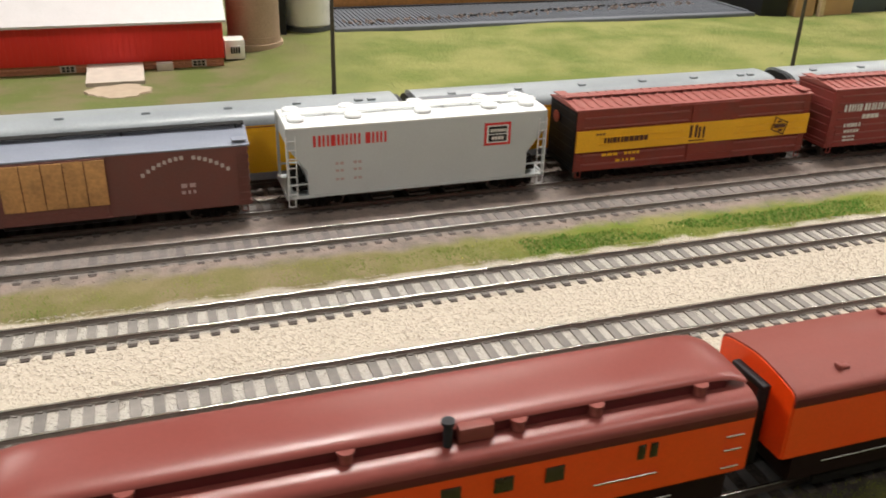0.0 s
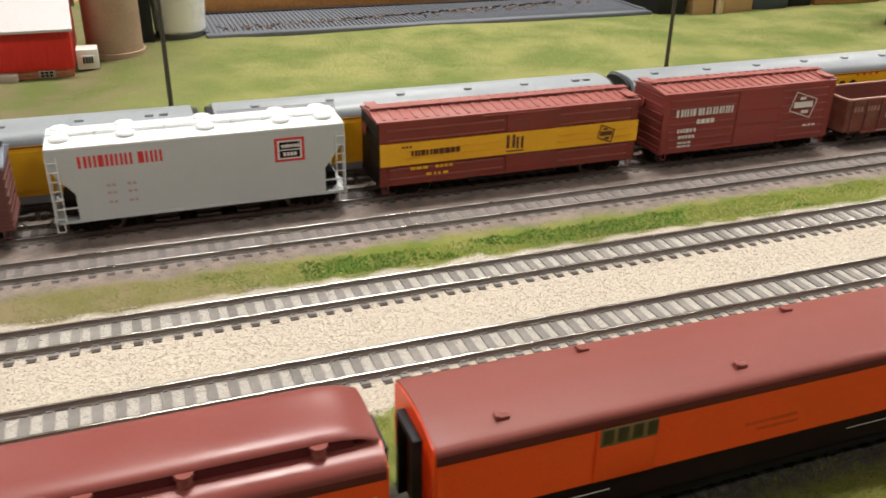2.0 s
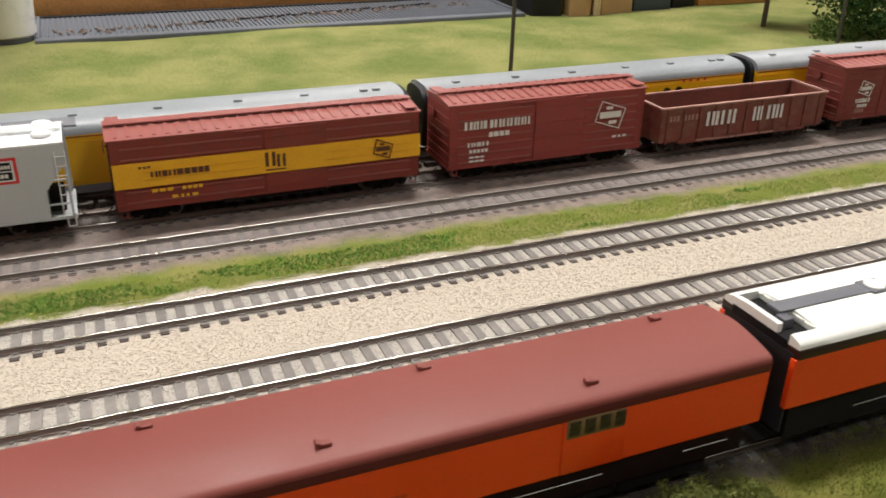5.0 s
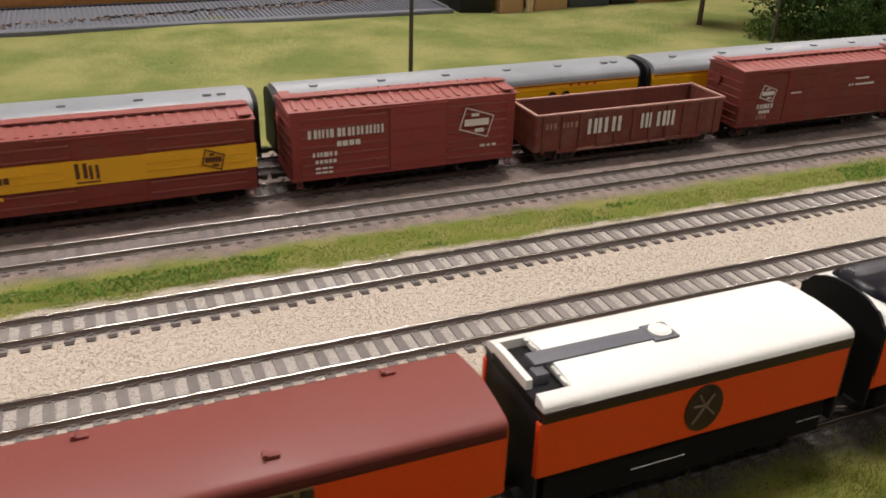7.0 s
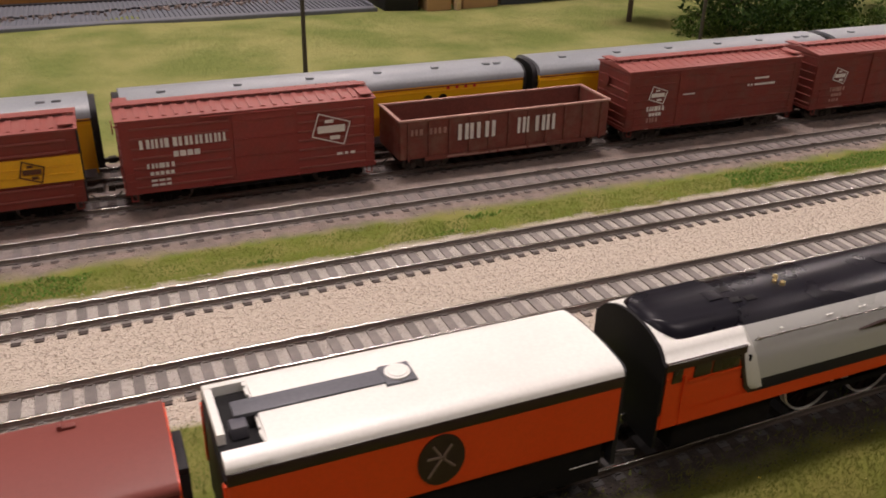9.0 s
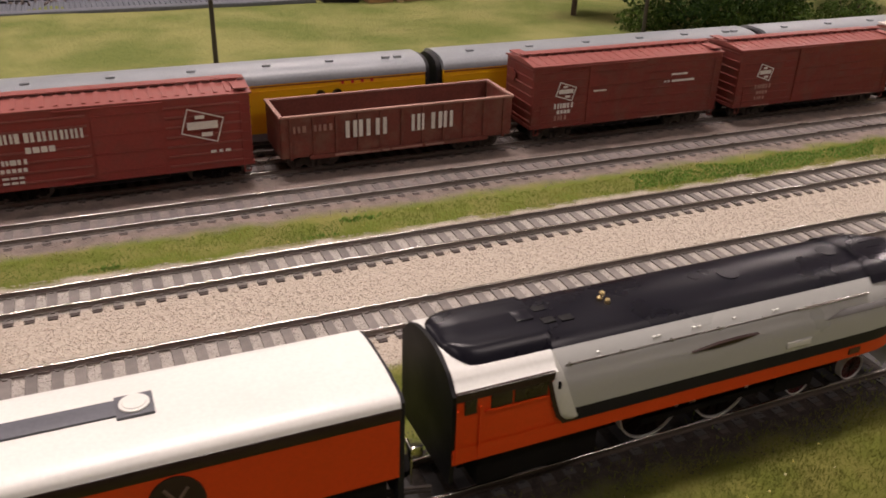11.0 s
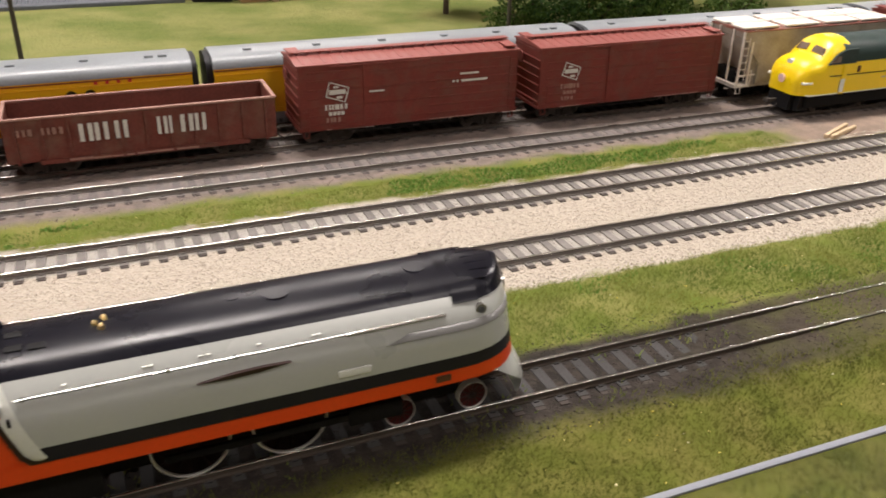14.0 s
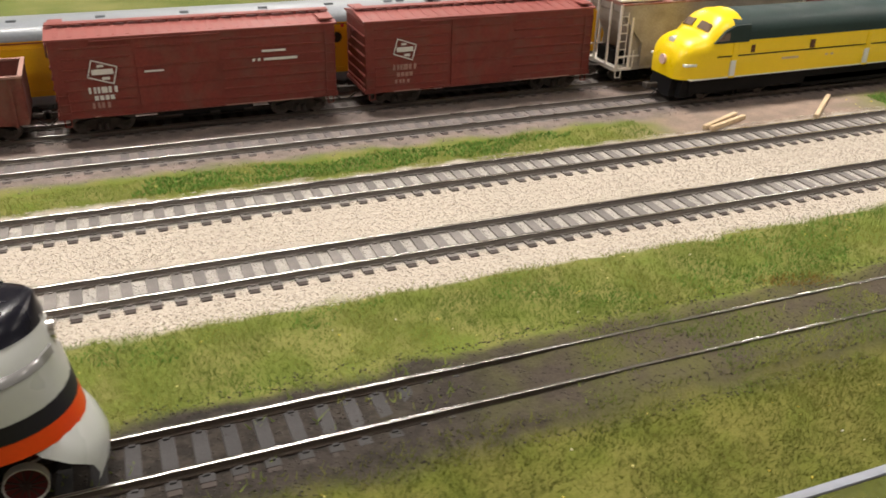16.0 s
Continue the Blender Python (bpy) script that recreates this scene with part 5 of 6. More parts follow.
back = back + [(-y, z) for y, z in back[::-1][1:]]
part("cab_back", prism(bmesh.new(), back[::-1], 0.0002, 0.0014), "black", loco, "flat black back of the cab")
part("roof_fairing", sheet(bmesh.new(), rows), "locoblack", loco, "glossy black bullet-shaped roof fairing", 60)
part("roof_hatch", B(0.0252, 0.0306, -0.0048, 0.0006, 0.0506, 0.0519, 0.0003), "locoblack", loco)
def cas_w(z):
    return float(np.interp(z, [q[1] for q in CAS], [q[0] for q in CAS]))


LIP = ((0.0460, 0.0293), (0.0415, 0.0290), (0.0375, 0.0300), (0.0331, 0.0314), (0.0290, 0.0326), (0.0270, 0.0336), (0.0256, 0.0348))
rows = [[(x, -min(HT - 0.0001, cas_w(z) - 0.0002), z), (x + (lip_outer(z) - x) * 0.5, -cas_w(z) + 0.0001, z + 0.0001), (lip_outer(z) + 0.0003, -cas_w(z) - 0.0002, z + 0.0003)] for z, x in LIP]
rows.append([(0.0356, -HT - 0.0001, 0.0250), (0.0374, -HT - 0.0006, 0.0250), (0.0390, -HT - 0.0008, 0.0268)])
part("casing_lip", sheet(bmesh.new(), rows), "ivory", loco, "pale slanted back edge of the casing", 60)
part("lip_slot", B(0.0318, 0.0326, -HT - 0.0008, -HT + 0.0002, 0.0366, 0.0388, 0.0002), "dark", loco)
# dark strip modelled as the lip's shadow on the cab side
part("lip_shadow_trim", slab(bmesh.new(), [(0.0280, 0.0420), (0.0291, 0.0420), (0.0315, 0.0331), (0.0336, 0.0270), (0.0354, 0.0250), (0.0400, 0.0250), (0.0400, 0.0240), (0.0346, 0.0240), (0.0325, 0.0264), (0.0304, 0.0326)], -HT - 0.0003, -HT + 0.0004), "brownband", loco, "dark brown strip painted as shadow along the casing edge")
for xx, z in ((0.0450, 0.0436), (0.0452, 0.0424), (0.0640, 0.0440), (0.0655, 0.0440), (0.0780, 0.0440), (0.0800, 0.0440), (0.0930, 0.0440), (0.1080, 0.0436), (0.1095, 0.0436)):
    part("casing_rivet", B(xx, xx + 0.0011, -cas_w(z) - 0.0003, -cas_w(z) + 0.0006, z, z + 0.0004), "ivory", loco)
bm = bmesh.new()
for a, b in ((0.0343, 0.1180),):
    rod(bm, (a, -cas_w(0.0427) - 0.0006, 0.0427), (b, -cas_w(0.0427) - 0.0006, 0.0427), 0.00032, 8)
for xx in (0.0360, 0.0530, 0.0700, 0.0870, 0.1040, 0.1210, 0.1380):
    rod(bm, (xx, -HT * 0.9, 0.0427), (xx, -cas_w(0.0427) - 0.0009, 0.0427), 0.00045, 8)
part("handrail", bm, "handrail", loco, "thin steel handrail")
# same rail, front length: its reflection built in as brighter, thicker metal
part("handrail", rod(bmesh.new(), (0.1175, -cas_w(0.0427) - 0.0006, 0.0427), (0.1470, -cas_w(0.0427) - 0.0004, 0.0427), 0.00048, 8), "silver", loco, "front of the handrail, brighter and thicker to hold its glint")
part("nameplate", B(0.1140, 0.1236, -HT - 0.0015, -HT, 0.0306, 0.0328, 0.0002), "ivory", loco)
bm = slab(bmesh.new(), [(0.0765, 0.0381), (0.0850, 0.0377), (0.0930, 0.0380), (0.1013, 0.0391), (0.0940, 0.0393), (0.0860, 0.0391)], -HT - 0.0012, -HT + 0.0006)
part("wing_emblem", bm, "brownband", loco, "slim dark red wing emblem")
part("number_board", B(0.1440, 0.1486, -HT - 0.0005, -HT, 0.0207, 0.0228), "darkbrown", loco)
for xx, y, r in ((0.1018, -0.001, 0.0036), (0.0900, 0.001, 0.0020), (0.1435, 0.0, 0.0034)):
    part("dome_cover", cyl(bmesh.new(), (xx, y, 0.0503), "z", r, 0.0009, 20), "locoblack", loco)
bm = bmesh.new()
for xx, y in ((0.0545, -0.0010), (0.0568, 0.0012), (0.0560, -0.0030)):
    cyl(bm, (xx, y, 0.0505), "z", 0.0009, 0.0016, 10)
    bmesh.ops.create_uvsphere(bm, u_segments=10, v_segments=6, radius=0.0009, matrix=Matrix.Translation((xx, y, 0.0511)))
part("safety_valve", bm, "brass", loco, "small brass valves")
for xx, y in ((0.0330, -0.005), (0.0330, 0.001), (0.0385, -0.0055)):
    part("roof_grille", B(xx, xx + 0.0042, y - 0.0014, y + 0.0014, 0.0480, cover_z(y) + 0.0003, 0.0002), "black", loco)
grow = 0.0004
lid = [(cas_w(z) + grow, z) for z in (0.0447, 0.0455)] + [(hw + grow, z + grow) for hw, z in TOP]
lid[-1] = (0.000001, TOP[-1][1] + grow)
cap = part("stack_fairing", skin(lid, 0.1580, 20), "locoblack", loco, "black louvred stack fairing at the nose", 60)
for i in range(7):
    yy = -0.0105 + 0.0035 * i
    zz = cover_z(yy) + grow
    part("louvre", rod(bmesh.new(), (0.1585, yy, zz), (0.1655 - 20 * yy * yy, yy, zz - 0.0002), 0.0002), "locoblack", cap)
for y in (-0.0142, 0.0142):
    part("marker_lamp", cyl(bmesh.new(), (0.1585, y * 1.10, 0.0420), "y", 0.0017, 0.0024, 16), "handrail", loco)
    part("lamp_lens", cyl(bmesh.new(), (0.1585, y * 1.10, 0.0420), "y", 0.0010, 0.0030, 12), "greyroof", loco)
bm = bmesh.new()
cyl(bm, (0.1712, 0, 0.0400), "x", 0.0030, 0.0040, 18)
part("headlight", bm, "silver", loco, "round bright headlight")
for s in (-1, 1):
    rows = []
    for z, out in ((0.0374, -0.0002), (0.0376, 0.0004), (0.0396, 0.0004), (0.0398, -0.0002)):
        fx, hw = front_x(z) + out, cas_w(z) + out
        row = [(0.128 + 0.004 * q + (z - 0.0374) * 3.0, s * hw, z) for q in range(5)]
        rows.append([(NOSE0 + (fx - NOSE0) * math.cos(a) ** 0.75, s * hw * math.sin(a), z) for a in [0.30 + 1.25 * i / 16 for i in range(17)]] + row[::-1])
    part("nose_wing", sheet(bmesh.new(), rows), "wingsteel", loco, "dull steel nose wing", 60)
rows = []
for z, f, reach in ((0.0024, 0.97, 0.55), (0.0060, 1.08, 0.66), (0.0100, 1.11, 0.80), (0.0140, 1.02, 1.10), (0.0175, 0.90, 1.45), (0.0196, 0.80, 1.57)):
    rows.append([(0.1640 + 0.0146 * f * math.cos(a) ** 0.8, (HT - 0.0008) * min(1.0, f) * math.sin(a), z) for a in [reach * (i / 10 - 1) for i in range(21)]])
part("pilot", sheet(bmesh.new(), rows), "locograrey", loco, "pale rounded pilot", 60)
part("frame", B(0.008, 0.162, -0.0060, 0.0060, 0.0060, 0.0192), "dark", loco)
part("ash_pan", B(0.010, 0.050, -0.0150, 0.0150, 0.0060, 0.0192, 0.001), "dark", loco)


def spoked(name, r, x, tyre="rimwhite"):
    for s in (-1, 1):
        bm = bmesh.new()
        cyl(bm, (0, 0, 0), "y", r * 0.93, 0.0016, 28)
        wh = part(name, bm, "skirtblack" if r > 0.008 else "stripemaroon", loco)
        wh.location = (x, s * 0.0074, r)
        bm = bmesh.new()
        ring = [(-0.0013, r * 0.945), (0.0013, r * 0.945), (0.0013, r), (-0.0013, r)]
        n = 32
        vs = [[bm.verts.new((q * math.cos(2 * math.pi * i / n), yy, q * math.sin(2 * math.pi * i / n))) for yy, q in ring] for i in range(n)]
        for i in range(n):
            for j in range(4):
                bm.faces.new((vs[i][j], vs[i][(j + 1) % 4], vs[(i + 1) % n][(j + 1) % 4], vs[(i + 1) % n][j]))
        part("tyre", bm, tyre, wh, "white painted rim")
        bm = bmesh.new()
        for i in range(12):
            a = 2 * math.pi * i / 12
            rod(bm, (0, s * 0.0009, 0), (r * 0.86 * math.cos(a), s * 0.0009, r * 0.86 * math.sin(a)), r * 0.05, 5)
        cyl(bm, (0, s * 0.0009, 0), "y", r * 0.2, 0.0014, 12)
        part("spokes", bm, "skirtblack" if r > 0.008 else "brownband", wh)


spoked("driving_wheel", 0.0113, 0.0735)
spoked("driving_wheel", 0.0113, 0.1020)
spoked("leading_wheel", 0.0050, 0.1362)
spoked("leading_wheel", 0.0050, 0.1610)
spoked("trailing_wheel", 0.0062, 0.0330)
bm = bmesh.new()
box(bm, 0.066, 0.126, -0.0145, -0.0130, 0.0110, 0.0135, 0.0004)
box(bm, 0.1180, 0.1350, -0.0150, -0.0100, 0.0090, 0.0150, 0.0008)
part("side_rod", bm, "dark", loco)

# ---- yellow diesel on the yard track ----
EX0 = 1.0520
die = thing("diesel_locomotive", EX0, T4, 0, "bright yellow diesel locomotive with dark green roof", "locomotive")
LE = 0.250
w = 0.0180
rows = []
# nose and cab as one smooth skin: each station gives half width, height and how boxy it is
ST = [(0.0014, 0.0095, 0.0235), (0.0024, 0.0122, 0.0280), (0.0042, 0.0142, 0.0318), (0.0070, 0.0158, 0.0346), (0.0110, 0.0170, 0.0364), (0.0160, 0.0177, 0.0374), (0.0185, 0.0179, 0.0384), (0.0225, 0.0180, 0.0436), (0.0270, 0.0180, 0.0475), (0.0310, 0.0180, 0.0488), (0.0400, 0.0180, 0.0490)]
for x, hw, zt in ST:
    row = [(x, -hw * 0.98, 0.0136)]
    zs = 0.0136 + (zt - 0.0136) * 0.58
    row += [(x, -hw, zs)] + [(x, y, z) for y, z in arch(hw, zs, zt, 14, 2.4)[1:-1]] + [(x, hw, zs), (x, hw * 0.98, 0.0136)]
    rows.append(row)
bm = sheet(bmesh.new(), rows)
bm.verts.ensure_lookup_table()
bm.faces.new([v for v in bm.verts if abs(v.co.x - 0.0014) < 1e-6])
part("nose", bm, "cnwyellow", die, "rounded bright yellow nose and cab", 50)
part("body", B(0.0340, LE, -w, w, 0.0140, 0.0380), "cnwyellow", die, "yellow sides")
roofp = arch(w + 0.0003, 0.0345, 0.0480, 14, 2.6)
part("roof", prism(bmesh.new(), roofp[::-1], 0.0345, LE), "cnwgreen", die, "dark green rounded roof")
part("cab_eave", slab(bmesh.new(), [(0.0205, 0.0336), (0.0440, 0.0336), (0.0440, 0.0430), (0.0335, 0.0430), (0.0270, 0.0400)], -w - 0.0004, -w * 0.93), "cnwgreen", die)
for z in (0.0257,):
    part("stripe", B(0.0240, LE, -w - 0.0003, -w + 0.0002, z, z + 0.0006), "black", die)
part("sill_line", B(0.0080, LE, -w - 0.0002, w + 0.0002, 0.0136, 0.0142), "ivory", die)
for s in (-1, 1):
    wsh = bmesh.new()
    p0 = [(0.0192, s * 0.0024, 0.0396), (0.0200, s * 0.0120, 0.0386), (0.0226, s * 0.0112, 0.0424), (0.0222, s * 0.0026, 0.0432)]
    vs = [wsh.verts.new(Vector(p) + Vector((-0.0004, 0, 0.0004))) for p in p0]
    vs2 = [wsh.verts.new(Vector(p) + Vector((0.0012, 0, -0.0012))) for p in p0]
    wsh.faces.new(vs); wsh.faces.new(vs2[::-1])
    for i in range(4):
        wsh.faces.new((vs[i], vs[(i + 1) % 4], vs2[(i + 1) % 4], vs2[i]))
    part("windshield", wsh, "cabglass", die)
part("side_window", slab(bmesh.new(), [(0.0218, 0.0349), (0.0300, 0.0349), (0.0300, 0.0392), (0.0268, 0.0392)], -w - 0.0007, -w * 0.95), "cabglass", die, "dusty side window")
bm = bmesh.new()
cyl(bm, (0.0066, 0, 0.0330), "x", 0.0022, 0.0040, 16)
part("headlight", bm, "ivory", die, "round white headlight")
bm = bmesh.new()
cyl(bm, (0.0014, 0, 0.0225), "x", 0.0028, 0.0024, 16)
part("nose_emblem", bm, "emblempink", die, "round pale pink nose emblem")
for s in (-1, 1):
    part("number_board", B(0.0042, 0.0118, *sorted((s * 0.0142, s * 0.0172)), 0.0214, 0.0228, 0.0003), "ivory", die)
for xa in (0.0338, 0.1320):
    part("cab_door", B(xa, xa + 0.0042, -w - 0.0004, -w + 0.0002, 0.0135, 0.0335, 0.0002), "cnwyellow", die)
    part("step_plate", B(xa - 0.0002, xa + 0.0036, -w - 0.0006, -w + 0.0002, 0.0145, 0.0235, 0.0002), "ivory", die)
part("porthole", B(0.0465, 0.0492, -w - 0.0004, -w, 0.0272, 0.0315, 0.0003), "darkbrown", die)
part("porthole", B(0.0888, 0.0924, -w - 0.0004, -w, 0.0268, 0.0317, 0.0003), "darkbrown", die)
part("porthole", B(0.1640, 0.1680, -w - 0.0004, -w, 0.0268, 0.0317, 0.0003), "darkbrown", die)
bars(die, 0.0700, 0.0215, [0.0120], 0.0012, -w, "timber")
bars(die, 0.1020, 0.0215, [0.0060], 0.0012, -w, "timber")
part("frame", B(0.010, LE - 0.004, -0.0165, 0.0165, 0.0055, 0.0138), "dark", die)
part("fuel_tank", B(0.090, 0.160, -0.0165, 0.0165, 0.0028, 0.0105, 0.0015), "dark", die)
bm = bmesh.new()
slab(bm, [(0.0004, 0.0030), (0.0140, 0.0030), (0.0140, 0.0137), (0.0018, 0.0137)], -0.0140, 0.0140)
bmesh.ops.bevel(bm, geom=[e for e in bm.edges if abs(e.verts[0].co.x - e.verts[1].co.x) < 0.002 and e.verts[0].co.x < 0.005 and abs(e.verts[0].co.z - e.verts[1].co.z) > 0.005], offset=0.0045, segments=4, affect="EDGES")
part("pilot", bm, "black", die, "black pilot plow")
for xx in (0.044, LE - 0.044):
    truck(die, xx, 0.040, "dark", (-1, 0, 1))
coupler(die, -0.001, -1)

# ---- beyond the tracks ----
barn = thing("barn", -0.100, 0.534, 0.0, "bright red barn with white roof on a brick foundation", "barn")
BX, BW, BD, BZ0, BZ1 = -0.070, 0.180, 0.11, 0.0012, 0.0390
part("wall", B(BX, BW, 0, BD, BZ0, BZ1), "barnred", barn, "bright red board wall")
board = None
for i in range(-14, 36):
    if board is None:
        board = part("board", B(0, 0.0049, -0.0004, 0.0001, BZ0, BZ1, 0.0001), "barnred", barn)
        board.location.x = i * 0.005
    else:
        part_of("board", board.data, barn, pose(i * 0.005, 0, 0))
for s in (0, 1):
    part("gable", prism(bmesh.new(), [(0, BZ1), (BD, BZ1), (BD * 0.5, BZ1 + 0.045)], (BW - 0.0012) if s else BX, BW if s else BX + 0.0012), "barnred", barn)
for y0, y1 in ((-0.006, BD / 2), (BD + 0.006, BD / 2)):
    k = 0.045 / (BD / 2)
    za = BZ1 + (0.0 - 0.006 * k)
    part("roof", prism(bmesh.new(), [(y0, za), (y1, BZ1 + 0.045), (y1, BZ1 + 0.047), (y0, za + 0.002)], BX - 0.004, BW + 0.003), "barnroof", barn, "white sheet roof")
part("foundation", B(BX + 0.002, BW - 0.001, 0.001, BD - 0.001, -0.0075, BZ0), "brick", barn, "low brick foundation")
bk = None
for r_ in range(2):
    for i in range(-12, 30):
        xx = 0.003 + i * 0.0058 + (0.0029 if r_ else 0)
        if xx > BW - 0.008:
            continue
        if bk is None:
            bk = part("brick", B(0, 0.0052, -0.0006, 0.0014, 0, 0.0024, 0.0002), "brick", barn)
            bk.location = (xx, 0.0, -0.0060)
        else:
            part_of("brick", bk.data, barn, pose(xx, 0, -0.0060 + r_ * 0.0030))
for xx in (0.040, 0.1505):
    wv = part("cellar_window", B(xx, xx + 0.013, -0.0010, 0.0006, -0.0055, 0.0005, 0.0002), "concrete", barn, "pale framed vent window")
    for q in range(3):
        for r_ in range(2):
            part("pane", B(xx + 0.0016 + q * 0.0036, xx + 0.0042 + q * 0.0036, -0.0014, -0.0008, -0.0046 + r_ * 0.0026, -0.0027 + r_ * 0.0026), "black", wv)
part("ramp", prism(bmesh.new(), [(-0.050, -0.0075), (0.0, -0.0075), (0.0, 0.0008), (-0.050, -0.0030)], 0.0625, 0.1090), "concrete", barn, "pale worn concrete ramp")
part("cellar_block", B(0.120, 0.134, -0.008, 0.0, -0.0075, 0.0005, 0.0004), "concrete", barn)

bm = bmesh.new()
cyl(bm, (0, 0, 0), "z", 0.0265, 0.002, 36)
for v in bm.verts:
    v.co.x *= 0.95 + 0.30 * noise.noise(v.co * 90)
    v.co.y *= 0.72 + 0.45 * noise.noise(v.co * 110)
path = part("dirt_patch", bm, "dirt", None)
path.location = (-0.0125, 0.458, ground_z(-0.0125, 0.458) + 0.0008)
tagged(path, "sandy bare dirt patch in front of the barn steps", "dirt", kind="stuff")

annex = thing("shed", 0.082, 0.548, -0.004, "small white shed with a dark vent beside the barn", "shed")
part("wall", B(0, 0.018, 0, 0.020, 0, 0.0175, 0.0004), "ivory", annex)
part("vent_frame", B(0.004, 0.0145, -0.0008, 0.0002, 0.0045, 0.0125, 0.0002), "ivory", annex)
for q in range(4):
    part("slat", B(0.0050 + q * 0.0023, 0.0066 + q * 0.0023, -0.0012, -0.0004, 0.0055, 0.0115), "black", annex)

silo = thing("silo", 0.1150, 0.600, -0.004, "tan cylindrical silo with faint vertical staves", "silo")
bm = bmesh.new()
cyl(bm, (0, 0, 0.085), "z", 0.0255, 0.17, 40)
part("tower", bm, "silo", silo, "", 50)
for i in range(5):
    bm = bmesh.new()
    cyl(bm, (0, 0, 0.012 + i * 0.030), "z", 0.0258, 0.0008, 40)
    part("hoop", bm, "silo", silo)
bm = bmesh.new()
cyl(bm, (0, 0, 0.003), "z", 0.028, 0.006, 40)
part("plinth", bm, "silo", silo)

tub = thing("plastic_tub", 0.1800, 0.660, -0.004, "white round plastic tub with a grey base ring", "tub")
bm = bmesh.new()
cyl(bm, (0, 0, 0.058), "z", 0.0255, 0.100, 40, 0.0300)
bmesh.ops.bevel(bm, geom=[e for e in bm.edges if abs(e.verts[0].co.z - e.verts[1].co.z) < 1e-6], offset=0.002, segments=3, affect="EDGES")
part("bowl", bm, "tub", tub, "", 50)
bm = bmesh.new()
cyl(bm, (0, 0, 0.004), "z", 0.0235, 0.0080, 40, 0.0252)
part("base_ring", bm, "traygrey", tub)

speaker = thing("black_box", 0.1405, 0.645, -0.004, "black plastic box standing between silo and tub", "box")
part("case", B(-0.010, 0.012, -0.012, 0.030, 0, 0.13, 0.001), "charcoal", speaker)

tray = thing("slate_tray", 0.205, 0.632, 0.0, "slate grey ribbed tray holding loose stones and wire", "tray")
TW, TD = 0.520, 0.120
part("bed", B(0, TW, 0, TD, -0.006, 0.0005), "traygrey", tray)
rb = None
for i in range(104):
    if rb is None:
        rb = part("rib", B(-0.0012, 0.0012, 0.012, TD - 0.004, 0.0005, 0.0021, 0.0004), "traygrey", tray)
        rb.location = (0.004, 0, 0)
    else:
        part_of("rib", rb.data, tray, pose(0.004 + i * 0.005, 0, 0))
part("front_rim", B(-0.002, TW + 0.002, -0.003, 0.010, -0.006, 0.0030, 0.0012), "traygrey", tray, "pale grey front lip")
for xx in (-0.002, TW - 0.002):
    part("side_rim", B(xx, xx + 0.004, 0.010, TD, -0.004, 0.0040, 0.001), "traygrey", tray)
random.seed(5)
bm = bmesh.new()
for i in range(260):
    u = random.random()
    x = 0.015 + u * (TW - 0.05)
    y = 0.030 + 0.045 * u + random.gauss(0, 0.006)
    r = random.uniform(0.0010, 0.0024)
    bmesh.ops.create_icosphere(bm, subdivisions=1, radius=r, matrix=Matrix.LocRotScale((x, y, 0.0022 + r * 0.3), Euler((random.random() * 3, random.random() * 3, 0)), (1.3, 0.8, 0.5)))
loose = part("loose_stones", bm, "stonedark", None)
loose.location = (0.205, 0.632, 0)
tagged(loose, "scatter of dark and pale loose stones on the tray", "stones", kind="stuff")
chain = bmesh.new()
for i in range(44):
    x = 0.150 + i * 0.0065
    y = 0.045 + 0.0009 * i + 0.0025 * math.sin(i * 1.7)
    rod(chain, (x, y, 0.0030), (x + 0.0055, y + 0.003 * math.sin(i * 2.1), 0.0032), 0.0011, 5)
ch = part("cable_chain", chain, "black", None)
ch.location = (0.205, 0.632, 0)
tagged(ch, "black linked cable chain lying along the tray", "chain")

plank = thing("wooden_board", 0.190, 0.755, -0.004, "varnished honey-brown wooden board edge behind the tray", "board")
part("plank", B(0, 0.540, 0.006, 0.30, 0, 0.030, 0.002), "board", plank)
part("dark_lip", B(0, 0.540, 0, 0.006, 0, 0.006, 0.0005), "charcoal", plank)

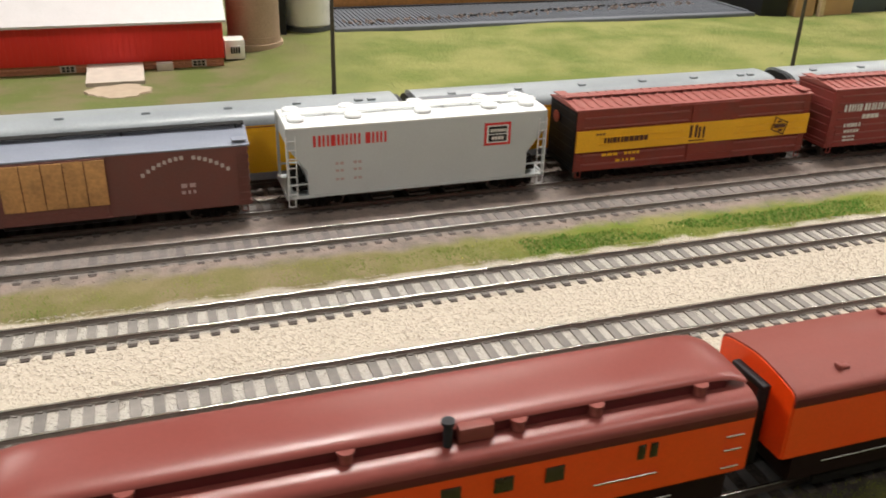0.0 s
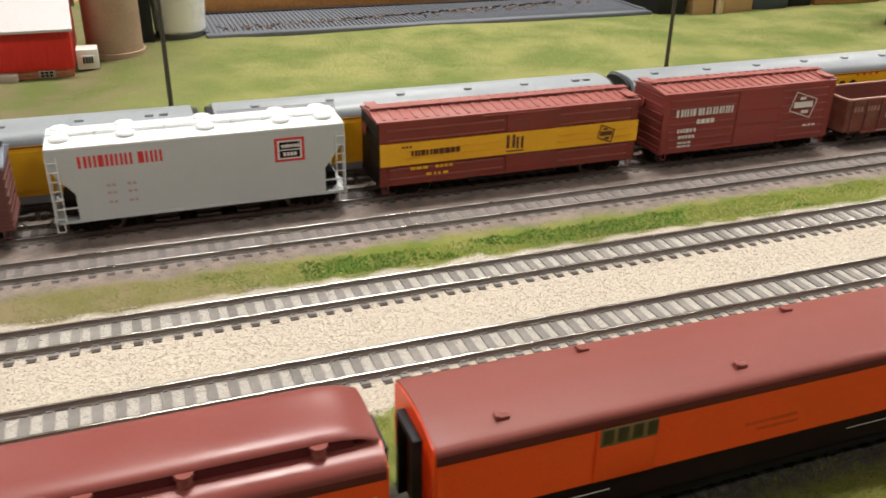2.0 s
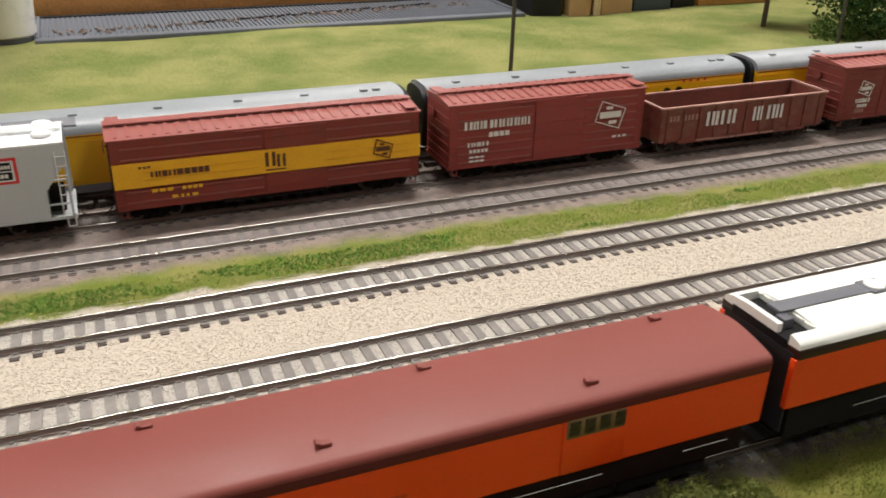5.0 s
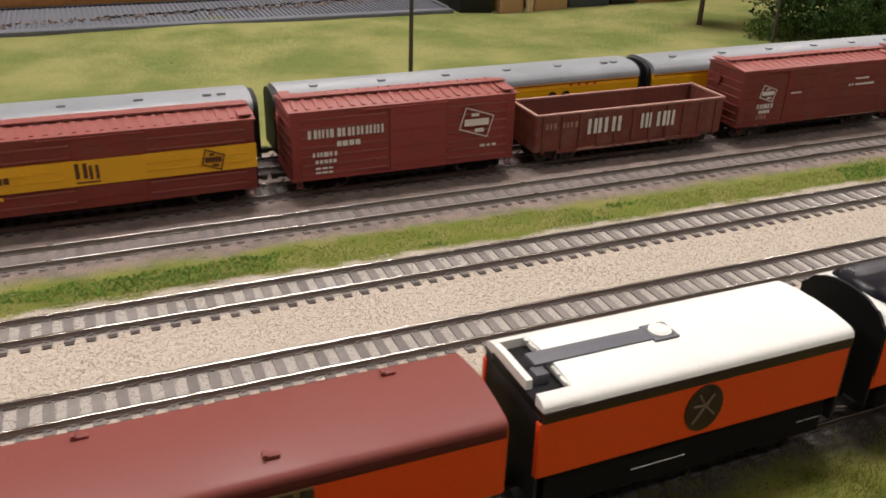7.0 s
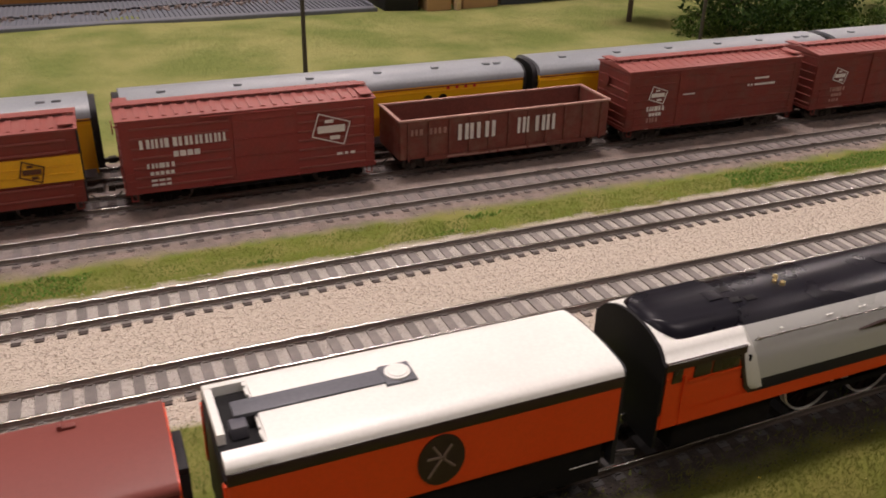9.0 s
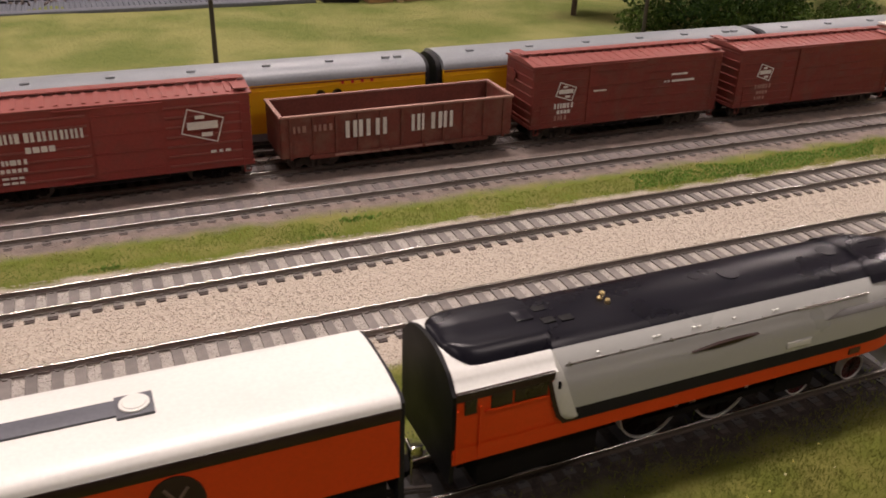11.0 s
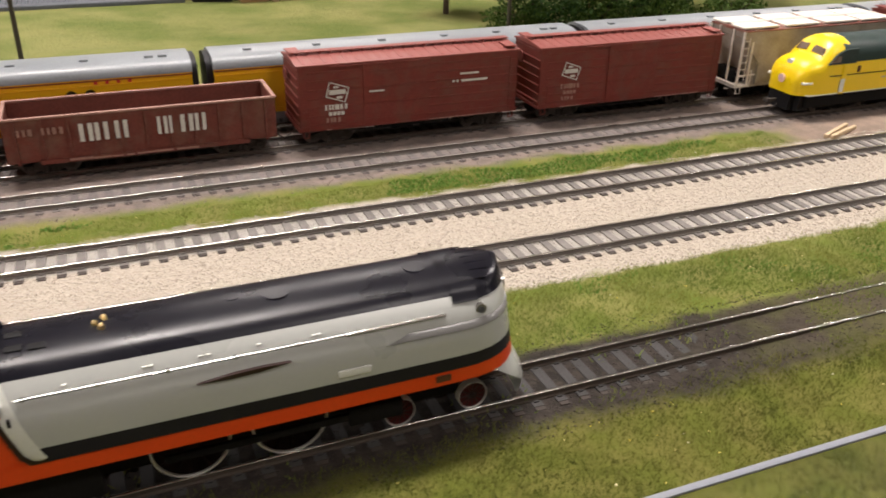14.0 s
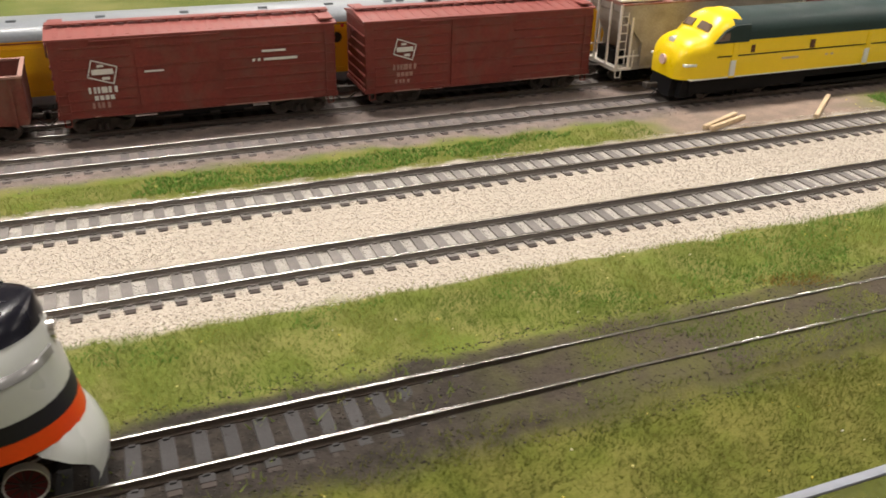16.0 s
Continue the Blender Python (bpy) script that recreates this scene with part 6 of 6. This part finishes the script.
for nm, lab, cat, b_, mt in (
    ("storage_box", "black plastic storage box behind the grass", "box", (0.735, 0.775, 0.630, 0.74, -0.006, 0.12), "charcoal"),
    ("cardboard_box", "brown cardboard box behind the grass", "box", (0.783, 0.812, 0.625, 0.72, -0.006, 0.11), "card"),
    ("timber_post", "pale square timber post", "post", (0.815, 0.821, 0.618, 0.626, -0.006, 0.13), "timber"),
    ("cardboard_box", "brown cardboard box with a flap behind the grass", "box", (0.824, 0.868, 0.622, 0.72, -0.006, 0.12), "card"),
    ("storage_box", "dark blue plastic storage bin", "box", (0.875, 0.930, 0.630, 0.75, -0.006, 0.12), "navy"),
    ("storage_box", "black plastic storage box", "box", (0.934, 0.968, 0.632, 0.75, -0.006, 0.12), "charcoal"),
    ("wooden_crate", "brown slatted wooden crate", "crate", (0.975, 1.09, 0.640, 0.76, -0.006, 0.11), "board"),
    ("cardboard_box", "tall pale cardboard box behind the trees", "box", (1.11, 1.30, 0.660, 0.78, -0.006, 0.14), "card"),
):
    o = thing(nm, b_[0], b_[2], b_[4], lab, cat)
    wx, wy, wz = b_[1] - b_[0], b_[3] - b_[2], b_[5] - b_[4]
    part("case", B(0, wx, 0, wy, 0, wz, min(0.002, wx / 8)), mt, o)
    if wx > 0.01:
        part("rim", B(-0.001, wx + 0.001, -0.001, wy + 0.001, wz - 0.008, wz - 0.002, 0.0008), mt, o)
    if nm == "wooden_crate":
        for i in range(5):
            part("slat", B(0.002, wx - 0.002, -0.004, 0.0, 0.004 + i * 0.021, 0.018 + i * 0.021, 0.0008), "board", o)

# ---- line-side poles ----


def line_pole(x, y, lean=0.0):
    o = thing("telegraph_pole", x, y, ground_z(x, y) - 0.001, "dark wooden telegraph pole in the grass", "pole", "line poles")
    bm = bmesh.new()
    cyl(bm, (0, 0, 0.057), "z", 0.0019, 0.114, 12, 0.0014)
    part("post", bm, "pole", o)
    for z in (0.098, 0.108):
        part("crossarm", B(-0.0014, 0.0014, -0.014, 0.014, z, z + 0.0022, 0.0003), "pole", o)
        for k in (-0.012, -0.006, 0.006, 0.012):
            bm = bmesh.new()
            cyl(bm, (0, k, z + 0.0034), "z", 0.0008, 0.0026, 8)
            part("insulator", bm, "glassdark", o)
    o.rotation_euler = (0, lean, 0)
    return o


line_pole(0.1505, 0.386)
line_pole(0.5834, 0.3815)
line_pole(0.9870, 0.413)

# ---- trees and bushes ----


def leaves(name, blobs, n, size, material, parent, seed):
    """Many small loose leaf clumps inside a set of uneven lobes."""
    rng = np.random.default_rng(seed)
    co, fs = [], []
    tot = sum(r ** 2 for *_, r in blobs)
    for bx, by, bz, r in blobs:
        k = int(n * r ** 2 / tot)
        d = rng.normal(size=(k, 3))
        d /= np.linalg.norm(d, axis=1)[:, None]
        rad = r * (0.55 + 0.5 * rng.random(k) ** 0.5) * (1 + 0.25 * np.sin(d[:, 0] * 7 + bx * 90) * np.cos(d[:, 2] * 6 + by * 70))
        p = d * rad[:, None] * np.array([1, 1, 0.8]) + np.array([bx, by, bz])
        for q in p:
            a, b = rng.normal(size=3), rng.normal(size=3)
            a /= np.linalg.norm(a); b -= a * (a @ b); b /= np.linalg.norm(b)
            s = size * (0.6 + 0.8 * rng.random())
            i = len(co)
            co += [tuple(q - a * s), tuple(q + b * s * 0.6), tuple(q + a * s), tuple(q - b * s * 0.6)]
            fs.append((i, i + 1, i + 2, i + 3))
    me = bpy.data.meshes.new(name)
    me.from_pydata(co, [], fs)
    me.materials.append(M[material])
    ob = new(name, me)
    ob.parent = parent
    return ob


def tree(x, y, h, spread, seed, label, trunk_h=0.4):
    o = thing("tree", x, y, ground_z(x, y) - 0.001, label, "tree", "trees at the field edge")
    rnd = random.Random(seed)
    bm = bmesh.new()
    cyl(bm, (0, 0, h * trunk_h / 2), "z", 0.0030, h * trunk_h, 10, 0.0020)
    part("trunk", bm, "bark", o)
    blobs = []
    for i in range(9):
        a = rnd.random() * 6.28
        rr = spread * rnd.uniform(0.15, 0.75)
        p = (rr * math.cos(a), rr * math.sin(a), h * rnd.uniform(trunk_h, 0.95))
        bm = bmesh.new()
        rod(bm, (0, 0, h * trunk_h * rnd.uniform(0.6, 1.0)), p, 0.0008, 5)
        part("limb", bm, "bark", o)
        blobs.append((*p, spread * rnd.uniform(0.32, 0.55)))
    leaves("crown", blobs, 9000, 0.0022, "treeleaf", o, seed)
    return o


tree(0.9600, 0.497, 0.16, 0.040, 1, "thin dark tree with sparse leaves at the field edge", 0.55)
tree(1.0350, 0.455, 0.11, 0.078, 2, "broad dark green leafy tree", 0.10)
tree(1.1150, 0.445, 0.10, 0.074, 3, "broad dark green leafy tree", 0.10)
tree(1.2000, 0.450, 0.11, 0.078, 4, "broad dark green leafy tree", 0.10)
tree(1.2900, 0.445, 0.10, 0.074, 7, "broad dark green leafy tree", 0.10)
for bx, by, r, sd in ((1.005, 0.435, 0.022, 11), (1.075, 0.412, 0.024, 12), (1.150, 0.405, 0.022, 13), (1.230, 0.402, 0.024, 14)):
    o = thing("bush", bx, by, ground_z(bx, by) - 0.001, "low bright green leafy bush below the trees", "bush", "field bushes")
    leaves("foliage", [(0, 0, r * 0.5, r), (r, 0.004, r * 0.4, r * 0.7), (-r * 0.9, -0.003, r * 0.4, r * 0.7), (0.3 * r, -0.5 * r, r * 0.3, r * 0.6)], 1800, 0.0017, "bushleaf", o, sd)
    bm = bmesh.new()
    for k in range(5):
        rod(bm, (0, 0, 0), (r * math.cos(k * 1.3) * 0.7, r * math.sin(k * 1.3) * 0.7, r * 0.8), 0.0006, 5)
    part("stem", bm, "bark", o)
for bx, by, r, sd in ((0.3940, -0.1200, 0.0120, 21), (0.3790, -0.1190, 0.0060, 22), (0.4140, -0.1210, 0.0090, 23)):
    o = thing("bush", bx, by, ground_z(bx, by) - 0.001, "small fresh green foam bush beside the siding", "bush", "siding bushes")
    leaves("foliage", [(0, 0, r * 0.5, r), (r * 0.9, 0, r * 0.35, r * 0.6), (-r * 0.8, 0.001, r * 0.3, r * 0.6)], 5200, 0.0007, "foam", o, sd)
    bm = bmesh.new()
    for k in range(5):
        rod(bm, (0, 0, 0), (r * math.cos(k * 1.3) * 0.6, r * math.sin(k * 1.3) * 0.6, r * 0.7), 0.0003, 5)
    part("stem", bm, "bark", o)

# ---- loose timbers, weeds ----
for x, y, a, ln in ((1.0640, 0.0935, 24, 0.034), (1.0660, 0.0895, 20, 0.032), (1.1370, 0.0960, 39, 0.046)):
    o = part("timber", B(-ln / 2, ln / 2, -0.0012, 0.0012, -0.0012, 0.0012, 0.0003), "timber", None)
    o.matrix_basis = pose(x, y, ground_z(x, y) + 0.0013, 0, 0, a)
    tagged(o, "pale loose timber baulk lying on the dirt", "timber", "loose timbers")

# ---- clear front guard ----
guard = thing("edge_guard", 0, -0.1885, -0.06, "clear acrylic guard with a frosted grey top edge", "guard", kind="structure")
pane = part("pane", B(X0, X1, -0.0008, 0.0008, 0.0, 0.1072), "acrylic", guard)
pane.visible_shadow = False
part("top_edge", B(X0, X1, -0.0009, 0.0009, 0.1073, 0.1080, 0.0003), "edge", guard, "frosted grey top edge")

# ---- ties ----
TIE_STEP = 0.00821
TIE_AT = {T1: 0.0025, T2: 0.0061, T3: 0.0055}
for tr, me in TRACKS:
    step = TIE_STEP
    first = TIE_AT.get(round(tr.location.y, 5), 0.004) - 40 * step
    n = int(1.75 / step)
    rnd = random.Random(int(abs(tr.location.y) * 1e4))
    for i in range(n):
        tx = first + i * step + rnd.uniform(-0.0003, 0.0003)
        part_of("tie", me, tr, pose(tx, siding_shift(tx) if me is TIEB else 0, 0, 0, 0, rnd.uniform(-1.2, 1.2)))

# ---- grass, ballast ----


def scatter(name, x0, x1, y0, y1, density, keep, build, material, seed, label, category):
    rng = np.random.default_rng(seed)
    n = int((x1 - x0) * (y1 - y0) * 1e6 * density)
    xs, ys = rng.uniform(x0, x1, n), rng.uniform(y0, y1, n)
    ok = np.array([keep(a, b, c) for a, b, c in zip(xs, ys, rng.random(n))], bool)
    xs, ys = xs[ok], ys[ok]
    zs = np.array([ground_z(a, b) for a, b in zip(xs, ys)])
    co, tri = build(rng, xs, ys, zs)
    me = bpy.data.meshes.new(name)
    me.vertices.add(len(co)); me.vertices.foreach_set("co", co.ravel())
    me.loops.add(tri.size); me.loops.foreach_set("vertex_index", tri.ravel().astype(np.int32))
    me.polygons.add(len(tri)); me.polygons.foreach_set("loop_start", np.arange(0, tri.size, 3, dtype=np.int32))
    me.update(calc_edges=True)
    me.validate()
    me.materials.append(M[material])
    return tagged(new(name, me), label, category, kind="stuff")


def blades(height, width):
    def build(rng, xs, ys, zs):
        n = len(xs)
        a = rng.uniform(0, 6.283, n)
        h = height * rng.uniform(0.5, 1.3, n)
        lean = rng.normal(0, 0.5, (n, 2)) * h[:, None]
        wx, wy = np.cos(a) * width, np.sin(a) * width
        p = np.stack([xs, ys, zs - 0.0002], 1)
        co = np.stack([p + np.stack([wx, wy, 0 * a], 1), p - np.stack([wx, wy, 0 * a], 1), p + np.stack([lean[:, 0], lean[:, 1], h], 1)], 1)
        return co.reshape(-1, 3), np.arange(3 * n).reshape(-1, 3)
    return build


def stones(size):
    base = np.array([(1, 0, 0), (-1, 0, 0), (0, 1, 0), (0, -1, 0), (0, 0, 1), (0, 0, -1)], float)
    face = np.array([(0, 2, 4), (2, 1, 4), (1, 3, 4), (3, 0, 4), (2, 0, 5), (1, 2, 5), (3, 1, 5), (0, 3, 5)])

    def build(rng, xs, ys, zs):
        n = len(xs)
        a = rng.uniform(0, 6.283, n)
        s = size * rng.uniform(0.55, 1.35, (n, 1)) * rng.uniform(0.6, 1.2, (n, 3))
        v = base[None] * s[:, None] * np.array([1, 0.8, 0.55])
        v = v + rng.normal(0, 0.12, v.shape) * size
        c, q = np.cos(a)[:, None], np.sin(a)[:, None]
        x, y = v[..., 0] * c - v[..., 1] * q, v[..., 0] * q + v[..., 1] * c
        co = np.stack([x + xs[:, None], y + ys[:, None], v[..., 2] + zs[:, None] + size * rng.uniform(-0.05, 0.4, (n, 1))], -1)
        return co.reshape(-1, 3), (face[None] + 6 * np.arange(n)[:, None, None]).reshape(-1, 3)
    return build


def edge_noise(x, y):
    return 0.006 * fbm(x, y, 40)


def clump(x, y, s=28, lo=-0.25):
    return fbm(x + 3.1, y - 1.7, s) > lo


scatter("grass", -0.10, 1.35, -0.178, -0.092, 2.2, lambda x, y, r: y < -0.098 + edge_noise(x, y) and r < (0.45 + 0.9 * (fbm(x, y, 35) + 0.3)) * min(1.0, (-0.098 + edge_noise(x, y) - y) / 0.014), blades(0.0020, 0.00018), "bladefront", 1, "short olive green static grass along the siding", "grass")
scatter("grass", 0.10, 1.40, -0.074, -0.014, 2.2, lambda x, y, r: -0.0685 + edge_noise(x, y) < y < -0.0185 + edge_noise(x, y) and r < (0.5 + 0.8 * (fbm(x, y, 35) + 0.3)) * min(1.0, (y + 0.0685 - edge_noise(x, y)) / 0.010, (-0.0185 + edge_noise(x, y) - y) / 0.008), blades(0.0022, 0.00016), "blade", 2, "short bright green static grass between the tracks", "grass")
scatter("grass", -0.15, 1.5, 0.084, 0.122, 1.4, lambda x, y, r: 0.0870 < y < 0.108 + edge_noise(x, y) * 1.5 and clump(x, y, 20, -0.7) and not (1.02 < x < 1.18) and r < 0.12 + 0.7 * min(1.0, max(0.0, (x - 0.06) / 0.16)) + 0.8 * fbm(x, y, 35), blades(0.0016, 0.00020), "blade", 3, "tufty green grass strip between ballast and yard", "grass")
scatter("grass", -0.45, 1.75, 0.252, 0.66, 1.0, lambda x, y, r: y < 0.635 and r < 0.12 + 0.9 * min(1.0, max(0.0, (x - 0.25 * y + 0.06) / 0.16)) + 0.5 * fbm(x, y, 25), blades(0.0006, 0.00036), "bladefield", 4, "yellow-green static grass field behind the yard", "grass")
scatter("weed_tufts", 0.19, 1.45, 0.086, 0.114, 0.9, lambda x, y, r: fbm(x * 0.8 + 5, y + 2, 16) > 0.10 and y > 0.089 and y < 0.106 + edge_noise(x, y) and not (1.02 < x < 1.18), blades(0.0017, 0.00055), "weed", 31, "fresh green weed clumps along the ballast edge", "weeds")
scatter("weed_tufts", 0.70, 1.35, -0.058, -0.020, 0.5, lambda x, y, r: fbm(x + 7, y * 1.5 + 2, 22) > 0.08 and y < -0.026, blades(0.0018, 0.00030), "weed", 32, "fresh green weed clumps between the tracks", "weeds")
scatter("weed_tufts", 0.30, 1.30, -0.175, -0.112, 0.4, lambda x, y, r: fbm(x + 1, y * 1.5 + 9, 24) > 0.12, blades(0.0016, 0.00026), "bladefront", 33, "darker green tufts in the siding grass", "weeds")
scatter("weed_tufts", 0.88, 1.40, -0.112, -0.062, 1.3, lambda x, y, r: clump(x, y, 26, -0.05), blades(0.0015, 0.00018), "blade", 34, "low grass creeping over the buried siding", "weeds")
scatter("weed_tufts", -0.02, 1.3, -0.104, -0.060, 0.10, lambda x, y, r: clump(x, y, 30, 0.12), blades(0.0022, 0.0003), "blade", 5, "thin weeds growing through the siding", "weeds")


def on_ballast(x, y, r):
    if not -0.0215 + edge_noise(x, y) < y < 0.0875 + edge_noise(x, y) * 0.5 or in_track(x, y, r):
        return False
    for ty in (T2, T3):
        # no stones over the dark tie-end blocks
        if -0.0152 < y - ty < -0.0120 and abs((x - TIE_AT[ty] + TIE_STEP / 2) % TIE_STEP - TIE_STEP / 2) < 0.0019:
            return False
    return True


def in_track(x, y, r):
    """Between and just outside the rails, where the ballast is greyer, with a soft edge."""
    return min(abs(y - T2), abs(y - T3)) < 0.0095 + 0.0030 * r


scatter("ballast", -0.20, 1.40, -0.028, 0.090, 1.25, on_ballast, stones(0.00042), "stone", 6, "beige crushed stone ballast beside the main line tracks", "ballast")
scatter("ballast", -0.20, 1.40, -0.004, 0.082, 1.1, in_track, stones(0.00042), "stonegrey", 9, "greyer dusty ballast between the main line rails", "ballast")
scatter("cinders", -0.25, 1.45, 0.106, 0.250, 0.12, lambda x, y, r: y > 0.112 + edge_noise(x, y), stones(0.00045), "stonedark", 7, "dark grey-brown cinders round the yard tracks", "cinders")
scatter("cinders", -0.05, 1.30, -0.112, -0.058, 0.3, lambda x, y, r: True, stones(0.0004), "cinderblack", 8, "dark cinders round the siding", "cinders")
scatter("dry_tufts", 0.94, 1.06, -0.072, -0.056, 0.9, lambda x, y, r: fbm(x + 2, y, 50) > 0.05, blades(0.0020, 0.00020), "ochre", 41, "dry ochre grass tufts beside the siding", "weeds")
scatter("flowers", 0.55, 1.35, -0.172, -0.022, 0.004, lambda x, y, r: not (-0.108 < y < -0.066), stones(0.00055), "petal", 42, "tiny pale and yellow flower specks in the grass", "flowers")
scatter("flowers", 0.15, 1.30, 0.090, 0.106, 0.006, lambda x, y, r: fbm(x * 0.8 + 5, y + 2, 16) > 0.0, stones(0.00055), "petal", 43, "tiny yellow flower specks in the weeds", "flowers")
